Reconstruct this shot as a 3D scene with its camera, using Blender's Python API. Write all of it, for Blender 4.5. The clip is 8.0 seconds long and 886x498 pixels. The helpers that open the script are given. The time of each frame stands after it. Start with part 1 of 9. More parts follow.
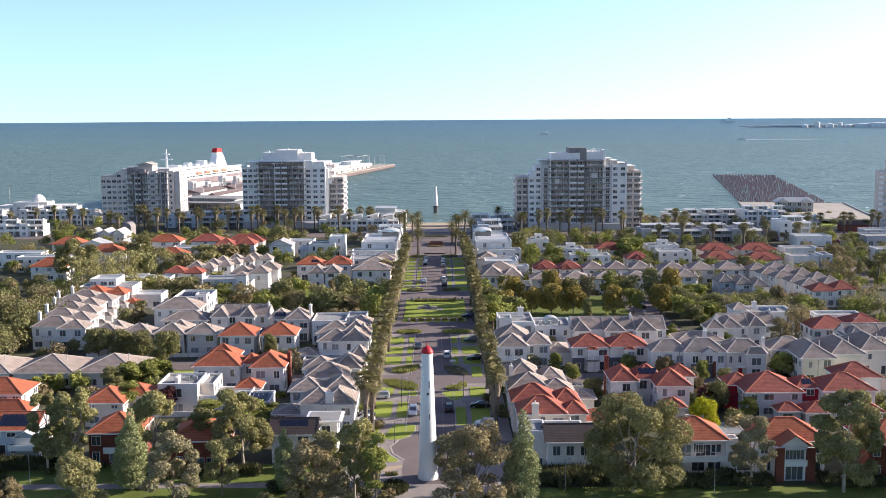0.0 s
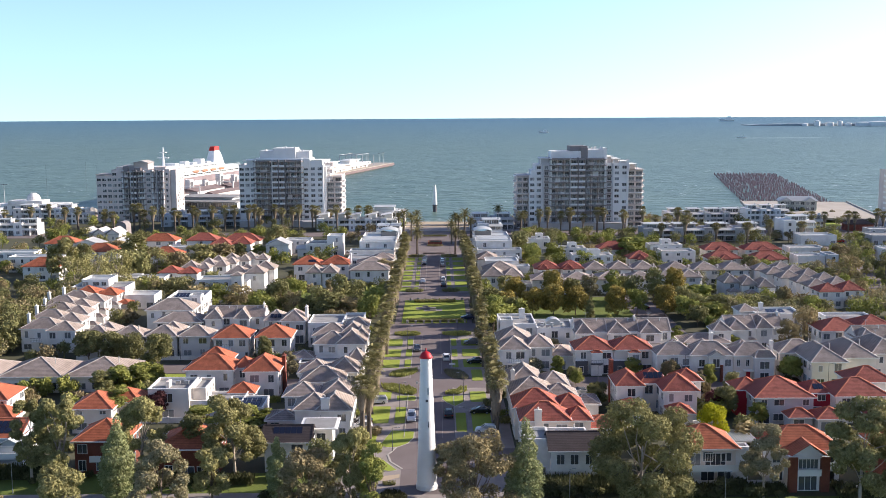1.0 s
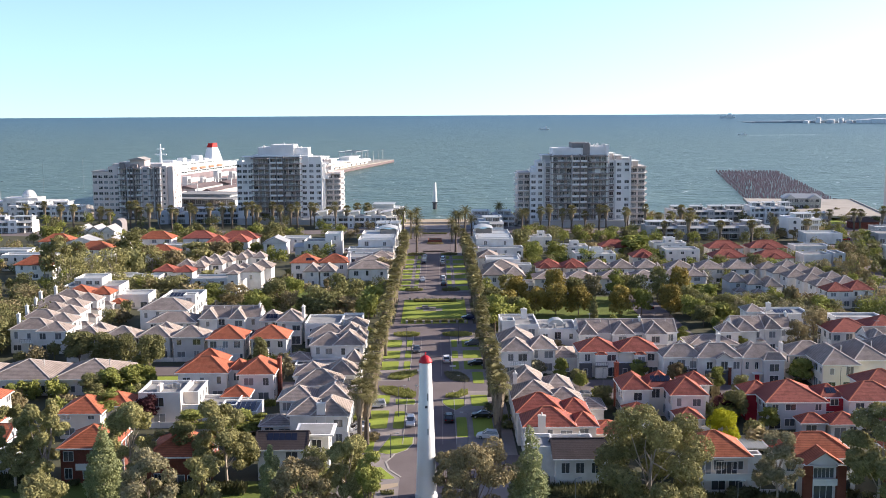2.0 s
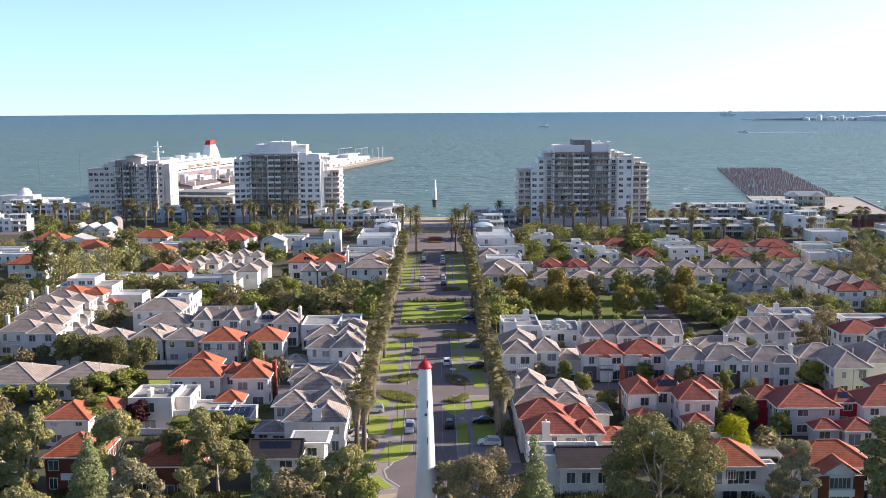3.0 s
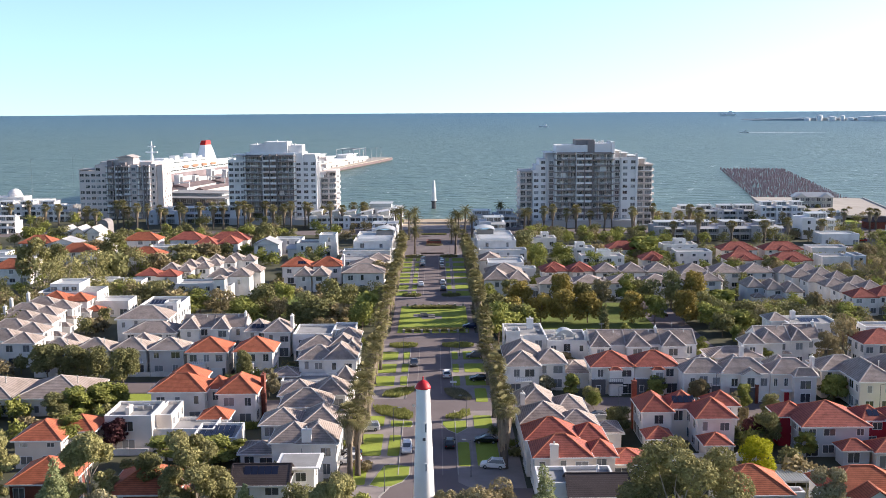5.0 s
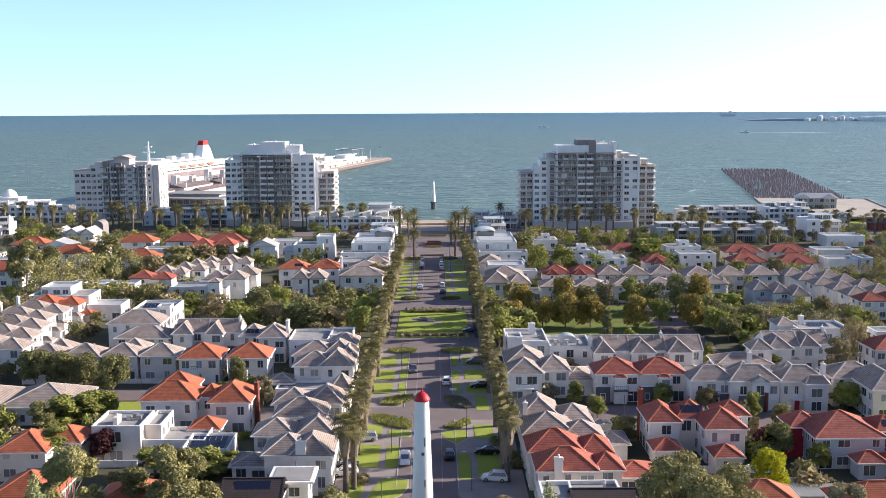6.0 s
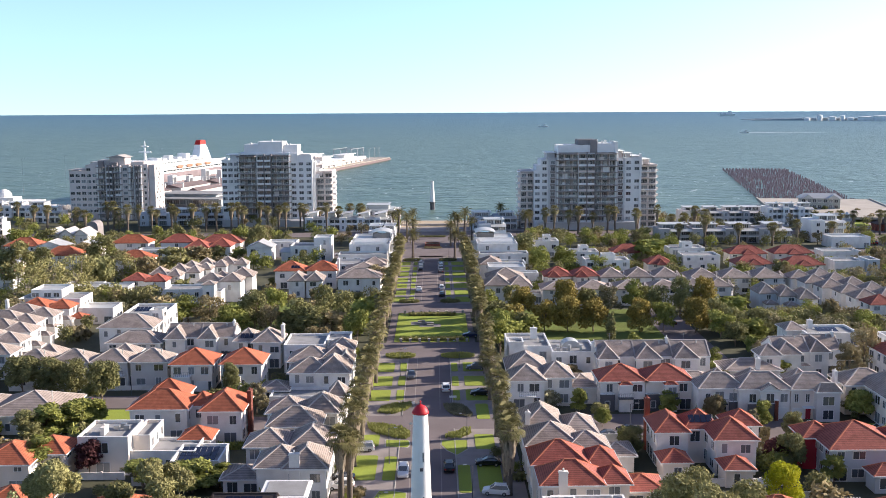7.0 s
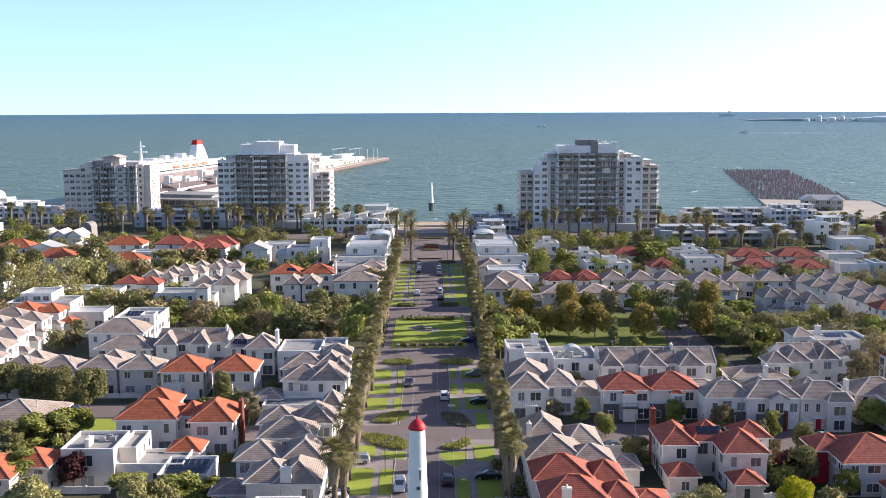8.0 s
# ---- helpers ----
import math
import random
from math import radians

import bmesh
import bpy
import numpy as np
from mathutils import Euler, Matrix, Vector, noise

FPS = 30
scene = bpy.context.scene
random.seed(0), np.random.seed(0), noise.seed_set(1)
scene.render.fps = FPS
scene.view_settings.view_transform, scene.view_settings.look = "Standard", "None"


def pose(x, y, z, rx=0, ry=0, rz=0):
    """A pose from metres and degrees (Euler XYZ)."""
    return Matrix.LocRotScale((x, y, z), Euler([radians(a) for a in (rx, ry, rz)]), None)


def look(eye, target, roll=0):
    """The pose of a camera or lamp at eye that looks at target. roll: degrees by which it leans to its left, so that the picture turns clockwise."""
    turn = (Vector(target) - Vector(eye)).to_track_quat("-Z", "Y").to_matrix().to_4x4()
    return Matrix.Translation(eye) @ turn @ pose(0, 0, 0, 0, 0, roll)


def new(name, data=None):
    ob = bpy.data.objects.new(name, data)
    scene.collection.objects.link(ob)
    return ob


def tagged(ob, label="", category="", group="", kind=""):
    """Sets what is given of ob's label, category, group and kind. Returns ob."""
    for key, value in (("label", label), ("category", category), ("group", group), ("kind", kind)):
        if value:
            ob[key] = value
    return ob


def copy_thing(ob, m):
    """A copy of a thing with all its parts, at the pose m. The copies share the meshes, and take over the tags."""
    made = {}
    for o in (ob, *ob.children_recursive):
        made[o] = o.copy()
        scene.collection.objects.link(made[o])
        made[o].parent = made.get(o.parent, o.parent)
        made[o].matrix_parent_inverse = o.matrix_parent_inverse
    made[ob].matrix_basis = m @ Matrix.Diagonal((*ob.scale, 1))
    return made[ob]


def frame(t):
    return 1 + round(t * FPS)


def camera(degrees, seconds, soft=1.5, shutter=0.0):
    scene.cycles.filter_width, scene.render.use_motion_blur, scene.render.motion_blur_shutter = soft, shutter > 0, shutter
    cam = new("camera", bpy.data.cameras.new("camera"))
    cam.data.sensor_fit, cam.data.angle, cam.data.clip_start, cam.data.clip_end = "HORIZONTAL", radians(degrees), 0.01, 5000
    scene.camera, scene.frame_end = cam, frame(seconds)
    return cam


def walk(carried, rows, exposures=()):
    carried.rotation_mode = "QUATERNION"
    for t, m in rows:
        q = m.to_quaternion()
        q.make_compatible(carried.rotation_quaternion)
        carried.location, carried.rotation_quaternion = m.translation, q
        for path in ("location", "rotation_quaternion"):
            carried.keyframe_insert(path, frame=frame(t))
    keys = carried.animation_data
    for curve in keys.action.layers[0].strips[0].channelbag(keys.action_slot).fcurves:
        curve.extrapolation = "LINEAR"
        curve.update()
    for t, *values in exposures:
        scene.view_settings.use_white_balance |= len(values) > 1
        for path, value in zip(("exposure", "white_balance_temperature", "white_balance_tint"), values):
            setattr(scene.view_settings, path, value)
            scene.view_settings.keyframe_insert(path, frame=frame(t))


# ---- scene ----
cam = camera(46.6, 8.0, soft=0.9)
PATH = [
    (0, (0.041, -175.532, 63.755), (0.520, -76.368, 50.859), -0.35),
    (0.5, (0.037, -172.026, 63.485), (0.567, -72.869, 50.540), -0.35),
    (1, (0.033, -168.531, 63.229), (0.585, -69.384, 50.205), -0.33),
    (1.5, (0.029, -165.047, 62.989), (0.575, -65.917, 49.838), -0.30),
    (3, (0.017, -154.662, 62.356), (0.583, -55.585, 48.811), -0.33),
    (3.5, (0.013, -151.222, 62.174), (0.580, -52.151, 48.590), -0.35),
    (4, (0.009, -147.794, 62.008), (0.614, -48.725, 48.406), -0.35),
    (4.5, (0.005, -144.376, 61.856), (0.625, -45.301, 48.302), -0.34),
    (6, (-0.007, -134.189, 61.488), (0.701, -35.106, 47.997), -0.31),
    (6.5, (-0.011, -130.815, 61.395), (0.721, -31.736, 47.876), -0.30),
    (7, (-0.015, -127.453, 61.317), (0.770, -28.376, 47.782), -0.29),
    (7.5, (-0.019, -124.101, 61.253), (0.851, -25.027, 47.701), -0.24),
    (8, (0.127, -120.760, 61.204), (1.026, -21.682, 47.685), -0.22),
]
walk(cam, [(t, look(eye, target, roll)) for t, eye, target, roll in PATH], exposures=[(0.0, 0.89, 6400, 15), (8.0, 0.93, 6400, 15)])

# ---- light ----
SUN_EL, SUN_AZ = 21.5, 76.0          # degrees above the horizon; clockwise from the boulevard's axis (+y)
world = bpy.data.worlds.new("sky")
scene.world = world
world.use_nodes = True
wn = world.node_tree.nodes
wl = world.node_tree.links
sky = wn.new("ShaderNodeTexSky")
sky.sky_type = 'NISHITA'
sky.sun_disc = False
sky.sun_elevation = radians(SUN_EL)
sky.sun_rotation = radians(SUN_AZ)
sky.air_density = 1.0
sky.dust_density = 1.0
sky.ozone_density = 4.0
wn["Background"].inputs["Strength"].default_value = 0.135
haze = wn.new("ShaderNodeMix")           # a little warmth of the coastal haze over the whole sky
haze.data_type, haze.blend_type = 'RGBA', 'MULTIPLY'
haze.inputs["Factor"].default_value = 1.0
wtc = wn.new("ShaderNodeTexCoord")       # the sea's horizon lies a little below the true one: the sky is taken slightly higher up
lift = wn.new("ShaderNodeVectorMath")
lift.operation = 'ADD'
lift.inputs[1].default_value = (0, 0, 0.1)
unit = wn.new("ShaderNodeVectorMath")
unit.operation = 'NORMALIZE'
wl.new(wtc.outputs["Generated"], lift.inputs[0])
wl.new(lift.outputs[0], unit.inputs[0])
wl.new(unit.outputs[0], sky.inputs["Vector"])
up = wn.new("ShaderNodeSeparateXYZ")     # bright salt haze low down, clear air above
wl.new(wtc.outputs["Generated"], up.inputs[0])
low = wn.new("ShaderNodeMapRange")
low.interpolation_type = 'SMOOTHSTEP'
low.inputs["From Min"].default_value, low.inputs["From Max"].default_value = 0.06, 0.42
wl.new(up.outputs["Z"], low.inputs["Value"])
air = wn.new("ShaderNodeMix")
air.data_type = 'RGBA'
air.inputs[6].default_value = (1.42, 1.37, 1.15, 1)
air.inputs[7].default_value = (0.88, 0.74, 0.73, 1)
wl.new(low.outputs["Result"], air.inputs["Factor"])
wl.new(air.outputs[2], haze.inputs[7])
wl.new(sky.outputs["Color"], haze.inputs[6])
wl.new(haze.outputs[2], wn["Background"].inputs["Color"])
sun_data = bpy.data.lights.new("sun", 'SUN')
sun_data.energy = 5.0
sun_data.angle = radians(0.6)
sun_data.color = (1.0, 0.90, 0.76)
sun = new("sun", sun_data)
sa, se = radians(SUN_AZ), radians(SUN_EL)
to_sun = Vector((math.sin(sa) * math.cos(se), math.cos(sa) * math.cos(se), math.sin(se)))
sun.matrix_world = look(to_sun * 300, (0, 0, 0))

# ---- materials ----
def nodes_of(m):
    m.use_nodes = True
    nt = m.node_tree
    return nt, nt.nodes["Principled BSDF"]


def mat(name, col, rough=0.8, vary=0.15, stain=0.25, stain_size=4.0, grain=60.0, bump=0.15, metal=0.0, spec=0.3,
        courses=0.0, per_object=0.0, island=0.0, dirt=(0.5, 0.48, 0.44)):
    """A surface with fine grain, broad stains and relief; courses: height of horizontal tile or board courses in metres."""
    m = bpy.data.materials.new(name)
    nt, b = nodes_of(m)
    N, K = nt.nodes, nt.links
    tc = N.new("ShaderNodeTexCoord")
    big = N.new("ShaderNodeTexNoise")
    big.inputs["Scale"].default_value = 1.0 / stain_size
    big.inputs["Detail"].default_value = 5.0
    K.new(tc.outputs["Object"], big.inputs["Vector"])
    fine = N.new("ShaderNodeTexNoise")
    fine.inputs["Scale"].default_value = grain / 10.0
    fine.inputs["Detail"].default_value = 3.0
    K.new(tc.outputs["Object"], fine.inputs["Vector"])
    ramp = N.new("ShaderNodeValToRGB")
    ramp.color_ramp.elements[0].position, ramp.color_ramp.elements[1].position = 0.38, 0.72
    K.new(big.outputs["Fac"], ramp.inputs["Fac"])
    mix = N.new("ShaderNodeMix")
    mix.data_type, mix.blend_type = 'RGBA', 'MULTIPLY'
    mix.inputs[6].default_value = (*col, 1)
    mix.inputs[7].default_value = (*dirt, 1)
    sm = N.new("ShaderNodeMath")
    sm.operation = 'MULTIPLY'
    sm.inputs[1].default_value = stain
    K.new(ramp.outputs["Color"], sm.inputs[0])
    K.new(sm.outputs[0], mix.inputs["Factor"])
    hsv = N.new("ShaderNodeHueSaturation")
    K.new(mix.outputs[2], hsv.inputs["Color"])
    val = N.new("ShaderNodeMath")
    val.operation = 'MULTIPLY_ADD'
    val.inputs[1].default_value = vary * 2
    val.inputs[2].default_value = 1.0 - vary
    K.new(fine.outputs["Fac"], val.inputs[0])
    last = val
    if per_object:
        oi = N.new("ShaderNodeObjectInfo")
        ad = N.new("ShaderNodeMath")
        ad.operation = 'MULTIPLY_ADD'
        ad.inputs[1].default_value = per_object
        K.new(oi.outputs["Random"], ad.inputs[0])
        K.new(last.outputs[0], ad.inputs[2])
        last = ad
    if island:
        ge = N.new("ShaderNodeNewGeometry")
        ad = N.new("ShaderNodeMath")
        ad.operation = 'MULTIPLY_ADD'
        ad.inputs[1].default_value = island
        K.new(ge.outputs["Random Per Island"], ad.inputs[0])
        K.new(last.outputs[0], ad.inputs[2])
        last = ad
    K.new(last.outputs[0], hsv.inputs["Value"])
    K.new(hsv.outputs["Color"], b.inputs["Base Color"])
    b.inputs["Roughness"].default_value = rough
    b.inputs["Metallic"].default_value = metal
    b.inputs["Specular IOR Level"].default_value = spec
    if bump or courses:
        bp = N.new("ShaderNodeBump")
        bp.inputs["Strength"].default_value = max(bump, 0.02)
        bp.inputs["Distance"].default_value = 0.05
        K.new(fine.outputs["Fac"], bp.inputs["Height"])
        out = bp
        if courses:
            wv = N.new("ShaderNodeTexWave")
            wv.bands_direction, wv.wave_profile = 'Z', 'SAW'
            wv.inputs["Scale"].default_value = 0.314 / courses
            wv.inputs["Distortion"].default_value = 0.15
            wv.inputs["Detail Scale"].default_value = 3.0
            K.new(tc.outputs["Object"], wv.inputs["Vector"])
            b2 = N.new("ShaderNodeBump")
            b2.inputs["Strength"].default_value = 0.9
            b2.inputs["Distance"].default_value = 0.06
            K.new(wv.outputs["Fac"], b2.inputs["Height"])
            K.new(bp.outputs["Normal"], b2.inputs["Normal"])
            out = b2
            lap = N.new("ShaderNodeValToRGB")          # the dark lap line under each course
            lap.color_ramp.elements[0].position, lap.color_ramp.elements[1].position = 0.0, 0.45
            lap.color_ramp.elements[0].color, lap.color_ramp.elements[1].color = (0.42, 0.42, 0.42, 1), (1.08, 1.08, 1.08, 1)
            K.new(wv.outputs["Fac"], lap.inputs["Fac"])
            lm = N.new("ShaderNodeMix")
            lm.data_type, lm.blend_type = 'RGBA', 'MULTIPLY'
            lm.inputs["Factor"].default_value = 0.85
            K.new(hsv.outputs["Color"], lm.inputs[6])
            K.new(lap.outputs["Color"], lm.inputs[7])
            K.new(lm.outputs[2], b.inputs["Base Color"])
        K.new(out.outputs["Normal"], b.inputs["Normal"])
    return m


def leaf_mat(name, col, col2, shine=0.7, glow=0.2):
    """Foliage: each leaf and each plant a little different, some light passing through."""
    m = bpy.data.materials.new(name)
    nt, b = nodes_of(m)
    N, K = nt.nodes, nt.links
    ge = N.new("ShaderNodeNewGeometry")
    oi = N.new("ShaderNodeObjectInfo")
    tc = N.new("ShaderNodeTexCoord")
    no = N.new("ShaderNodeTexNoise")
    no.inputs["Scale"].default_value = 0.45
    K.new(tc.outputs["Object"], no.inputs["Vector"])
    av = N.new("ShaderNodeMath")
    av.operation = 'MULTIPLY_ADD'
    av.inputs[1].default_value = 0.55
    K.new(ge.outputs["Random Per Island"], av.inputs[0])
    sc = N.new("ShaderNodeMath")
    sc.operation = 'MULTIPLY_ADD'
    sc.inputs[1].default_value = 1.1
    sc.inputs[2].default_value = -0.3
    K.new(no.outputs["Fac"], sc.inputs[0])
    K.new(sc.outputs[0], av.inputs[2])
    mx = N.new("ShaderNodeMix")
    mx.data_type = 'RGBA'
    mx.inputs[6].default_value = (*col, 1)
    mx.inputs[7].default_value = (*col2, 1)
    K.new(av.outputs[0], mx.inputs["Factor"])
    hsv = N.new("ShaderNodeHueSaturation")
    K.new(mx.outputs[2], hsv.inputs["Color"])
    va = N.new("ShaderNodeMath")
    va.operation = 'MULTIPLY_ADD'
    va.inputs[1].default_value, va.inputs[2].default_value = 0.45, 0.92
    K.new(oi.outputs["Random"], va.inputs[0])
    K.new(va.outputs[0], hsv.inputs["Value"])
    K.new(hsv.outputs["Color"], b.inputs["Base Color"])
    b.inputs["Roughness"].default_value = shine
    b.inputs["Specular IOR Level"].default_value = 0.08
    tr = N.new("ShaderNodeBsdfTranslucent")
    K.new(hsv.outputs["Color"], tr.inputs["Color"])
    ms = N.new("ShaderNodeMixShader")
    ms.inputs[0].default_value = glow
    K.new(b.outputs[0], ms.inputs[1])
    K.new(tr.outputs[0], ms.inputs[2])
    K.new(ms.outputs[0], N["Material Output"].inputs["Surface"])
    return m


WHITE = mat("white_render", (0.80, 0.77, 0.735), 0.85, 0.07, 0.42, 2.6, per_object=0.08)
CREAM = mat("cream_render", (0.77, 0.70, 0.63), 0.85, 0.06, 0.25, 3.0, per_object=0.06)
GREYW = mat("grey_render", (0.63, 0.605, 0.59), 0.85, 0.06, 0.25, 3.0, per_object=0.06)
GREYD = mat("mid_grey_render", (0.43, 0.42, 0.43), 0.85, 0.08, 0.3, 3.0, per_object=0.05)
BLUEW = mat("pale_blue_render", (0.50, 0.53, 0.565), 0.85, 0.06, 0.2, 3.0)
DARKW = mat("charcoal_render", (0.11, 0.11, 0.12), 0.8, 0.08, 0.2, 3.0)
REDW = mat("crimson_render", (0.42, 0.03, 0.05), 0.8, 0.06, 0.2, 3.0)
BRICK = mat("red_brick", (0.30, 0.10, 0.07), 0.9, 0.25, 0.4, 1.5, 90, 0.3, courses=0.086)
TILE_G = mat("grey_concrete_tile", (0.315, 0.258, 0.228), 0.85, 0.28, 0.6, 1.5, 14, 0.3, courses=0.19, per_object=0.18)
TILE_O = mat("terracotta_tile", (0.41, 0.125, 0.065), 0.8, 0.3, 0.6, 1.3, 14, 0.3, courses=0.19, per_object=0.15, dirt=(0.5, 0.45, 0.42))
TILE_R = mat("red_tile", (0.32, 0.095, 0.07), 0.8, 0.3, 0.6, 1.3, 14, 0.3, courses=0.19, per_object=0.15, dirt=(0.5, 0.45, 0.42))
TILE_D = mat("dark_slate_tile", (0.085, 0.066, 0.064), 0.7, 0.2, 0.4, 2.0, 40, 0.3, courses=0.19)
SHEDT = mat("brown_shelter_roof", (0.12, 0.085, 0.075), 0.85, 0.15, 0.4, 2.0, 30, 0.2)
CAP_G = mat("pale_ridge_tile", (0.48, 0.43, 0.39), 0.85, 0.15, 0.3, 1.0, per_object=0.1)
CAP_O = mat("terracotta_ridge_tile", (0.46, 0.155, 0.09), 0.85, 0.15, 0.3, 1.0)
CAP_R = mat("red_ridge_tile", (0.38, 0.125, 0.09), 0.85, 0.15, 0.3, 1.0)
FLAT = mat("grey_roof_membrane", (0.30, 0.30, 0.30), 0.9, 0.12, 0.5, 3.0)
METALR = mat("pale_metal_roof", (0.55, 0.55, 0.53), 0.45, 0.06, 0.2, 3.0, metal=0.3)
TRIM = mat("white_trim", (0.78, 0.77, 0.75), 0.6, 0.04, 0.1, 2.0, bump=0.03)
DTRIM = mat("dark_metal_trim", (0.09, 0.09, 0.10), 0.5, 0.06, 0.1, 2.0, bump=0.03)
ASPH = mat("asphalt", (0.185, 0.153, 0.150), 0.92, 0.15, 0.35, 7.0, 120, 0.3)
PAVE = mat("concrete_paving", (0.30, 0.262, 0.245), 0.9, 0.12, 0.35, 3.0, 60, 0.2)
KERB = mat("kerb_stone", (0.42, 0.39, 0.35), 0.9, 0.12, 0.3, 2.0)
GRASS = mat("lawn", (0.27, 0.33, 0.05), 0.95, 0.35, 0.45, 5.0, 140, 0.6, dirt=(0.75, 0.62, 0.5))
PARKG = mat("park_grass", (0.135, 0.175, 0.034), 0.95, 0.4, 0.6, 6.0, 120, 0.6, dirt=(0.6, 0.5, 0.4))
SOIL = mat("garden_ground", (0.085, 0.085, 0.05), 0.95, 0.3, 0.5, 6.0, 50, 0.5)
SAND = mat("sand", (0.45, 0.36, 0.26), 0.95, 0.12, 0.3, 6.0, 60, 0.2)
BARK = mat("bark", (0.22, 0.17, 0.13), 0.95, 0.3, 0.4, 0.8, 60, 0.5)
GUM = mat("pale_gum_bark", (0.42, 0.36, 0.30), 0.9, 0.2, 0.5, 0.8, 40, 0.3)
PALMB = mat("palm_trunk", (0.145, 0.118, 0.095), 0.95, 0.3, 0.4, 0.8, 60, 0.5)
PALMT = mat("palm_thatch", (0.275, 0.22, 0.16), 0.95, 0.3, 0.4, 0.8, 60, 0.4, island=0.2)
SOLAR = mat("solar_cell", (0.012, 0.016, 0.035), 0.2, 0.1, 0.1, 1.0, bump=0.0, spec=0.6)
TYRE = mat("tyre_rubber", (0.02, 0.02, 0.02), 0.9, 0.1, 0.1, 0.3)
STEEL = mat("galvanised_steel", (0.38, 0.39, 0.40), 0.45, 0.08, 0.2, 1.0, metal=0.6)
PILE = mat("weathered_pile_timber", (0.36, 0.25, 0.25), 0.95, 0.3, 0.4, 1.0, island=0.5)
DECK = mat("pier_concrete", (0.42, 0.38, 0.33), 0.9, 0.12, 0.35, 8.0)
LHWHITE = mat("lighthouse_paint", (0.80, 0.80, 0.79), 0.6, 0.04, 0.3, 2.5, dirt=(0.8, 0.77, 0.72))
LHRED = mat("lighthouse_red_paint", (0.50, 0.02, 0.03), 0.5, 0.05, 0.15, 1.0)
SHIPW = mat("ship_white_paint", (0.80, 0.80, 0.79), 0.5, 0.03, 0.15, 9.0)
SHIPR = mat("ship_red_paint", (0.55, 0.03, 0.02), 0.5, 0.04, 0.15, 9.0)
# tower tones lightened: the haze of distance is put into these base colours
TOWERW = mat("tower_pale_concrete", (0.78, 0.77, 0.76), 0.85, 0.05, 0.25, 6.0)
TOWERG = mat("tower_grey_concrete", (0.54, 0.53, 0.53), 0.85, 0.05, 0.25, 6.0)
TOWERB = mat("balcony_slab_brown_grey", (0.44, 0.40, 0.375), 0.85, 0.08, 0.25, 4.0)
# the blue haze of distance is put into the shore's base colour
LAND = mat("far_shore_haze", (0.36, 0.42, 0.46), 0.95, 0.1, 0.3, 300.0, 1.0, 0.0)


def glass_mat(name, col, rough=0.08):
    m = bpy.data.materials.new(name)
    nt, b = nodes_of(m)
    oi = nt.nodes.new("ShaderNodeObjectInfo")
    mx = nt.nodes.new("ShaderNodeMix")
    mx.data_type = 'RGBA'
    mx.inputs[6].default_value = (*col, 1)
    mx.inputs[7].default_value = (col[0] * 4 + 0.12, col[1] * 4 + 0.12, col[2] * 4 + 0.115, 1)
    pw = nt.nodes.new("ShaderNodeMath")
    pw.operation = 'POWER'
    pw.inputs[1].default_value = 1.7
    nt.links.new(oi.outputs["Random"], pw.inputs[0])
    nt.links.new(pw.outputs[0], mx.inputs["Factor"])
    nt.links.new(mx.outputs[2], b.inputs["Base Color"])
    b.inputs["Roughness"].default_value = rough
    b.inputs["Specular IOR Level"].default_value = 0.9
    return m


GLASS = glass_mat("window_glass", (0.04, 0.044, 0.05))
CURTAIN = mat("curtain_behind_glass", (0.35, 0.33, 0.31), 0.5, 0.1, 0.2, 1.0, per_object=0.3)
L_EUC = leaf_mat("eucalypt_leaves", (0.125, 0.117, 0.05), (0.375, 0.345, 0.15))
L_DARK = leaf_mat("dark_green_leaves", (0.10, 0.103, 0.045), (0.28, 0.265, 0.112))
L_GREEN = leaf_mat("fresh_green_leaves", (0.11, 0.132, 0.032), (0.31, 0.31, 0.09))
L_OLIVE = leaf_mat("olive_bronze_leaves", (0.145, 0.118, 0.062), (0.36, 0.295, 0.16))
L_POP = leaf_mat("poplar_leaves", (0.125, 0.14, 0.062), (0.37, 0.39, 0.19))
L_DUSK = leaf_mat("dull_olive_leaves", (0.12, 0.108, 0.062), (0.34, 0.30, 0.175))
L_FIG = leaf_mat("golden_fig_leaves", (0.115, 0.095, 0.03), (0.37, 0.285, 0.08))
# dark garden leaves, with the shade along the park edge in the colour
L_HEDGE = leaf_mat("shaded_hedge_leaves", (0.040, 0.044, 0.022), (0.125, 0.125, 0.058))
L_YEL = leaf_mat("yellow_green_leaves", (0.24, 0.27, 0.012), (0.55, 0.52, 0.03))
L_PURP = leaf_mat("purple_leaves", (0.045, 0.018, 0.022), (0.12, 0.05, 0.05))
L_GREY = leaf_mat("grey_green_leaves", (0.15, 0.145, 0.09), (0.34, 0.32, 0.20))
L_PALM = leaf_mat("palm_leaves", (0.085, 0.08, 0.034), (0.235, 0.208, 0.092), 0.6, 0.2)

# sea water: wind ripples, slicks and small white caps
SEA = bpy.data.materials.new("sea_water")
nt, b = nodes_of(SEA)
tc = nt.nodes.new("ShaderNodeTexCoord")
mp = nt.nodes.new("ShaderNodeMapping")
mp.inputs["Scale"].default_value = (0.5, 0.8, 1.0)
nt.links.new(tc.outputs["Object"], mp.inputs["Vector"])
n1 = nt.nodes.new("ShaderNodeTexNoise")
n1.inputs["Scale"].default_value, n1.inputs["Detail"].default_value = 0.14, 7.0
nt.links.new(mp.outputs["Vector"], n1.inputs["Vector"])
n2 = nt.nodes.new("ShaderNodeTexNoise")
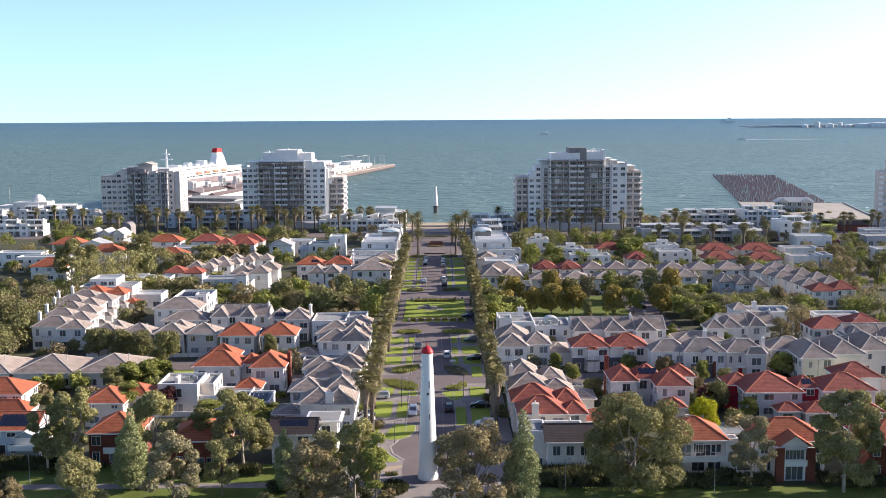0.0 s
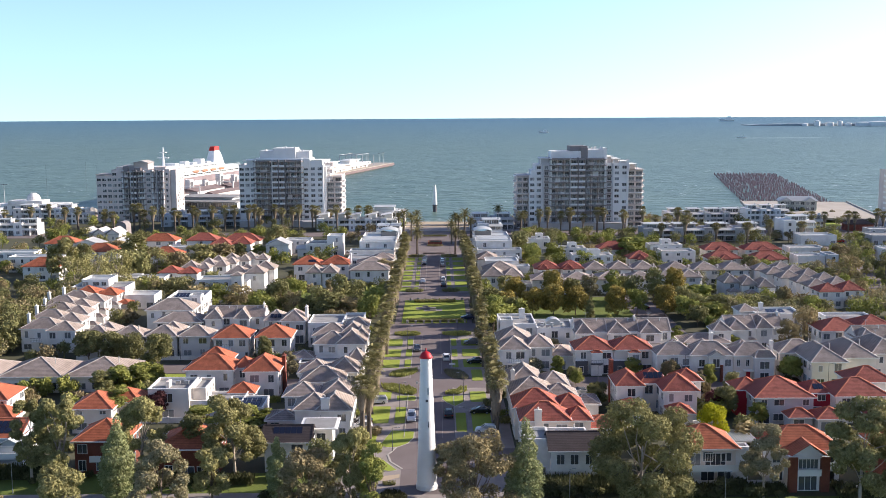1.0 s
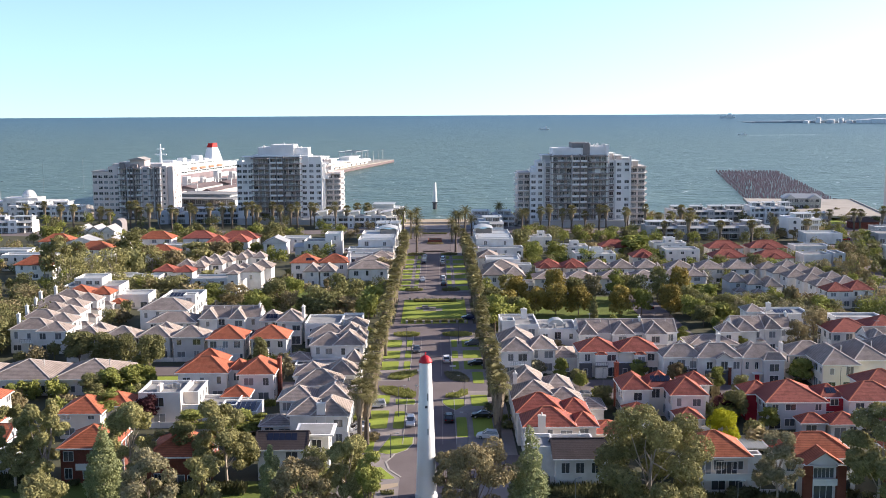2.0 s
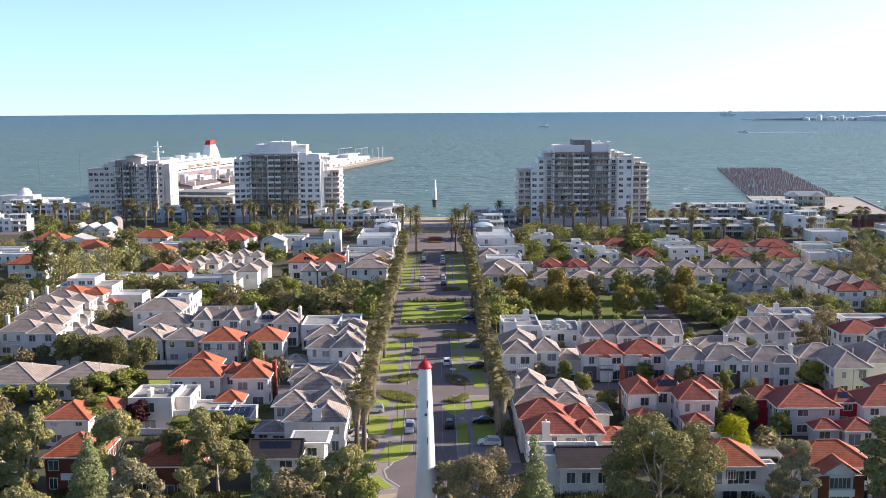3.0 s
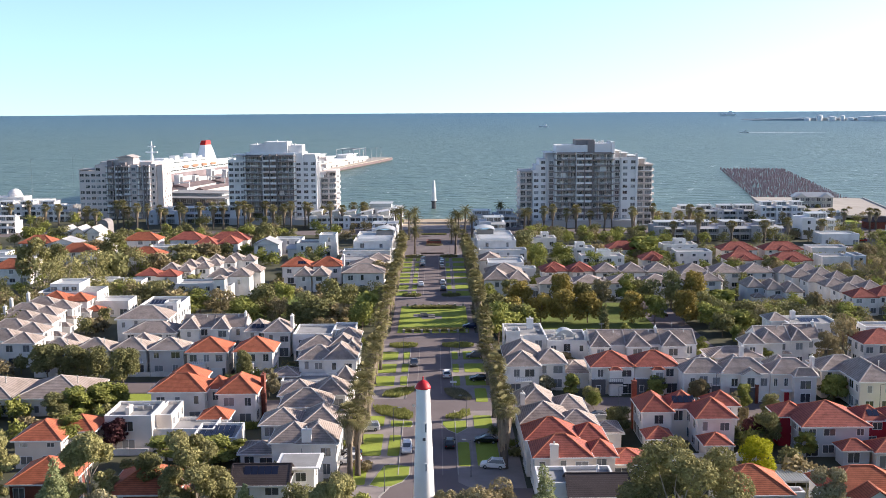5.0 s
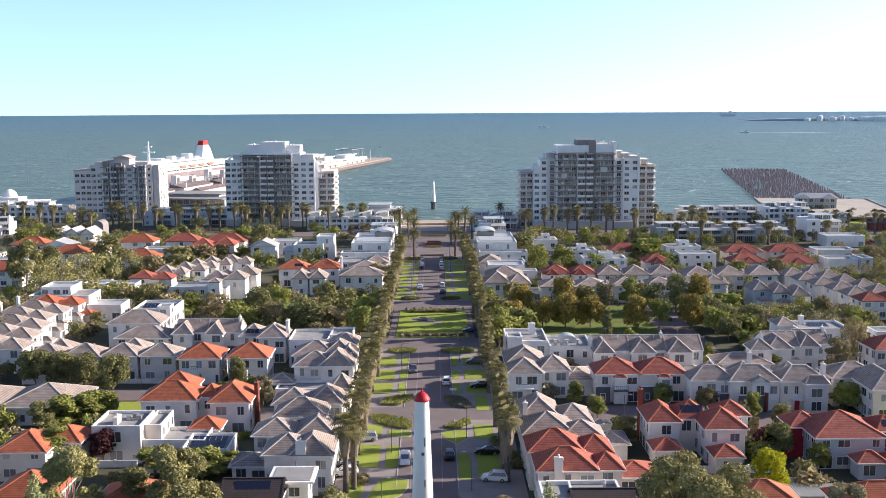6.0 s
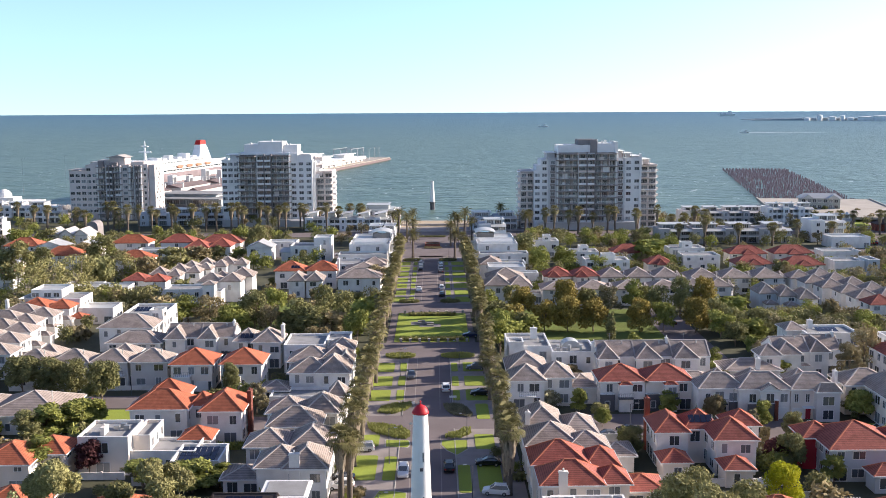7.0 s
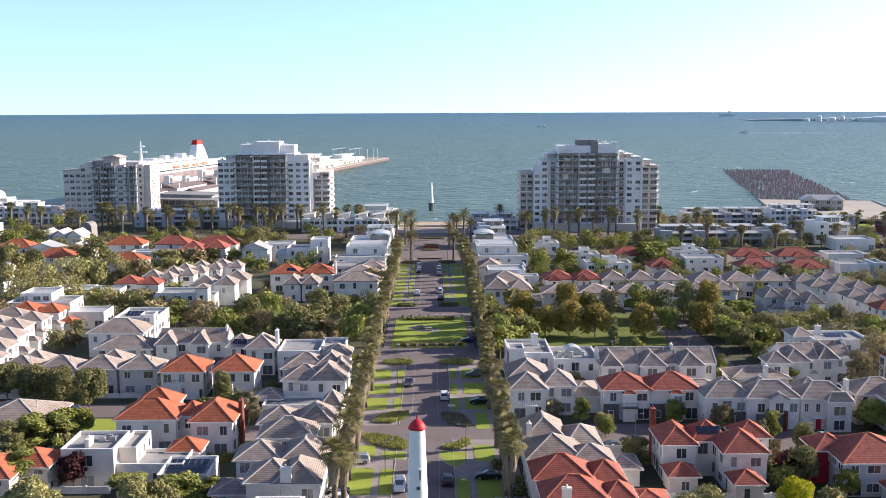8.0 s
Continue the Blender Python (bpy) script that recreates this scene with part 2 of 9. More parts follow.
n2.inputs["Scale"].default_value, n2.inputs["Detail"].default_value = 0.03, 10.0
n2.inputs["Roughness"].default_value = 0.8
nt.links.new(mp.outputs["Vector"], n2.inputs["Vector"])
n3 = nt.nodes.new("ShaderNodeTexNoise")
n3.inputs["Scale"].default_value, n3.inputs["Detail"].default_value = 0.30, 3.0
mp3 = nt.nodes.new("ShaderNodeMapping")
mp3.inputs["Scale"].default_value = (1.0, 0.28, 1.0)
nt.links.new(tc.outputs["Object"], mp3.inputs["Vector"])
nt.links.new(mp3.outputs["Vector"], n3.inputs["Vector"])
cap = nt.nodes.new("ShaderNodeValToRGB")
cap.color_ramp.elements[0].position, cap.color_ramp.elements[1].position = 0.685, 0.72
nt.links.new(n3.outputs["Fac"], cap.inputs["Fac"])
# the waves' light and dark sides are put into this colour ramp
rp = nt.nodes.new("ShaderNodeValToRGB")
rp.color_ramp.elements[0].position, rp.color_ramp.elements[1].position = 0.35, 0.65
rp.color_ramp.elements[0].color, rp.color_ramp.elements[1].color = (0.055, 0.108, 0.090, 1), (0.140, 0.200, 0.166, 1)
nt.links.new(n2.outputs["Fac"], rp.inputs["Fac"])
mx = nt.nodes.new("ShaderNodeMix")
mx.data_type = 'RGBA'
mx.inputs[7].default_value = (0.62, 0.64, 0.64, 1)
sp = nt.nodes.new("ShaderNodeSeparateXYZ")        # bluer far out: the sky's reflection near the horizon is put into the colour
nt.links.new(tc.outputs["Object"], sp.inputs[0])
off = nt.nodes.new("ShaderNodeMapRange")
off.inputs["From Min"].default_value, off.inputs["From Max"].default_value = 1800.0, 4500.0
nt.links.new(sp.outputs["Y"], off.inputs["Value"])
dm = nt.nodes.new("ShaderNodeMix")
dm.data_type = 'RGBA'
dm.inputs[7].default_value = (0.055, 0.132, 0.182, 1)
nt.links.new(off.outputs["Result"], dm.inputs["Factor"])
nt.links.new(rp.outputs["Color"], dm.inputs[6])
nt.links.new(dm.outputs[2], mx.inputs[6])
nt.links.new(cap.outputs["Color"], mx.inputs["Factor"])
nt.links.new(mx.outputs[2], b.inputs["Base Color"])
b.inputs["Roughness"].default_value = 0.38
b.inputs["Specular IOR Level"].default_value = 0.24
bp = nt.nodes.new("ShaderNodeBump")
bp.inputs["Strength"].default_value, bp.inputs["Distance"].default_value = 1.0, 3.0
nt.links.new(n1.outputs["Fac"], bp.inputs["Height"])
nt.links.new(bp.outputs["Normal"], b.inputs["Normal"])


# ---- mesh helpers ----
class Mesh:
    """Collects vertices and faces of one part."""
    def __init__(self):
        self.v, self.f = [], []

    def add(self, verts, faces):
        o = len(self.v)
        self.v += [tuple(p) for p in verts]
        self.f += [tuple(i + o for i in face) for face in faces]
        return self

    def box(self, x0, x1, y0, y1, z0, z1):
        return self.add([(x0, y0, z0), (x1, y0, z0), (x1, y1, z0), (x0, y1, z0), (x0, y0, z1), (x1, y0, z1), (x1, y1, z1), (x0, y1, z1)],
                        [(0, 3, 2, 1), (4, 5, 6, 7), (0, 1, 5, 4), (1, 2, 6, 5), (2, 3, 7, 6), (3, 0, 4, 7)])

    def bar(self, a, b, w, h):
        """A square bar from a to b."""
        a, b = Vector(a), Vector(b)
        d = (b - a).normalized()
        s = d.cross(Vector((0, 0, 1)))
        s = (s.normalized() if s.length > 1e-3 else Vector((1, 0, 0))) * (w / 2)
        u = s.cross(d).normalized() * (h / 2)
        pts = [a - s - u, a + s - u, a + s + u, a - s + u, b - s - u, b + s - u, b + s + u, b - s + u]
        return self.add(pts, [(0, 3, 2, 1), (4, 5, 6, 7), (0, 1, 5, 4), (1, 2, 6, 5), (2, 3, 7, 6), (3, 0, 4, 7)])

    def tube(self, pts, radii, n=8, caps=True):
        """A round tube through points, with a radius at each."""
        o = len(self.v)
        for i, p in enumerate(pts):
            p = Vector(p)
            d = (Vector(pts[min(i + 1, len(pts) - 1)]) - Vector(pts[max(i - 1, 0)])).normalized()
            s = d.cross(Vector((0, 1, 0)))
            s = s.normalized() if s.length > 0.05 else Vector((1, 0, 0))
            u = s.cross(d)
            for k in range(n):
                a = 2 * math.pi * k / n
                self.v.append(tuple(p + (s * math.cos(a) + u * math.sin(a)) * radii[i]))
        for i in range(len(pts) - 1):
            for k in range(n):
                a, b = o + i * n + k, o + i * n + (k + 1) % n
                self.f.append((a, a + n, b + n, b))
        if caps:
            self.f.append(tuple(o + k for k in range(n)))
            self.f.append(tuple(o + (len(pts) - 1) * n + k for k in reversed(range(n))))
        return self

    def poly(self, pts, z0, z1):
        """An upright prism over an outline."""
        n = len(pts)
        v = [(x, y, z0) for x, y in pts] + [(x, y, z1) for x, y in pts]
        return self.add(v, [tuple(reversed(range(n))), tuple(range(n, 2 * n))] + [(i, (i + 1) % n, n + (i + 1) % n, n + i) for i in range(n)])

    def data(self, name, material, smooth=False):
        me = bpy.data.meshes.new(name)
        me.from_pydata(self.v, [], self.f)
        me.materials.append(material)
        if smooth:
            me.polygons.foreach_set("use_smooth", [True] * len(me.polygons))
        me.update()
        return me


def part(name, mesh, material, parent=None, label="", smooth=False, at=None):
    """Links a mesh as one object under a thing or a part."""
    ob = new(name, mesh.data(name, material, smooth) if isinstance(mesh, Mesh) else mesh)
    if parent:
        ob.parent = parent
    if at is not None:
        ob.matrix_basis = at
    if label:
        tagged(ob, label)
    return ob


def thing(name, at, label, category, group="", kind=""):
    e = new(name)
    e.matrix_basis = at
    return tagged(e, label, category, group, kind)


RNG = random.Random(7)

# ---- setting: ground, sea, roads ----
shore = [(-4500, 900), (-330, 548), (-240, 532), (-203, 480), (-140, 470), (-60, 470), (-24, 436), (22, 434), (55, 462), (180, 462), (260, 448), (4500, 448)]
g = Mesh()
xs = [-4500] + [x for x, _ in shore[1:-1]] + [4500]
for (xa, ya), (xb, yb) in zip(shore[:-1], shore[1:]):
    g.add([(xa, -4500, 0), (xb, -4500, 0), (xb, yb, 0), (xa, ya, 0), (xa, ya, -3), (xb, yb, -3)], [(0, 1, 2, 3), (3, 2, 5, 4)])
tagged(part("ground", g, SOIL), "dark garden soil and paving between the houses", "ground", kind="structure")

s = Mesh()
rings = [300, 450, 600, 800, 1000, 1300, 1600, 2000, 2400, 2800, 3200, 3600, 4000, 4300, 4600, 4850]
cols = 96
for r in rings:
    z = -1.2 + (42.5 * ((r - 1500) / 3350) ** 2 if r > 1500 else 0)
    for k in range(cols + 1):
        a = math.pi * (k / cols)
        s.v.append((r * math.cos(a), -150 + r * math.sin(a), z))
for i in range(len(rings) - 1):
    for k in range(cols):
        a = i * (cols + 1) + k
        s.f.append((a, a + cols + 1, a + cols + 2, a + 1))
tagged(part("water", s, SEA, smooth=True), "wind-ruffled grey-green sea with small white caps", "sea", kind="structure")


def sheet(name, pts, z, material, label, category, thick=0.12, kind="structure"):
    m = Mesh().poly(pts, z - thick, z)
    return tagged(part(name, m, material), label, category, kind=kind)


def rect(x0, x1, y0, y1):
    return [(x0, y0), (x1, y0), (x1, y1), (x0, y1)]


# the boulevard carriageway, in two lengths either side of the green square, and cross streets
sheet("road", rect(-6.7, 3.4, -3, 138), 0.05, ASPH, "worn asphalt boulevard carriageway with parking bays", "road")
sheet("road", rect(-6.7, 3.4, 180, 300), 0.05, ASPH, "worn asphalt boulevard carriageway with parking bays", "road")
sheet("road", rect(-75, 70, 64.5, 73.5), 0.046, ASPH, "asphalt cross street between the houses", "road")
sheet("road", rect(-15.5, 12.5, 126, 138.5), 0.054, ASPH, "asphalt cross street beside the green square", "road")
sheet("road", rect(-15.5, 12.5, 179.5, 193), 0.054, ASPH, "asphalt cross street beside the green square", "road")
sheet("road", rect(-300, 300, 296, 312), 0.05, ASPH, "asphalt cross street near the sea front", "road")
sheet("road", rect(-300, 300, 366, 384), 0.05, ASPH, "asphalt sea front road", "road")
sheet("road", rect(-13, 10.5, 137, 181), 0.042, ASPH, "asphalt lanes around the green square", "road")
sheet("road", rect(-110, -62, 80, 89), 0.05, ASPH, "asphalt side street", "road")
sheet("road", rect(29, 110, 56, 66), 0.054, ASPH, "asphalt side street before the terrace", "road")
sheet("road", rect(62, 72, 108, 185), 0.05, ASPH, "shaded asphalt lane beside the park", "road")
sheet("pavement", rect(-20, -2.5, -12, 2.5), 0.04, PAVE, "concrete forecourt round the white beacon tower", "paving")
sheet("pavement", rect(-2.5, 14, -12, 2.5), 0.04, PAVE, "concrete forecourt round the white beacon tower", "paving")
for y0, y1 in ((2.5, 64.5), (73.5, 126), (193, 296)):
    sheet("pavement", rect(-17.0, -6.7, y0, y1), 0.04, PAVE, "concrete footpath and driveways between lawns", "paving")
    sheet("pavement", rect(3.4, 14.6, y0, y1), 0.04, PAVE, "concrete footpath and driveways between lawns", "paving")
    sheet("kerb", rect(-6.85, -6.7, max(y0, 27.0), y1), 0.15, KERB, "pale concrete kerb", "kerb", 0.3)
    sheet("kerb", rect(3.4, 3.55, max(y0, 27.0), y1), 0.15, KERB, "pale concrete kerb", "kerb", 0.3)
    sheet("kerb", rect(-4.52, -4.36, max(y0 + 4, 27.0), y1 - 4), 0.056, PAVE, "pale concrete gutter strip", "kerb", 0.1)
    sheet("kerb", rect(0.78, 0.92, max(y0 + 4, 27.0), y1 - 4), 0.056, PAVE, "pale concrete gutter strip", "kerb", 0.1)

# sand and sea wall
sheet("beach", [(-60, 408), (60, 408), (58, 462), (22, 436), (-24, 438), (-58, 470)], 0.06, SAND, "strip of pale sand at the sea wall", "beach")
sheet("wall_sea", rect(-46, 44, 412, 413), 1.1, KERB, "low pale sea wall", "wall", 1.1)
sheet("pavement", rect(-60, 60, 386, 406), 0.05, PAVE, "sea front promenade paving", "paving")

# dark asphalt also takes the place of the circle's lawns in shade
sheet("road", rect(-16, 14, 312, 366), 0.044, ASPH, "asphalt turning circle at the sea front", "road")
sheet("beach", [(-262, 484), (-232, 484), (-205, 456), (-200, 470), (-214, 492), (-262, 494)], 0.08, SAND, "strip of pale sand beside the white houses", "beach")
sheet("road", [(154, 196), (162, 196), (191, 287), (211, 345), (211, 366), (204, 366), (203, 345), (184, 287)], 0.06, ASPH, "asphalt street running down to the sea front", "road")
sheet("lawn", [(198, 330), (203, 346), (203, 362), (192, 360), (190, 332)], 0.05, GRASS, "small green reserve beside the street", "lawn")
sheet("lawn", [(204, 398), (226, 398), (232, 446), (206, 446)], 0.07, GRASS, "green reserve beside the promenade", "lawn")
sheet("lawn", [(140, 186), (150, 186), (152, 198), (138, 198)], 0.05, GRASS, "small green verge by the street", "lawn")
sheet("lawn", [(164, 186), (190, 190), (194, 214), (172, 212)], 0.05, GRASS, "small green verge by the street", "lawn")
# parkland
sheet("lawn", rect(-160, -21, -30, 8), 0.03, PARKG, "shaded green park lawn", "lawn")
sheet("lawn", rect(14.5, 160, -30, -5.2), 0.03, PARKG, "sunlit green park lawn", "lawn")
sheet("pavement", rect(-160, -20, -4.2, -1.8), 0.055, PAVE, "grey park path across the lawn", "path")
sheet("lawn", rect(20, 62, 138, 182), 0.03, PARKG, "green park lawn among trees", "lawn")
sheet("lawn", rect(-64, -20, 150, 196), 0.03, PARKG, "green park lawn among trees", "lawn")
sheet("lawn", rect(-72, -60.5, 64, 79), 0.06, GRASS, "small green corner lawn", "lawn")
sheet("lawn", rect(82, 100, 52, 66), 0.06, GRASS, "small green corner lawn", "lawn")
sheet("pavement", rect(190, 260, 386, 446), 0.05, PAVE, "pale paved promenade at the pier entrance", "paving")

# the green square in the boulevard
sheet("lawn", rect(-11, 9, 139, 178), 0.12, GRASS, "mown green square with long tree shadows", "lawn")


def lawn_patch(x0, x1, y0, y1):
    c = 0.35
    pts = [(x0 + c, y0), (x1 - c, y0), (x1, y0 + c), (x1, y1 - c), (x1 - c, y1), (x0 + c, y1), (x0, y1 - c), (x0, y0 + c)]
    return sheet("lawn", pts, 0.1, GRASS, "small mown verge lawn edged with concrete", "lawn", 0.14)


def verge(y0, y1, step, gap):
    y = y0
    k = 0
    while y + step < y1 + 0.1:
        lawn_patch(-14.4, -9.8, y, y + step)
        lawn_patch(-8.5, -6.9, y + 0.4, y + step)
        lawn_patch(3.7, 5.2, y, y + step - 0.3)
        lawn_patch(6.5, 11.2, y, y + step)
        y += step + gap * (1.0 + 0.35 * (k % 2))
        k += 1


# the first stretch has bulbed corners with kerbs
def kerbed_lawn(pts):
    cx, cy = sum(p[0] for p in pts) / len(pts), sum(p[1] for p in pts) / len(pts)
    rim = []
    for x, y in pts:
        d = math.hypot(x - cx, y - cy)
        rim.append((x + (x - cx) / d * 0.28, y + (y - cy) / d * 0.28))
    sheet("kerb", rim, 0.09, KERB, "pale concrete kerb round a corner lawn", "kerb", 0.2)
    sheet("lawn", pts, 0.12, GRASS, "small mown corner lawn with a bulbed kerb", "lawn", 0.14)


sheet("kerb", [(-7.0, 26.7), (-8.5, 20.5), (-9.65, 17.3), (-8.95, 13.2), (-6.6, 9.25), (-6.4, 9.6), (-8.6, 13.4), (-9.3, 17.3), (-8.2, 20.4), (-6.72, 26.5)], 0.1, KERB, "pale concrete kerb round the junction", "kerb", 0.1)
kerbed_lawn([(-11.0, 9.2), (-8.8, 8.4), (-7.5, 8.9), (-9.3, 12.4), (-10.2, 14.4), (-11.6, 14.2)])
sheet("pavement", [(-12.6, 4.2), (-9.6, 3.4), (-8.0, 4.4), (-6.9, 5.2), (-6.9, 6.8), (-9.4, 6.0)], 0.058, SAND, "pale gravel path bending round the forecourt", "paving")
sheet("road", [(-6.7, 26.5), (-8.2, 20.4), (-9.3, 17.3), (-8.6, 13.4), (-6.4, 9.6), (-3, 8.5), (3.4, 8.5), (15.5, 11.5), (15.5, 20.5), (8.0, 20.8), (4.9, 21.5), (3.4, 23.6)], 0.056, ASPH, "asphalt junction curving round the beacon forecourt", "road")
kerbed_lawn([(-11.3, 22.6), (-9.6, 21.6), (-7.8, 21.9), (-6.0, 24.0), (-4.95, 27.4), (-4.9, 31.2), (-6.8, 31.9), (-9.3, 32.0)])
kerbed_lawn([(-9.3, 58.0), (-9.2, 54.2), (-5.3, 53.7), (-4.9, 55.4), (-5.2, 57.6)])
kerbed_lawn([(1.1, 57.3), (1.0, 55.0), (2.0, 52.0), (3.7, 49.4), (5.7, 52.8), (5.7, 57.6)])
for a_, b_, c_, d_ in ((-14.4, -10.3, 37.1, 49.4), (-9.1, -6.95, 37.0, 48.8), (-13.6, -10.6, 54.4, 61.2), (-14.8, -12.2, 22.6, 32.0), (-15.6, -12.4, 10.0, 16.4), (3.7, 5.8, 31.2, 44.2), (7.0, 11.0, 31.4, 44.3), (7.2, 10.8, 52.6, 61.0), (8.2, 10.8, 70.8, 81.4)):
    lawn_patch(a_, b_, c_, d_)
verge(84, 124, 8.4, 3.2)
verge(196, 288, 9.0, 3.4)


# ---- houses ----
WINDOWS = {}


def window_grid(w, h, mullions, glazed):
    """A window frame as one connected mesh with recessed openings; glazed: the panes are faces of it, of the second material."""
    t, deep, bar = 0.09, 0.07, 0.03
    xs_ = [-w / 2 - t, -w / 2]
    for i in range(mullions):
        x = -w / 2 + w * (i + 1) / (mullions + 1)
        xs_ += [x - bar, x + bar]
    xs_ += [w / 2, w / 2 + t]
    zs_ = [-t, 0, h, h + t]
    m, at = Mesh(), {}

    def vert(x, y, z):
        key = (round(x, 4), round(y, 4), round(z, 4))
        if key not in at:
            at[key] = len(m.v)
            m.v.append(key)
        return at[key]

    glass = []
    for i in range(len(xs_) - 1):
        for k in range(3):
            a, b_, c, d = xs_[i], xs_[i + 1], zs_[k], zs_[k + 1]
            if k == 1 and i % 2 == 1:
                f, g_ = [(a, c), (b_, c), (b_, d), (a, d)], -0.012
                for n in range(4):
                    (p, q), (r, s_) = f[n], f[(n + 1) % 4]
                    m.f.append((vert(p, -deep, q), vert(r, -deep, s_), vert(r, g_, s_), vert(p, g_, q)))
                if glazed:
                    glass.append(len(m.f))
                    m.f.append(tuple(vert(x, g_, z) for x, z in f))
            else:
                m.f.append((vert(a, -deep, c), vert(b_, -deep, c), vert(b_, -deep, d), vert(a, -deep, d)))
    x0, x1, z0, z1 = xs_[0], xs_[-1], zs_[0], zs_[-1]
    m.f += [(vert(x0, 0.02, z0), vert(x1, 0.02, z0), vert(x1, -deep, z0), vert(x0, -deep, z0)), (vert(x0, -deep, z1), vert(x1, -deep, z1), vert(x1, 0.02, z1), vert(x0, 0.02, z1)),
            (vert(x0, 0.02, z0), vert(x0, -deep, z0), vert(x0, -deep, z1), vert(x0, 0.02, z1)), (vert(x1, -deep, z0), vert(x1, 0.02, z0), vert(x1, 0.02, z1), vert(x1, -deep, z1))]
    return m, glass


def window_mesh(w, h, mullions=1):
    key = (round(w, 2), round(h, 2), mullions)
    if key not in WINDOWS:
        fr, _ = window_grid(w, h, mullions, False)
        gl = Mesh().box(-w / 2, w / 2, -0.012, 0.02, 0, h)
        WINDOWS[key] = (fr.data("window", TRIM), gl.data("pane", GLASS))
    return WINDOWS[key]


def far_window_mesh(w, h, mullions=1):
    """The same window with frame and glass in one mesh, for buildings far off."""
    key = (round(w, 2), round(h, 2), mullions, "far")
    if key not in WINDOWS:
        both, glass = window_grid(w, h, mullions, True)
        me = both.data("window", TRIM)
        me.materials.append(GLASS)
        me.polygons.foreach_set("material_index", [1 if i in glass else 0 for i in range(len(both.f))])
        WINDOWS[key] = me
    return WINDOWS[key]


def far_window(e, at, w, h, mullions=1):
    return part("window", far_window_mesh(w, h, mullions), None, e, at=at)


SIDES = {'S': (0, 0), 'E': (90, 1), 'N': (180, 2), 'W': (270, 3)}


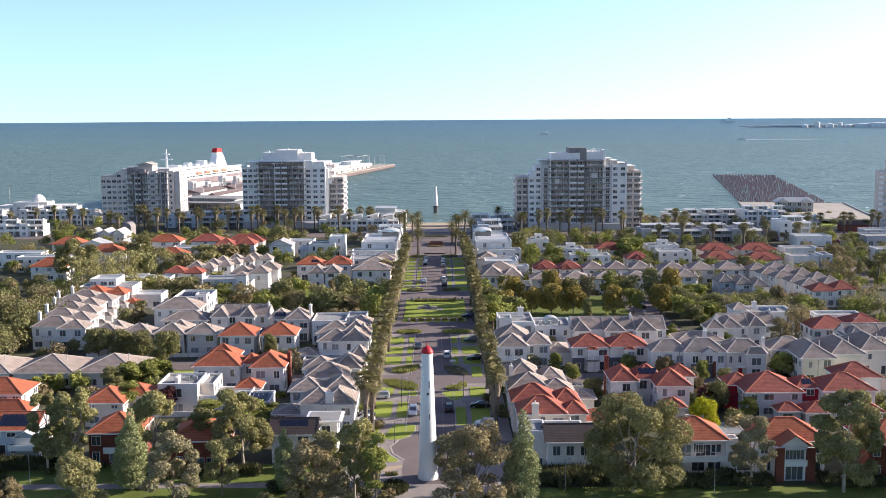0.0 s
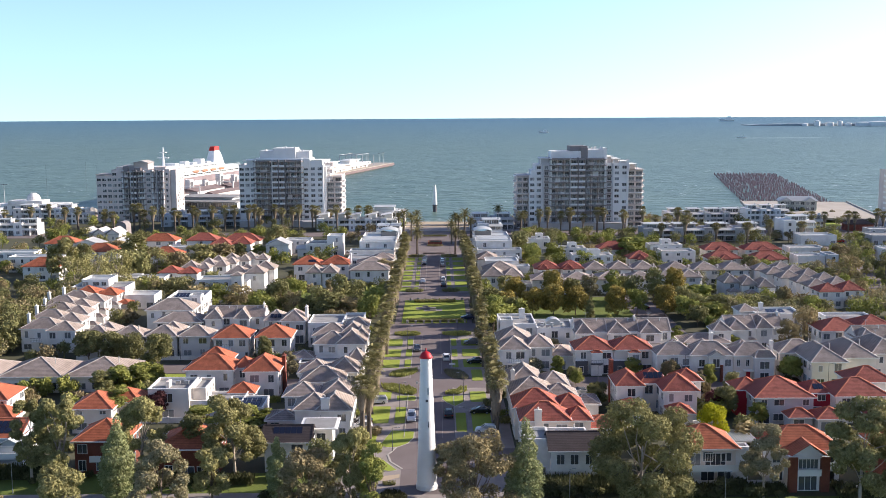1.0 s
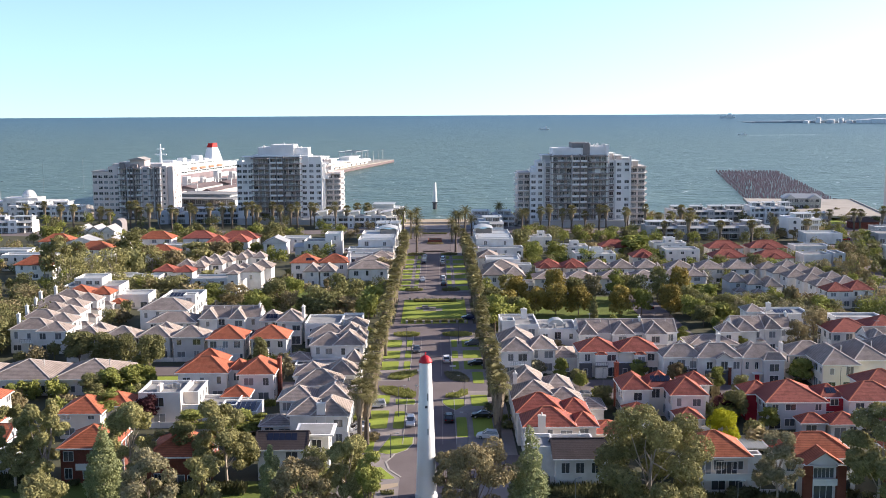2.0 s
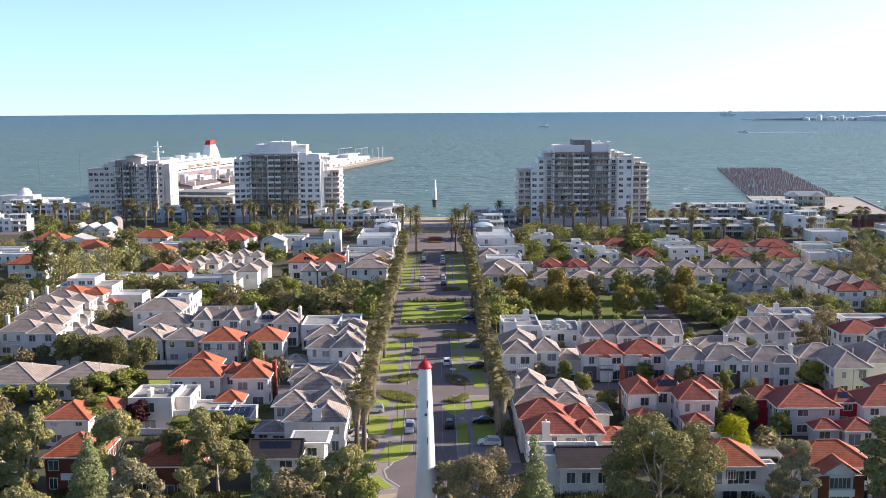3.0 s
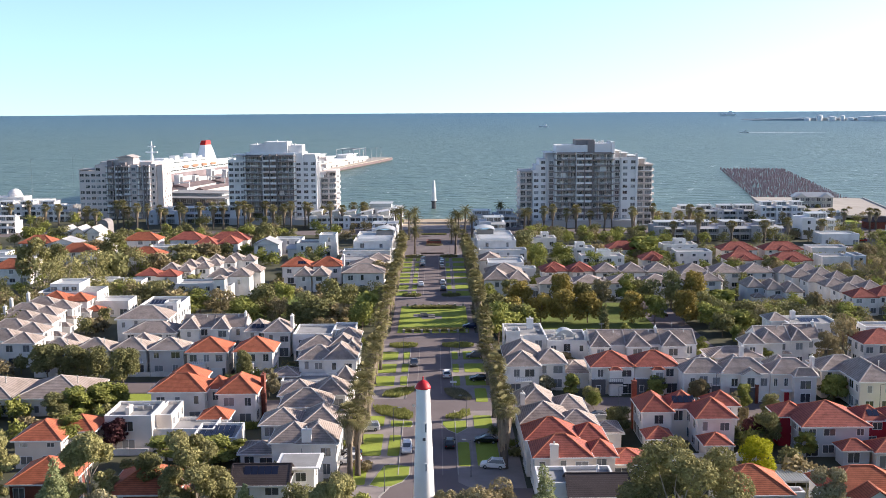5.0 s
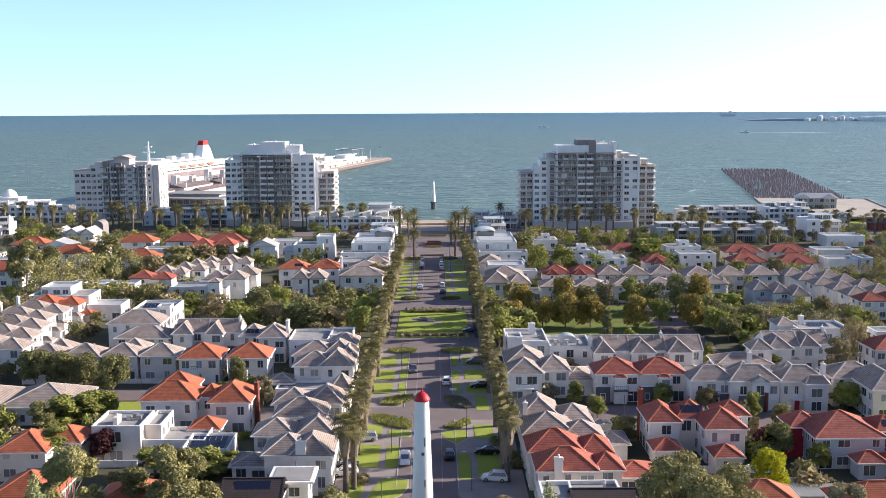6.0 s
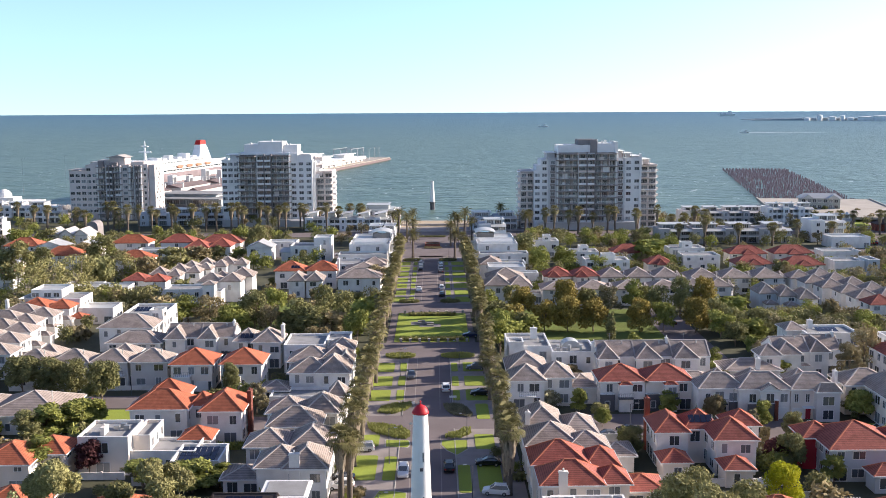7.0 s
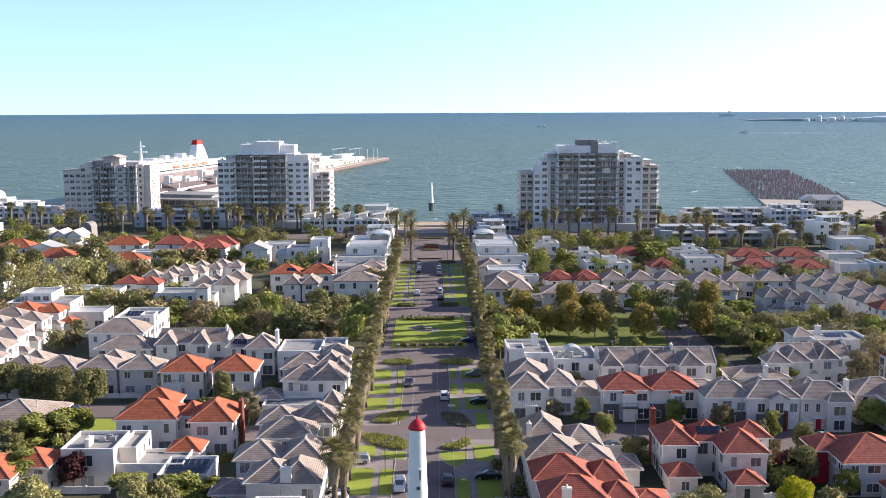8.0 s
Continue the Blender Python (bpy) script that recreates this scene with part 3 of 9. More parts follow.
class House:
    """One house: an Empty at its base with walls, roofs, windows, chimneys and balconies as parts. Places are in metres of the plan."""
    def __init__(self, name, x, y, label, category="house", group="", turn=0.0):
        self.x, self.y = x, y
        self.e = thing(name, pose(x, y, 0, 0, 0, turn), label, category, group)

    def window(self, side, x, y, z, w, h, mullions=1):
        at = pose(x - self.x, y - self.y, z, 0, 0, SIDES[side][0])
        if self.y > 75:
            return far_window(self.e, at, w, h, mullions)
        fr, gl = window_mesh(w, h, mullions)
        o = part("window", fr, None, self.e, at=at)
        part("pane", gl, None, o)
        return o

    def windows(self, x0, x1, y0, y1, h, sides, dens=1.0, z0=0.0):
        storeys = max(1, int(round((h - z0) / 3.0)))
        for sd in sides:
            if (sd == 'E' and x0 > 12) or (sd == 'W' and x1 < -14) or (sd != 'S' and y0 > 195 and abs(x0) > 40):
                continue
            if sd in 'SN':
                length, fx = x1 - x0, (y0 if sd == 'S' else y1)
            else:
                length, fx = y1 - y0, (x1 if sd == 'E' else x0)
            n = max(1, int(length / (2.75 if self.y < 160 else 3.6) * dens))
            for st in range(storeys):
                for i in range(n):
                    if RNG.random() < 0.08:
                        continue
                    p = length * (i + 0.5 + RNG.uniform(-0.12, 0.12)) / n
                    w = RNG.choice((0.9, 1.2, 1.6, 2.0))
                    hh = RNG.choice((1.4, 1.6, 1.8))
                    z = z0 + st * 3.0 + (0.9 if st else 0.75)
                    if st == 0 and RNG.random() < 0.3:
                        w, hh, z = 2.2, 2.1, z0 + 0.2
                    w = min(w, length / n - 0.5)
                    hh = min(hh, h - 0.3 - z)
                    if hh < 0.7:
                        continue
                    if w < 0.4:
                        continue
                    if sd in 'SN':
                        self.window(sd, x0 + p, fx, z, w, hh, 1 if w > 0.9 else 0)
                    else:
                        self.window(sd, fx, y0 + p, z, w, hh, 1 if w > 0.9 else 0)

    def block(self, x0, x1, y0, y1, h=6.0, roof='hip', rise=2.6, axis='y', wall=WHITE, tile=TILE_G, cap=CAP_G, win='SEW', over=0.5, dens=1.0, z0=0.0, side_over=None):
        X, Y = self.x, self.y
        a0, a1, b0, b1 = x0 - X, x1 - X, y0 - Y, y1 - Y
        w = Mesh()
        if roof == 'flat':
            t, ph = 0.22, 0.55
            w.box(a0, a1, b0, b1, z0, h)
            w.box(a0, a1, b0, b0 + t, h, h + ph)
            w.box(a0, a1, b1 - t, b1, h, h + ph)
            w.box(a0, a0 + t, b0 + t, b1 - t, h, h + ph)
            w.box(a1 - t, a1, b0 + t, b1 - t, h, h + ph)
            part("wall", w, wall, self.e)
            part("roof", Mesh().box(a0 + t, a1 - t, b0 + t, b1 - t, h - 0.1, h + 0.05), tile, self.e)
            cp = Mesh()
            e = 0.05
            cp.box(a0 - e, a1 + e, b0 - e, b0 + t + e, h + ph, h + ph + 0.07)
            cp.box(a0 - e, a1 + e, b1 - t - e, b1 + e, h + ph, h + ph + 0.07)
            cp.box(a0 - e, a0 + t + e, b0 + t + e, b1 - t - e, h + ph, h + ph + 0.07)
            cp.box(a1 - t - e, a1 + e, b0 + t + e, b1 - t - e, h + ph, h + ph + 0.07)
            part("coping", cp, TRIM, self.e)
        else:
            w.box(a0, a1, b0, b1, z0, h)
            so = over if side_over is None else side_over
            c0, c1, d0, d1 = a0 - so, a1 + so, b0 - over, b1 + over
            zt, zr = h + 0.22, h + 0.22 + rise
            if axis == 'x':
                ins = min((d1 - d0) / 2, (c1 - c0) / 2 - 0.01) if roof == 'hip' else 0.0
                ym = (d0 + d1) / 2
                r1, r2 = (c0 + ins, ym, zr), (c1 - ins, ym, zr)
                fs = [(4, 5, 9, 8), (5, 6, 9), (6, 7, 8, 9), (7, 4, 8)]
                hips = [((c0, d0, zt), r1), ((c1, d0, zt), r2), ((c0, d1, zt), r1), ((c1, d1, zt), r2)]
            else:
                ins = min((c1 - c0) / 2, (d1 - d0) / 2 - 0.01) if roof == 'hip' else 0.0
                xm = (c0 + c1) / 2
                r1, r2 = (xm, d0 + ins, zr), (xm, d1 - ins, zr)
                fs = [(4, 5, 8), (5, 6, 9, 8), (6, 7, 9), (7, 4, 8, 9)]
                hips = [((c0, d0, zt), r1), ((c1, d0, zt), r1), ((c0, d1, zt), r2), ((c1, d1, zt), r2)]
            v = [(c0, d0, h), (c1, d0, h), (c1, d1, h), (c0, d1, h), (c0, d0, zt), (c1, d0, zt), (c1, d1, zt), (c0, d1, zt), r1, r2]
            if roof == 'gable':
                fs = [fs[0], fs[2]] if axis == 'x' else [fs[1], fs[3]]
            if roof == 'gable' and axis == 'y':
                xm, zp = (a0 + a1) / 2, h + 0.22 + rise - 0.15
                w.add([(a0, b0, h), (a1, b0, h), (xm, b0, zp), (a0, b1, h), (a1, b1, h), (xm, b1, zp)], [(0, 1, 2), (3, 5, 4)])
            if roof == 'gable' and axis == 'x':
                ym = (b0 + b1) / 2
                zp = h + 0.22 + rise - 0.3
                w.add([(a0, b0, h), (a0, b1, h), (a0, ym, zp), (a1, b0, h), (a1, b1, h), (a1, ym, zp)], [(0, 2, 1), (3, 4, 5)])
            part("wall", w, wall, self.e)
            part("roof", Mesh().add(v, [(0, 3, 2, 1), (0, 1, 5, 4), (1, 2, 6, 5), (2, 3, 7, 6), (3, 0, 4, 7)] + fs), tile, self.e)
            cp = Mesh()
            cp.bar(r1, r2, 0.28, 0.17)
            for p, q in hips:
                cp.bar(p, q, 0.26, 0.15)
            part("ridge_cap", cp, cap, self.e)
            if self.y > 150:
                if win:
                    self.windows(x0, x1, y0, y1, h, win, dens * 0.8, z0)
                return self
            gt = Mesh()
            gt.box(c0 - 0.08, c1 + 0.08, d0 - 0.09, d0 - 0.005, h + 0.02, zt + 0.02)
            gt.box(c0 - 0.09, c0 - 0.005, d0, d1, h + 0.02, zt + 0.02)
            gt.box(c1 + 0.005, c1 + 0.09, d0, d1, h + 0.02, zt + 0.02)
            part("gutter", gt, TRIM, self.e)
        if win:
            self.windows(x0, x1, y0, y1, h, win, dens, z0)
        return self

    def chimney(self, x, y, top, material=WHITE, w=1.0, d=0.7, base=0.0):
        m = Mesh().box(-w / 2, w / 2, -d / 2, d / 2, base, top)
        m.box(-w / 2 - 0.08, w / 2 + 0.08, -d / 2 - 0.08, d / 2 + 0.08, top - 0.3, top - 0.12)
        m.tube([(0, 0, top), (0, 0, top + 0.45)], [0.16, 0.13], 8)
        part("chimney", m, material, self.e, at=pose(x - self.x, y - self.y, 0))
        return self

    def balcony(self, x0, x1, y, z, deep=1.4, material=TRIM, solid=False):
        o = Mesh().box(x0 - self.x, x1 - self.x, y - deep - self.y, y - self.y, z - 0.2, z)
        b = part("balcony", o, material, self.e)
        r = Mesh()
        xa, xb, ya = x0 - self.x, x1 - self.x, y - deep - self.y
        if solid:
            r.box(xa, xb, ya, ya + 0.1, z, z + 0.95)
        else:
            r.box(xa, xb, ya, ya + 0.05, z + 0.95, z + 1.02)
            n = int((xb - xa) / 0.4)
            for i in range(n + 1):
                x = xa + (xb - xa - 0.04) * i / max(n, 1)
                part("baluster", Mesh().box(x, x + 0.035, ya, ya + 0.035, z, z + 0.95), DTRIM, b)
        part("railing", r, TRIM if solid else DTRIM, b)
        return self

    def garage(self, x, y, w=2.6, side='S', material=TRIM):
        m = Mesh().box(-w / 2, w / 2, -0.06, 0.02, 0, 2.3)
        for k in range(4):
            m.box(-w / 2 + 0.05, w / 2 - 0.05, -0.085, -0.06, 0.1 + k * 0.56, 0.55 + k * 0.56)
        part("garage_door", m, material, self.e, at=pose(x - self.x, y - self.y, 0.02, 0, 0, SIDES[side][0]))
        return self

    def panels(self, x, y, z, nx, ny, tilt=20.0, turn=0.0):
        """Rows of solar panels lying on a roof."""
        for i in range(nx):
            for j in range(ny):
                if SOLAR.name not in WINDOWS:
                    WINDOWS[SOLAR.name] = Mesh().box(-0.48, 0.48, -0.78, 0.78, 0, 0.05).data("solar_panel", SOLAR)
                m = pose(x - self.x, y - self.y, z, tilt, 0, turn) @ pose((i - (nx - 1) / 2) * 1.04, (j - (ny - 1) / 2) * 1.64, 0.1)
                part("solar_panel", WINDOWS[SOLAR.name], None, self.e, at=m)
        return self

    def vents(self, pts, z):
        for x, y in pts:
            m = Mesh().box(-0.45, 0.45, -0.35, 0.35, 0, 0.75).box(-0.5, 0.5, -0.4, 0.4, 0.75, 0.82)
            part("air_conditioner", m, STEEL, self.e, at=pose(x - self.x, y - self.y, z))
        return self


def oc(**k):
    return dict(tile=TILE_O, cap=CAP_O, **k)


def rc(**k):
    return dict(tile=TILE_R, cap=CAP_R, **k)


def terrace(label, x0, x1, y0, y1, n, axis='y', h=5.9, rise=2.5, wall=WHITE, tile=TILE_G, cap=CAP_G, link=2.2, step=0.0, win='SEW', group="grey-roofed terrace houses", bal=0, garages=True, style=None):
    """A row of joined houses, each a thing of its own. wing: one long ridge with hipped wings to the front; hips: separate hips with lower links."""
    w = (x1 - x0) / n
    style = style or ('hips' if y0 > 150 else 'wing')
    if y0 > 150:
        h, rise = h - 0.5, rise - 0.2
    out = []
    for i in range(n):
        a = x0 + i * w
        dy = step * i
        hs = House("house", a + w / 2, y0 + dy, label, "house", group)
        if style == 'hips':
            fw = w - link
            hs.block(a, a + fw, y0 + dy, y1 + dy, h, 'hip', rise, axis, wall, tile, cap, win)
            if link > 0.8:
                hs.block(a + fw, a + w, y0 + dy + 1.6, y1 + dy, h - 0.5, 'hip', 1.7, 'x', wall, tile, cap, 'S', 0.25)
        else:
            fw = w * (0.58 + 0.08 * math.sin(i * 2.1 + x0))
            main = 'hip' if n == 1 else 'gable'
            hs.block(a + 0.02, a + w - 0.02, y0 + dy + 2.0, y1 + dy, h, main, rise, 'x', wall, tile, cap, win, 0.12, side_over=0.0)
            hs.block(a + 0.05, a + fw, y0 + dy, y0 + dy + (y1 - y0) * 0.72, h, 'hip', rise - 0.12, 'y', wall, tile, cap, win.replace('E', ''), 0.4)
            if i % 2:
                hs.chimney(a + w - 0.6, y0 + dy + (y1 - y0) * 0.55, h + rise + 0.9, wall, 0.5, 1.2, h - 0.5)
            if i % 3 == 0:
                hs.block(a + fw + 0.3, a + w - 0.4, y0 + dy + 0.6, y0 + dy + 2.0, 3.0, 'hip', 0.5, 'x', wall, tile, cap, '', 0.2)
        if bal and i % 2 == 0:
            hs.balcony(a + 0.8, a + fw - 0.8, y0 + dy, 3.1, 1.2)
        if garages:
            hs.garage(a + fw + (w - fw) * 0.5, y0 + dy + (2.0 if style != 'hips' else 1.6), min(2.5, (w - fw) - 0.5), 'S', DTRIM if i % 2 else TRIM)
        ym = (y0 + y1) / 2 + (1.0 if style != 'hips' else 0.0)
        if y0 < 160:
            part("roof_vent", Mesh().tube([(w * 0.22, ym - 0.9 - y0, h), (w * 0.22, ym - 0.9 - y0, h + rise + 0.15), (w * 0.22, ym - 0.9 - y0, h + rise + 0.3)], [0.11, 0.11, 0.19], 8), METALR, hs.e)
            if i % 2 == 0:
                tz = h + rise + 1.9
                part("aerial", Mesh().tube([(-w * 0.1, ym - y0, h + 0.5), (-w * 0.1, ym - y0, tz)], [0.035, 0.03], 5).box(-w * 0.1 - 0.7, -w * 0.1 + 0.7, ym - y0 - 0.02, ym - y0 + 0.02, tz - 0.2, tz - 0.16).box(-w * 0.1 - 0.45, -w * 0.1 + 0.45, ym - y0 - 0.02, ym - y0 + 0.02, tz - 0.5, tz - 0.46), STEEL, hs.e)
        out.append(hs)
    return out


GREY_L = "two-storey white rendered house with a grey tiled hip roof"
RED_L = "two-storey white rendered house with an orange terracotta hip roof"

# right of the boulevard, from the park towards the sea
h = House("house", 21, 8, "two-storey white house with a dark slate roof and a flat-roofed corner")
h.block(19.4, 28, 2.0, 9, 5.6, 'gable', 2.3, 'x', WHITE, TILE_D, TILE_D, 'W', 0.5)
h.block(14.9, 19.4, 4.0, 11, 6.6, 'flat', wall=WHITE, tile=FLAT, win='SW')
h.block(16.5, 27, 9.2, 15, 5.2, 'flat', wall=WHITE, tile=FLAT, win='EW')
for x_ in (21.0, 23.4, 26.0):
    h.window('S', x_, 2.0, 3.3, 1.3, 1.7)
h.chimney(24, 7.5, 8.2, TRIM, 0.3, 0.3, 6.5)
h = House("house", 22, 26, "cream two-storey house with stepped orange tiled roofs and a chimney")
h.block(15.6, 24.5, 17.8, 25, 6.1, 'hip', 2.7, 'x', CREAM, TILE_R, CAP_O, 'SEW')
h.block(24.5, 28.8, 19.5, 25, 5.6, 'hip', 2.0, 'x', CREAM, TILE_R, CAP_O, 'SE')
h.block(15.0, 23.5, 26, 33.5, 6.3, 'hip', 2.8, 'x', CREAM, TILE_R, CAP_O, 'SEW')
h.block(23.5, 28.4, 26.6, 33.5, 5.8, 'hip', 2.2, 'x', CREAM, TILE_R, CAP_O, 'SE')
h.block(28.8, 35, 23.5, 30, 2.9, 'hip', 1.6, 'x', CREAM, TILE_R, CAP_O, 'S')
h.chimney(18.6, 17.3, 8.6, CREAM, 1.3, 0.8)
h = House("house", 21, 46, "white two-storey house with many grey tiled hips facing the boulevard")
h.block(15.0, 23.5, 36, 45.0, 6.0, 'hip', 2.8, 'x', WHITE, win='SW')
h.block(21.5, 28.3, 35.2, 41.5, 5.6, 'hip', 2.2, 'x', WHITE, win='SE')
h.block(15.4, 22.0, 46.2, 56, 6.0, 'hip', 2.8, 'y', WHITE, win='SW')
h.block(22.0, 27.6, 43.5, 53, 5.6, 'hip', 2.3, 'x', WHITE, win='SE')
h.block(28.3, 33.5, 40, 47, 2.8, 'hip', 1.3, 'x', WHITE, win='S')
h.chimney(16.0, 46.5, 8.8, WHITE, 0.8, 0.8)
h = House("house", 21, 86, "white two-storey house with stepped grey tiled gables facing the boulevard")
h.block(15.2, 22.2, 76.8, 84.5, 6.0, 'hip', 2.6, 'y', WHITE, win='SW')
h.block(22.2, 28.2, 79.5, 88, 5.9, 'hip', 2.5, 'x', WHITE, win='SE')
h.block(15.4, 23.5, 84.5, 95, 6.2, 'hip', 2.8, 'y', WHITE, win='W')
h.block(28.2, 33.6, 81, 92, 3.4, 'hip', 1.5, 'x', WHITE, win='S')
h.balcony(17.0, 20.5, 76.8, 3.1, 1.1)
h = House("house", 26, 110, "white flat-roofed house with a curved metal roof pavilion and parapets")
h.block(16.8, 26.5, 104, 118, 6.4, 'flat', wall=WHITE, tile=FLAT, win='SW')
h.block(26.5, 36.5, 100, 112, 6.0, 'flat', wall=WHITE, tile=FLAT, win='SE')
h.block(16.8, 20.2, 103.2, 108, 7.6, 'flat', wall=WHITE, tile=FLAT, win='W')
h.chimney(23.5, 114, 9.2, WHITE, 1.6, 1.0)
h.chimney(36.0, 101.5, 8.6, WHITE, 0.9, 0.9)
vault = Mesh()
arc = [(4.2 * math.cos(math.pi * i / 10), 2.0 * math.sin(math.pi * i / 10)) for i in range(11)]
vault.add([(x, 0, z) for x, z in arc] + [(x, 6, z) for x, z in arc], [tuple(reversed(range(11))), tuple(range(11, 22))] + [(i, i + 1, i + 12, i + 11) for i in range(10)] + [(10, 0, 11, 21)])
part("vaulted_roof", vault, METALR, h.e, "curved pale metal roof", at=pose(31.5 - 26, 106 - 110, 6.1) @ Matrix.Diagonal((0.52, 0.6, 0.85, 1)))
for i in range(3):
    part("roof_vent", Mesh().tube([(2.2 + i * 2.6, -6.6, 6.0), (2.2 + i * 2.6, -6.6, 7.1), (2.2 + i * 2.6, -6.6, 7.35)], [0.32, 0.32, 0.5], 10), METALR, h.e)
h.vents([(25, 110), (28, 102.5), (29.5, 102.5)], 6.2)
terrace("white two-storey terrace house with a pale-edged grey roof", 36.2, 61.5, 95, 106, 3, 'y', 5.9, 2.7, link=1.6)
House("garage", 48, 90, "low white garage wing with a grey roof", "garage").block(38, 46, 88, 93, 2.8, 'hip', 1.3, 'x', WHITE).block(50, 60, 88, 93.5, 2.8, 'hip', 1.3, 'x', WHITE)
for x0, x1, wl_ in ((33.6, 42.7, WHITE), (42.8, 52.3, CREAM)):
    h = House("house", (x0 + x1) / 2, 76, "white two-storey house with orange tiles and a small balcony", "house", "orange-roofed pair")
    h.block(x0, x1, 76.2, 84.5, 5.9, 'hip', 2.6, 'x', wl_, TILE_R, CAP_O, 'SEW')
    h.block(x0 + 3.6, x0 + 6.2, 74.8, 76.2, 5.4, 'hip', 0.6, 'x', WHITE, TILE_R, CAP_O, 'S', 0.1)
    h.balcony(x0 + 3.4, x0 + 6.4, 74.8, 3.1, 1.0, DTRIM)
    h.block(x0 - 0.1, x0 + 2.8, 75.3, 76.2, 3.0, 'flat', wall=DARKW, tile=FLAT, win='S')
h = House("house", 57, 71, "white terrace house with a long grey hip roof", "house", "terrace on the side street")
h.block(52.2, 61.2, 70.4, 76.6, 5.9, 'hip', 2.5, 'x', WHITE, win='', over=0.35)
for x_, z_, w_, h_ in ((54.0, 3.5, 0.9, 1.5), (56.3, 3.3, 1.7, 2.1), (59.0, 3.5, 1.5, 1.6), (56.6, 0.3, 2.2, 2.2)):
    h.window('S', x_, 70.4, z_, w_, h_)
h.balcony(55.0, 57.8, 70.4, 3.1, 0.9, DTRIM)
h.block(58.2, 61.0, 69.9, 70.4, 2.9, 'flat', wall=DARKW, tile=FLAT, win='')
h.garage(53.8, 70.38, 2.3)
h = House("house", 65, 70, "white terrace house with a small gable and charcoal base", "house", "terrace on the side street")
h.block(59.8, 70.0, 69.4, 75.8, 6.0, 'hip', 2.7, 'x', WHITE, win='', over=0.35)
h.block(64.0, 67.6, 68.6, 69.4, 5.9, 'gable', 1.3, 'y', WHITE, win='', over=0.3)
for x_, y_, z_, w_, h_ in ((62.6, 69.4, 3.5, 1.3, 1.6), (65.8, 68.6, 3.3, 1.5, 2.1), (68.8, 69.4, 3.5, 1.4, 1.6)):
    h.window('S', x_, y_, z_, w_, h_)
h.block(61.4, 66.6, 68.2, 68.6, 2.9, 'flat', wall=DARKW, tile=FLAT, win='')
h.block(66.7, 67.3, 68.0, 68.6, 3.6, 'flat', wall=BRICK, tile=FLAT, win='')
h.garage(68.6, 69.38, 2.4)
h.block(55.5, 60.5, 76.7, 81.5, 5.6, 'hip', 2.3, 'y', WHITE, win='', over=0.3)
h.block(62.5, 67.5, 75.9, 81.5, 5.6, 'hip', 2.3, 'y', WHITE, win='', over=0.3)
h = House("house", 75, 70, "grey rendered terrace house with stepped hips and red door", "house", "terrace on the side street")
h.block(70.1, 79.6, 69.2, 75.6, 5.9, 'hip', 2.6, 'x', CREAM, win='', over=0.35)
h.block(74.6, 79.2, 67.4, 69.2, 5.8, 'hip', 1.6, 'x', GREYW, win='', over=0.3)
for x_, y_, z_, w_, h_ in ((71.2, 69.2, 3.5, 0.7, 1.6), (73.4, 69.2, 3.5, 0.7, 1.6), (76.9, 67.4, 3.3, 2.2, 1.7), (76.9, 67.4, 0.5, 2.0, 1.8)):
    h.window('S', x_, y_, z_, w_, h_)
part("door", Mesh().box(-0.5, 0.5, -0.05, 0.02, 0.05, 2.15), REDW, h.e, "crimson front door", at=pose(73.6 - 75, 69.2 - 70, 0))
part("porch_roof", Mesh().box(-1.1, 1.1, -1.4, 0, 2.5, 2.7), TRIM, h.e, at=pose(73.4 - 75, 69.2 - 70, 0))
h.garage(71.6, 69.18, 2.2)
h.chimney(79.9, 72.5, 9.0, WHITE, 0.6, 1.4)
h.block(72.0, 77.0, 75.7, 81.0, 5.6, 'hip', 2.2, 'y', WHITE, win='', over=0.3)
House("house", 86, 74, GREY_L).block(82, 92, 72, 80, 5.9, 'hip', 2.4, 'x', CREAM)
h = House("house", 46, 42, "white two-storey house with a wide red tiled roof and solar panels")
h.block(37.8, 43.2, 42.5, 51, 6.0, 'hip', 2.4, 'y', WHITE, TILE_R, CAP_O, 'SEW')
h.block(43.2, 48.8, 44.5, 51, 6.0, 'hip', 2.6, 'x', CREAM, TILE_R, CAP_O, 'S')
h.block(46.8, 53.6, 38.2, 46, 6.0, 'hip', 2.8, 'y', WHITE, TILE_R, CAP_O, 'SEW')
h.block(51.0, 56.4, 46.0, 51.5, 6.0, 'hip', 2.2, 'y', WHITE, TILE_R, CAP_O, 'SE')
h.block(37.6, 42.0, 36.2, 41, 2.9, 'hip', 1.6, 'x', CREAM, TILE_R, CAP_O, 'S')
h.block(47.0, 51.4, 32.5, 37.2, 2.9, 'hip', 1.6, 'x', CREAM, TILE_R, CAP_O, 'S')
h.chimney(38.0, 52, 9.6, BRICK, 0.9, 0.9)
h.panels(46.0, 45.9, 7.5, 4, 1, 38)
h = House("house", 72, 38, "large pale blue two-storey house with a broad red tiled hip roof")
h.block(64.8, 76.5, 34.8, 46, 5.4, 'hip', 3.1, 'x', BLUEW, TILE_R, CAP_O, 'SEW')
h.block(62.6, 68, 41.0, 47, 5.4, 'hip', 2.0, 'x', REDW, TILE_R, CAP_O, 'SW')
h.block(70.0, 74.5, 29.5, 33, 2.8, 'hip', 1.5, 'x', BLUEW, TILE_R, CAP_O, 'S')
h.block(75.2, 81.0, 28.4, 33.5, 2.8, 'hip', 1.8, 'y', WHITE, TILE_R, CAP_O, 'S')
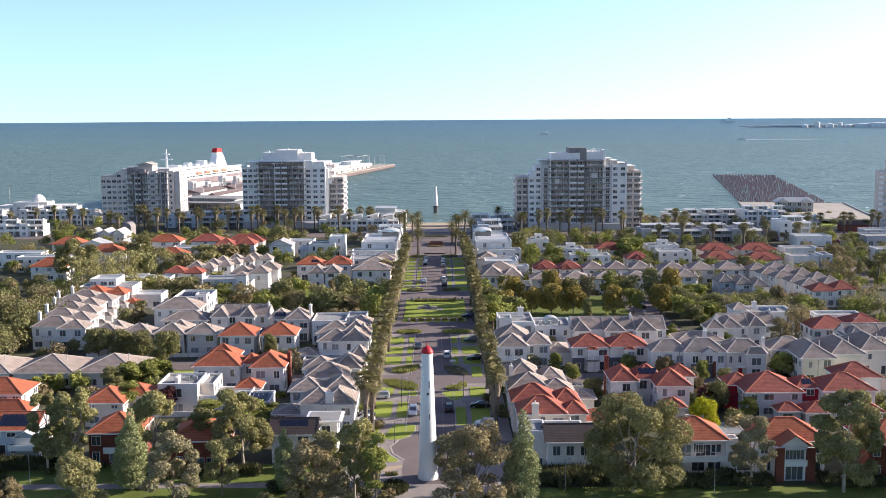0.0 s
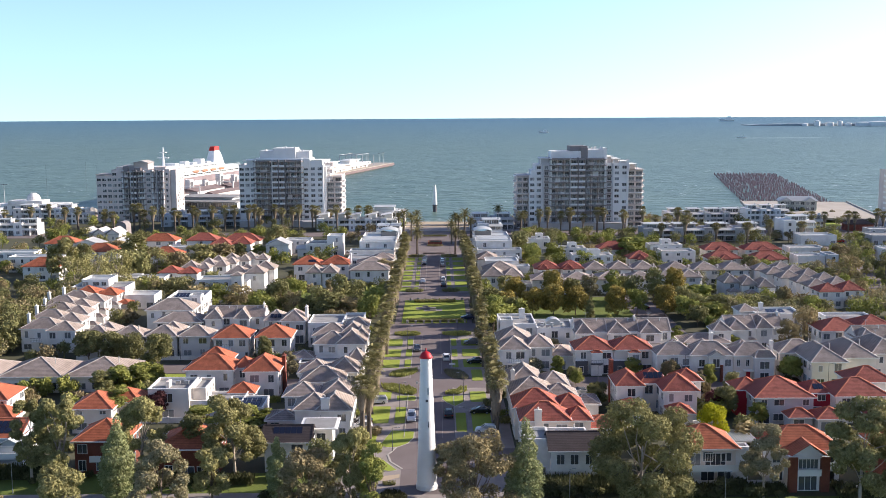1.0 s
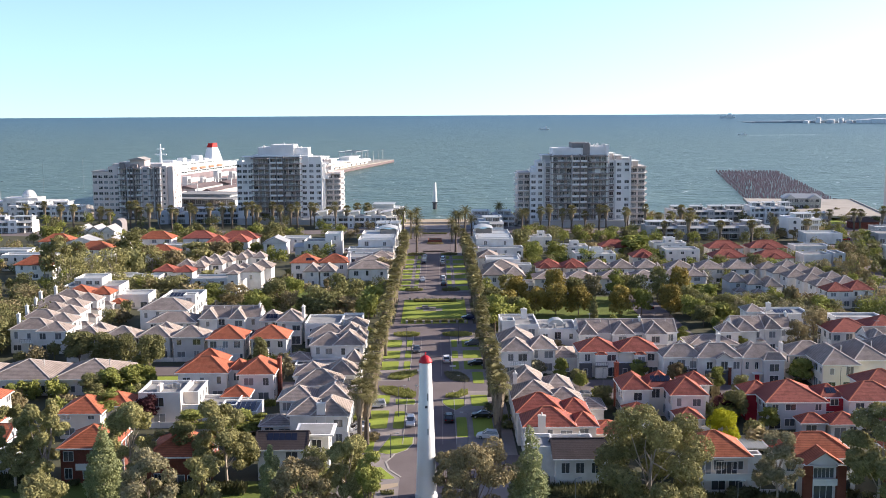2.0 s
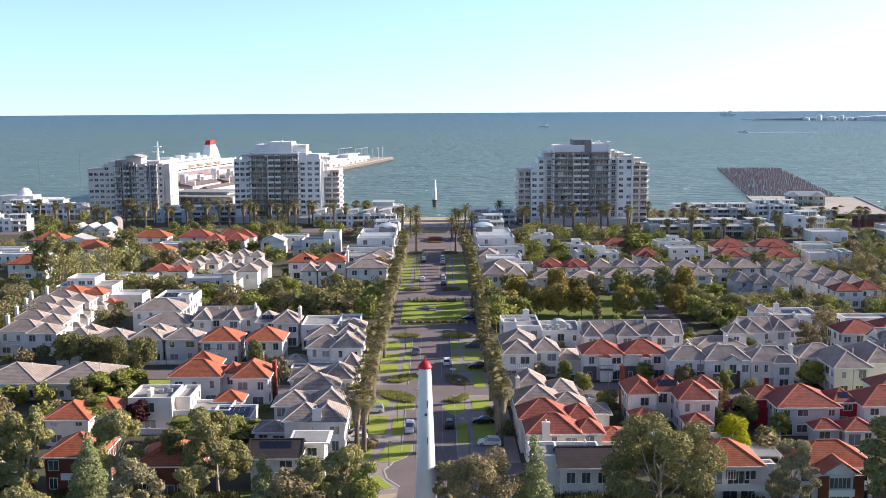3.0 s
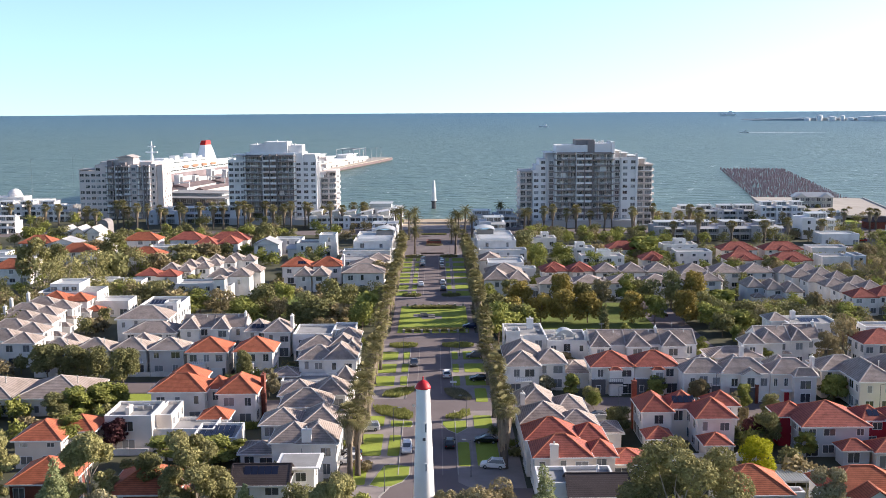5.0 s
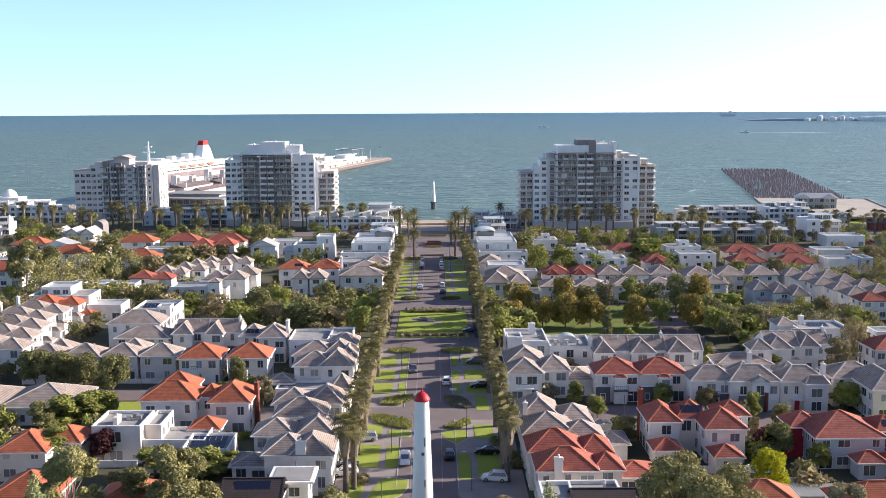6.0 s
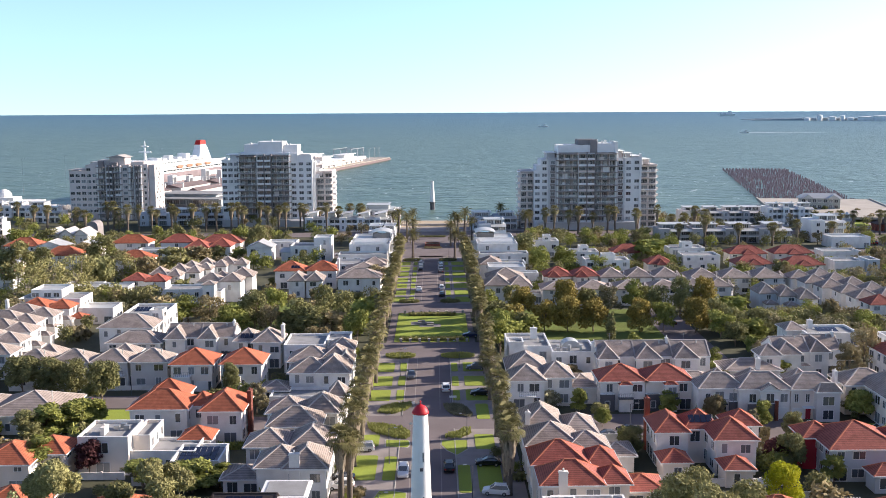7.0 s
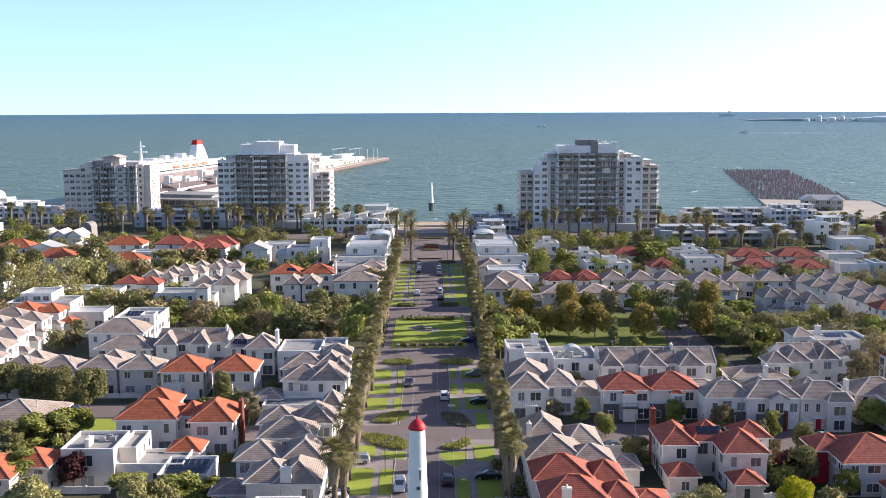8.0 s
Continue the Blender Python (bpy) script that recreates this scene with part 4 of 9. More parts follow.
h = House("house", 84, 40, "crimson and white two-storey house with red tiles and roof windows")
h.block(76.8, 81.2, 38.2, 45, 5.4, 'hip', 1.9, 'x', REDW, TILE_R, CAP_O, 'S')
h.block(81.2, 92.0, 35.0, 44, 5.5, 'hip', 2.8, 'x', WHITE, TILE_R, CAP_O, 'SE')
h.block(88, 97, 44, 52, 6.0, 'hip', 2.6, 'x', WHITE, TILE_R, CAP_O, 'SE')
h.panels(87.2, 36.8, 6.6, 3, 1, 32)
h.panels(79.0, 39.6, 6.5, 2, 1, 30)
h.block(86, 91, 28.5, 33, 2.8, 'hip', 1.5, 'x', WHITE, TILE_R, CAP_O, 'S')
h = House("house", 94, 122, "white two-storey house with a long flat parapet roof")
h.block(90, 103, 116, 126, 6.3, 'flat', wall=WHITE, tile=FLAT, win='SE')
h.block(86.5, 91.0, 120, 127, 6.6, 'hip', 1.6, 'x', WHITE, win='SW')
h.chimney(93.5, 124, 8.6, WHITE, 1.2, 1.0)
h.panels(97, 122, 6.4, 5, 2, 8)
terrace(GREY_L, 77, 93, 98, 110, 2, 'x', 5.9, 2.6, link=0.9, step=2.0)
House("house", 71, 96, "low white house with grey tiled roof and tower").block(64, 76, 93, 101, 3.6, 'hip', 1.8, 'x', WHITE).block(72.5, 77, 96, 101, 6.2, 'hip', 2.2, 'x', WHITE).chimney(71, 93.2, 6.5, WHITE)
h = House("house", 110, 102, "two-storey house with a wide red tiled roof behind shrubs")
h.block(101, 112, 96, 106, 5.9, 'hip', 2.6, 'x', WHITE, TILE_R, CAP_R)
h.block(112, 122, 99, 109, 5.9, 'hip', 2.8, 'x', WHITE, TILE_R, CAP_R)
h.block(108, 121, 112, 118, 6.2, 'flat', wall=WHITE, tile=FLAT)
terrace(GREY_L, 86, 112, 62, 76, 3, 'y', 6.0, 2.8, link=0.8, step=4.0, wall=CREAM, style='hips')
terrace(GREY_L, 106, 134, 84, 94, 3, 'x', 6.0, 2.6, link=0.8, wall=CREAM)

# houses that face the park, below the camera
h = House("house", 47, 2, "two-storey house with orange tiles and a long white balcony")
h.block(41.5, 51.0, 1.5, 10, 6.0, 'hip', 3.0, 'x', CREAM, TILE_O, CAP_O, 'SE', 0.7)
h.balcony(42.5, 51.5, 1.5, 2.9, 2.0, TRIM, True)
h.window('S', 47.5, 1.45, 3.05, 3.4, 2.2, 3)
h.window('S', 44.0, 1.45, 3.05, 1.8, 2.2, 1)
h.block(51.2, 53.4, 2.0, 4.2, 5.6, 'flat', wall=WHITE, tile=FLAT, win='')
h = House("house", 61, 0, "brick and white house with orange tiles and a gabled porch")
h.block(56.5, 68.5, 0.5, 9, 6.0, 'hip', 3.0, 'x', WHITE, TILE_O, CAP_O, 'SE', 0.6)
h.block(59.0, 65.0, -2.6, 0.5, 5.8, 'gable', 2.2, 'y', WHITE, TILE_O, CAP_O, '', 0.4)
h.block(58.6, 60.0, -3.4, -2.6, 5.6, 'flat', wall=BRICK, tile=FLAT, win='')
h.block(64.0, 65.4, -3.4, -2.6, 5.6, 'flat', wall=BRICK, tile=FLAT, win='')
h.balcony(60.0, 64.0, -2.6, 3.0, 0.8, TRIM, True)
h.window('S', 62, -2.6, 3.9, 3.2, 1.6, 4)
h.window('S', 62, -2.6, 0.15, 3.0, 2.5, 2)
h.window('S', 57.6, 0.5, 0.4, 1.2, 2.0)
h.window('S', 66.8, 0.5, 0.4, 1.8, 2.0)
h = House("house", 80, -1, "two-storey brick house with an orange tiled roof")
h.block(75.5, 88, -1.5, 8, 6.0, 'hip', 3.0, 'x', BRICK, TILE_O, CAP_O, 'SE', 0.6)
e = thing("carport", pose(58.8, 18.5, 0), "open carport with a pale corrugated roof", "carport")
part("roof", Mesh().box(-5.4, 5.4, -2.6, 2.6, 2.52, 2.62).box(-5.45, 5.45, -2.68, -2.6, 2.42, 2.72), METALR, e)
for k in range(24):
    part("roof_rib", Mesh().box(-0.09, 0.09, -2.6, 2.6, 2.62, 2.74), METALR, e, at=pose(-5.2 + k * 0.452, 0, 0))
for px, py in ((-5.2, -2.4), (-5.2, 2.4), (0, -2.4), (0, 2.4), (5.2, -2.4), (5.2, 2.4)):
    part("post", Mesh().box(-0.07, 0.07, -0.07, 0.07, 0, 2.52), STEEL, e, at=pose(px, py, 0))

# left of the boulevard
h = House("house", -25, 10, "white two-storey house with a dark tiled roof and solar panels")
h.block(-31, -23, 8.6, 15, 5.3, 'gable', 2.2, 'x', WHITE, TILE_D, TILE_D, 'SEW')
h.panels(-27.0, 10.7, 6.95, 5, 1, 34)
h = House("pavilion", -21, 18, "small white rooftop pavilion house with a flat skylight roof", "house")
h.block(-24.4, -19.4, 14.2, 19.0, 5.6, 'flat', wall=WHITE, tile=METALR, win='SE')
part("roof_edge", Mesh().box(-25.4 + 21, -18.4 + 21, 13.0 - 18, 20.0 - 18, 6.26, 6.55), TRIM, h.e)
part("roof_deck", Mesh().box(-24.8 + 21, -19.0 + 21, 13.6 - 18, 19.4 - 18, 6.56, 6.62), FLAT, h.e)
h = House("house", -23, 34, "white two-storey house with stepped grey tiled hips and a broad chimney")
h.block(-28.0, -21.0, 26.5, 34, 6.0, 'hip', 2.5, 'x', WHITE, win='S')
h.block(-23.6, -17.2, 26.0, 34.6, 6.0, 'hip', 2.5, 'y', WHITE, win='SE')
h.block(-24.0, -17.4, 36.0, 45.2, 6.0, 'hip', 2.5, 'y', WHITE, win='SE')
h.block(-31.5, -24.5, 37.0, 44, 5.8, 'hip', 2.2, 'x', WHITE, win='SW')
h.block(-34.0, -27.6, 30, 36.5, 2.9, 'hip', 1.2, 'x', WHITE, win='S')
h.chimney(-22.0, 26.2, 8.6, WHITE, 1.6, 0.9)
h = House("house", -24, 56, "white two-storey house with layered grey tiled roofs beside palms")
h.block(-29.5, -20.5, 47.5, 55, 6.0, 'hip', 2.6, 'x', WHITE, win='SEW')
h.block(-24.0, -18.0, 55.0, 63, 6.2, 'hip', 2.6, 'y', WHITE, win='SE')
h.block(-31.0, -24.0, 56, 63, 5.8, 'hip', 2.4, 'x', WHITE, win='SW')
h.block(-20.5, -17.2, 63, 68, 7.0, 'hip', 2.4, 'x', WHITE, win='SE', over=0.4)
h = House("house", -52, 46, "cream flat-roofed two-storey house with roof plant and low wing")
h.block(-60.5, -52.0, 40.5, 50, 6.2, 'flat', wall=CREAM, tile=FLAT, win='SE', dens=0.5)
h.block(-52.0, -49.0, 43, 52, 5.6, 'flat', wall=CREAM, tile=FLAT, win='E')
h.block(-52.0, -41.0, 41.5, 49, 3.3, 'flat', wall=WHITE, tile=FLAT, win='S')
h.block(-44.0, -36.0, 36.5, 45.5, 3.2, 'flat', wall=WHITE, tile=FLAT, win='S')
h.panels(-40.2, 41.0, 3.5, 6, 3, 8)
h.chimney(-57, 44, 7.6, CREAM, 0.7, 2.4)
h.vents([(-55.5, 46), (-54.6, 47.2), (-53.7, 46)], 6.25)
h = House("house", -46, 62, "white house with linked orange terracotta hip roofs and brick chimney wall")
h.block(-56.8, -46.2, 57.8, 66, 6.2, 'hip', 2.8, 'x', WHITE, TILE_O, CAP_O, 'SEW')
h.block(-56.0, -48.5, 66, 73, 6.2, 'hip', 2.7, 'x', WHITE, TILE_O, CAP_O, 'E')
h.block(-46.2, -42.5, 60.5, 66.5, 6.0, 'hip', 2.0, 'x', WHITE, TILE_O, CAP_O, 'S', 0.3)
h.block(-43.2, -35.8, 56.2, 66, 6.2, 'hip', 2.8, 'y', WHITE, TILE_O, CAP_O, 'SE')
h.block(-45.2, -40.0, 48.5, 53.5, 3.4, 'hip', 1.8, 'x', WHITE, TILE_O, CAP_O, 'S')
h.chimney(-35.2, 62, 8.8, BRICK, 0.7, 2.0)
for x0, x1 in ((-58, -49), (-47, -38.2)):
    h = House("house", (x0 + x1) / 2, 92, "two-storey house with orange tiles beside a street", "house", "orange-roofed pair by the street")
    h.block(x0, x1, 92.5, 101.5, 5.9, 'hip', 2.8, 'x', CREAM if x0 < -50 else WHITE, TILE_O, CAP_O, 'SEW')
    h.block(x0 + 1.0, x0 + 4.5, 90.8, 92.5, 3.0, 'flat', wall=GREYW, tile=FLAT, win='S')
    h.balcony(x0 + 1.0, x0 + 4.5, 92.4, 3.7, 1.6)
    h.garage(x1 - 2.2, 92.5)
terrace("two-storey grey rendered terrace house with a pale grey hip roof", -94, -59, 96, 103.2, 4, 'x', 5.7, 2.3, link=0.7, wall=GREYW, bal=1, style='hips')
for x_ in (-89.5, -72.0):
    House("house", x_, 103, "low white rear wing with a grey hip roof", "house wing").block(x_ - 3.2, x_ + 3.2, 103.8, 110, 5.4, 'hip', 2.2, 'y', WHITE, win='', over=0.3)
terrace(GREY_L, -66, -49.5, 118.5, 129, 2, 'x', 5.8, 2.6, link=0.6)
h = House("house", -43, 116, "white two-storey house with grey hips, solar panels and tall end wall")
h.block(-48.5, -43, 115.5, 124, 5.8, 'hip', 2.4, 'x', WHITE, win='S')
h.block(-43.5, -37.0, 112.5, 121, 6.2, 'hip', 2.6, 'y', WHITE, win='SE')
h.chimney(-36.9, 117, 9.8, WHITE, 0.7, 2.0)
h.panels(-45.6, 116.8, 7.0, 3, 1, 32)
h = House("house", -26, 113, "white house with large flat parapet roofs and a small hip")
h.block(-35.5, -26, 108, 120, 6.2, 'flat', wall=WHITE, tile=FLAT, win='SE')
h.block(-26, -20.5, 112, 121, 6.4, 'flat', wall=WHITE, tile=FLAT, win='SE')
h.block(-24.5, -19.0, 104, 111.5, 6.4, 'hip', 2.0, 'x', WHITE, win='SE')
h = House("house", -25, 92, "white two-storey house with a long grey tiled roof and round window")
h.block(-31.0, -22.5, 84.8, 92.4, 5.9, 'hip', 2.5, 'x', WHITE, win='S')
h.block(-25.2, -18.4, 84.0, 93, 6.1, 'hip', 2.9, 'y', WHITE, win='SE')
h.block(-32.5, -23, 95, 103.5, 5.8, 'hip', 2.6, 'x', WHITE, win='S')
h.block(-25.5, -19.2, 95.5, 103.6, 6.0, 'hip', 2.6, 'y', WHITE, win='SE')
h.block(-21.5, -18.2, 92.0, 99, 6.2, 'hip', 2.0, 'y', WHITE, win='SE', over=0.35)
h.block(-36.5, -31, 82, 88, 2.9, 'hip', 1.5, 'x', WHITE, win='S')
h.block(-34, -21.5, 77, 84.0, 2.6, 'flat', wall=WHITE, tile=FLAT, win='S')
h = House("house", -78, 138, "white house with broad pale grey roofs and a solar array")
h.block(-86, -72.5, 131, 141, 6.0, 'hip', 2.7, 'x', WHITE, win='SE')
h.block(-83, -72.2, 142, 156, 7.2, 'flat', wall=WHITE, tile=FLAT, win='SE')
h.block(-75.5, -72, 140, 144, 8.4, 'flat', wall=WHITE, tile=FLAT, win='SE')
h.panels(-79, 148, 7.3, 5, 3, 12)
House("house", -73, 121, "low white house with grey hip roof").block(-80, -67, 118, 127, 5.0, 'hip', 2.2, 'x', WHITE)
for k, (xe, y0) in enumerate(((-97.5, 103.5), (-100.0, 115.5), (-102.0, 127), (-104.8, 138), (-103.6, 147))):
    h = House("house", xe - 8, y0, "two-storey white terrace house with stepped pale grey hip roofs", "house", "terrace stepping up the side street")
    h.block(xe - 15.0, xe - 4.6, y0 + 1.0, y0 + 8.6, 6.2, 'hip', 2.3, 'x', WHITE, win='S', over=0.35)
    h.block(xe - 7.6, xe, y0, y0 + 7.0, 5.8, 'hip', 2.0, 'x', WHITE, win='SE', over=0.35)
    h.block(xe - 2.6, xe + 1.8, y0 + 8.2, y0 + 11.0, 3.1, 'hip', 1.0, 'x', WHITE, win='', over=0.25)
    h.chimney(xe - 14.2, y0 + 5, 9.8, WHITE, 0.7, 1.1, 6.0)
    if k == 0:
        h.balcony(xe - 12, xe - 9, y0 + 0.6, 3.1, 1.2)
h = House("house", -106, 158, "white flat-roofed house with an orange tiled wing")
h.block(-121, -103, 167, 178, 6.6, 'flat', wall=WHITE, tile=FLAT, win='SE')
h.block(-119, -110, 172, 182, 8.4, 'flat', wall=WHITE, tile=METALR, win='S')
h.block(-117.5, -109.5, 158.5, 166.5, 6.0, 'hip', 2.4, 'x', WHITE, TILE_O, CAP_O)
h.block(-109.5, -103.6, 159.5, 166, 5.8, 'hip', 2.0, 'x', WHITE, TILE_O, CAP_O, 'SE')
h.block(-103.2, -99.5, 158.5, 163, 3.0, 'hip', 1.2, 'x', CREAM, TILE_O, CAP_O, '')
h.block(-103, -93, 165, 174, 4.2, 'flat', wall=WHITE, tile=METALR, win='SE')

# bottom of the slope by the park
terrace("single-storey house with a broad pale grey hip roof behind hedges", -116, -71, 63, 77, 3, 'x', 3.6, 3.0, link=0.8, wall=WHITE, garages=False, style='hips')
h = House("house", -68, 36, "cream two-storey house with an orange terracotta roof")
h.block(-73.5, -65.5, 32, 41, 4.9, 'hip', 2.4, 'y', CREAM, TILE_O, CAP_O)
h.block(-67.5, -61.5, 37, 44, 4.9, 'hip', 2.1, 'x', CREAM, TILE_O, CAP_O)
h = House("house", -90, 36, "white two-tier house with orange terracotta roofs")
h.block(-106, -88.6, 37.4, 46.4, 5.4, 'hip', 2.6, 'x', WHITE, TILE_O, CAP_O)
h.block(-103, -85.6, 32.6, 37.4, 3.0, 'hip', 2.0, 'x', WHITE, TILE_O, CAP_O)
h = House("house", -86, 20, "pale blue house with orange tiles, solar panels and gabled balcony")
h.block(-96, -76.6, 13.4, 22.6, 5.0, 'gable', 2.3, 'x', BLUEW, TILE_O, CAP_O, 'S')
h.block(-79.6, -75.4, 11.6, 13.4, 4.1, 'gable', 1.2, 'y', BLUEW, BLUEW, TRIM, '', 0.3)
h.balcony(-80.4, -75.0, 11.6, 2.3, 1.4, TRIM, True)
h.panels(-80.6, 15.6, 6.42, 6, 2, 26.5)
h = House("house", -60, 12, "red brick and white house with an orange terracotta roof")
h.block(-64.5, -55.5, 8, 17, 6.0, 'hip', 2.8, 'x', BRICK, TILE_O, CAP_O, 'SE')
h.balcony(-61.5, -57, 8, 2.9, 1.4, TRIM, True)
h = House("house", -43, 8, "brick house with an orange terracotta roof among trees")
h.block(-49, -39, 5, 15, 5.4, 'hip', 3.0, 'x', BRICK, TILE_O, CAP_O, 'SE')

# middle distance, left
h = House("house", -107, 204, "long white flat-roofed house")
h.block(-117, -99, 200, 208, 4.4, 'flat', wall=WHITE, tile=METALR, win='SE')
h.block(-122, -110, 206, 213, 4.0, 'flat', wall=WHITE, tile=FLAT, win='S')
h = House("house", -96, 211, "white house with an orange tiled roof")
h.block(-103, -95.5, 208.5, 216, 5.4, 'hip', 2.2, 'x', WHITE, TILE_R, CAP_O)
h.block(-95.5, -89, 208, 215, 5.2, 'hip', 2.0, 'x', WHITE, TILE_R, CAP_O, 'SE')
for xe, y0 in ((-86.0, 215.4), (-81.0, 222.6), (-78.6, 229.4), (-74.6, 236.0), (-68.0, 240.0)):
    h = House("house", xe - 5, y0, "two-storey white terrace house with a pale grey hip roof", "house", "terrace stepping back among trees")
    h.block(xe - 10.5, xe - 4.5, y0 + 0.6, y0 + 7.2, 6.0, 'hip', 2.4, 'x', WHITE, win='S', over=0.3)
    h.block(xe - 4.5, xe, y0, y0 + 6.6, 5.7, 'hip', 2.1, 'x', WHITE, win='SE', over=0.3)
h = House("house", -76, 190, "pale two-storey house with parapets and a square tower")
h.block(-84, -72, 187, 196, 5.7, 'flat', wall=BLUEW, tile=FLAT, win='SE')
h.block(-71.9, -68.3, 186.4, 190.6, 7.6, 'hip', 1.0, 'x', WHITE, win='SE', over=0.3)
h.block(-71.9, -67.2, 190.8, 197, 4.2, 'flat', wall=WHITE, tile=FLAT, win='E')
h = House("house", -67, 205, "tall white house with grey hips and a lit end wall")
h.block(-76.5, -69, 200.4, 207, 6.2, 'hip', 2.4, 'x', WHITE, win='S')
h.block(-69, -62.6, 199, 206.4, 6.5, 'hip', 2.4, 'y', WHITE, win='SE')
h.block(-67.5, -60.2, 207, 215, 6.7, 'hip', 2.6, 'y', WHITE, win='SE')
h.block(-74, -67.5, 208, 214, 5.8, 'hip', 2.2, 'x', WHITE, win='')
h = House("house", -44, 224, "white house with orange terracotta roofs and solar panels")
h.block(-55, -45, 222, 231, 6.2, 'hip', 2.8, 'x', WHITE, TILE_O, CAP_O)
h.block(-44, -34, 222, 231, 6.2, 'hip', 2.8, 'x', WHITE, TILE_O, CAP_O)
h.chimney(-33.5, 226, 10, WHITE, 0.7, 1.8)
h.panels(-48, 223.5, 7.4, 3, 1, 30)
terrace(GREY_L, -48, -36.5, 205, 214, 2, 'y', 6.0, 2.6, link=0.5)
h = House("house", -25, 222, "long white two-storey house with a grey roof facing the boulevard")
h.block(-32, -18, 206, 216, 6.2, 'hip', 2.4, 'x', WHITE)
h.block(-31, -18.5, 219, 232, 6.2, 'hip', 2.4, 'x', WHITE)
def villa(side, label):
    """A long white house stepped up towards the sea, with terraces, roof beams and a bowed roof over the rear room."""
    f = 1 if side == 'E' else -1                      # E: its terraces look east, towards the boulevard
    def X(a, b_):                                     # metres from the boulevard edge
        return (-16.6 - b_, -16.6 - a) if f > 0 else (15.4 + a, 15.4 + b_)
    hs = House("house", -26 * f, 276, label, "house", "white sea front houses")
    x0, x1 = X(1.5, 20)
    hs.block(x0, x1, 258, 266, 6.2, 'flat', wall=WHITE, tile=FLAT, win='S' + side, dens=0.8)
    x0, x1 = X(1.0, 16.5)
    hs.block(x0, x1, 266, 280, 9.0, 'flat', wall=WHITE, tile=METALR, win='S' + side, dens=0.6)
    x0, x1 = X(0.6, 16.0)
    hs.block(x0, x1, 280, 295, 9.6, 'flat', wall=WHITE, tile=METALR, win=side, dens=0.6)
    ox, oy = hs.x, hs.y
    for k in range(5):
        a, b_ = X(2.0, 15.0)
        part("roof_beam", Mesh().box(a - ox, b_ - ox, 268 + k * 2.4 - oy, 268.7 + k * 2.4 - oy, 9.5, 10.2), TRIM, hs.e)
    for k in range(4):
        a, b_ = X(-0.9, 1.0)
        o = part("balcony", Mesh().box(a - ox, b_ - ox, 262 + k * 8 - oy, 268 + k * 8 - oy, 3.0, 3.25).box(a - ox, b_ - ox, 262 + k * 8 - oy, 268 + k * 8 - oy, 6.1, 6.35), TRIM, hs.e)
        part("fin_wall", Mesh().box(a - ox, b_ - ox, 261.6 + k * 8 - oy, 262 + k * 8 - oy, 0, 8.2 if k else 6.6), WHITE, o)
    a, b_ = X(0.8, 9.0)
    part("rear_room", Mesh().box(a - ox + 0.6, b_ - ox - 0.6, 284 - oy, 293 - oy, 9.6, 11.6), GLASS, hs.e)
    arc = Mesh()
    for k in range(9):
        q = k / 8
        z = 11.6 + 1.5 * math.sin(math.pi * (0.12 + 0.76 * q)) - 0.5
        xx = a - ox + (b_ - a) * q
        arc.v += [(xx, 282.6 - oy, z), (xx, 294.4 - oy, z), (xx, 294.4 - oy, z + 0.28), (xx, 282.6 - oy, z + 0.28)]
    for k in range(8):
        i = k * 4
        arc.f += [(i, i + 1, i + 5, i + 4), (i + 3, i + 7, i + 6, i + 2), (i, i + 4, i + 7, i + 3), (i + 1, i + 2, i + 6, i + 5)]
    arc.f += [(0, 3, 2, 1), (32, 33, 34, 35)]
    part("bowed_roof", arc, METALR, hs.e, "pale bowed metal roof")


villa('E', "long white stepped house with roof beams and a bowed pale roof")
h = House("house", -26, 246, "white house with dark flat roofs and low hips beside palms")
h.block(-36, -26, 240, 252, 5.4, 'flat', wall=WHITE, tile=FLAT, win='SE')
h.block(-26, -18, 238, 250, 5.6, 'hip', 2.2, 'x', WHITE, win='SE')
h = House("house", -50, 290, "white two-storey house with a pale roof terrace")
h.block(-58, -46, 282, 293, 6.4, 'flat', wall=WHITE, tile=FLAT)
h.block(-49, -42, 286, 296, 9.2, 'flat', wall=WHITE, tile=METALR)
h.block(-62, -56, 284, 290, 4.0, 'gable', 1.6, 'x', WHITE, METALR, CAP_G)
for x0, y0, w, tl in ((-136, 304, 15, TILE_O), (-116, 305, 14, TILE_R), (-101.5, 288, 9, TILE_R), (-92, 291, 8, TILE_R), (-99, 303, 17, TILE_R), (-152, 268, 14, TILE_O), (-178, 296, 14, TILE_O), (-120, 255, 13, TILE_O), (-160, 225, 14, TILE_O)):
    House("house", x0 + w / 2, y0, "white house with an orange tiled hip roof among trees", "house", "orange-roofed houses among trees").block(x0, x0 + w, y0, y0 + 10, 5.6, 'hip', 3.0, 'x', WHITE, tl, CAP_O)
for x0, y0, w, d in ((-164, 290, 13, 10), (-149, 288, 12, 10), (-76, 285, 10, 10), (-118, 276, 15, 8), (-70, 300, 12, 9), (-190, 262, 20, 9), (-175, 248, 22, 8)):
    h = House("house", x0 + w / 2, y0, "white two-storey house with a pale roof", "house", "white houses near the sea front")
    h.block(x0, x0 + w, y0, y0 + d, 5.8, 'gable' if d > 9 else 'flat', 2.4, 'y', WHITE, METALR, CAP_G)
h = House("house", -150, 275, "long low white house with a wide pale roof")
h.block(-172, -132, 278, 284, 3.2, 'flat', wall=WHITE, tile=METALR)

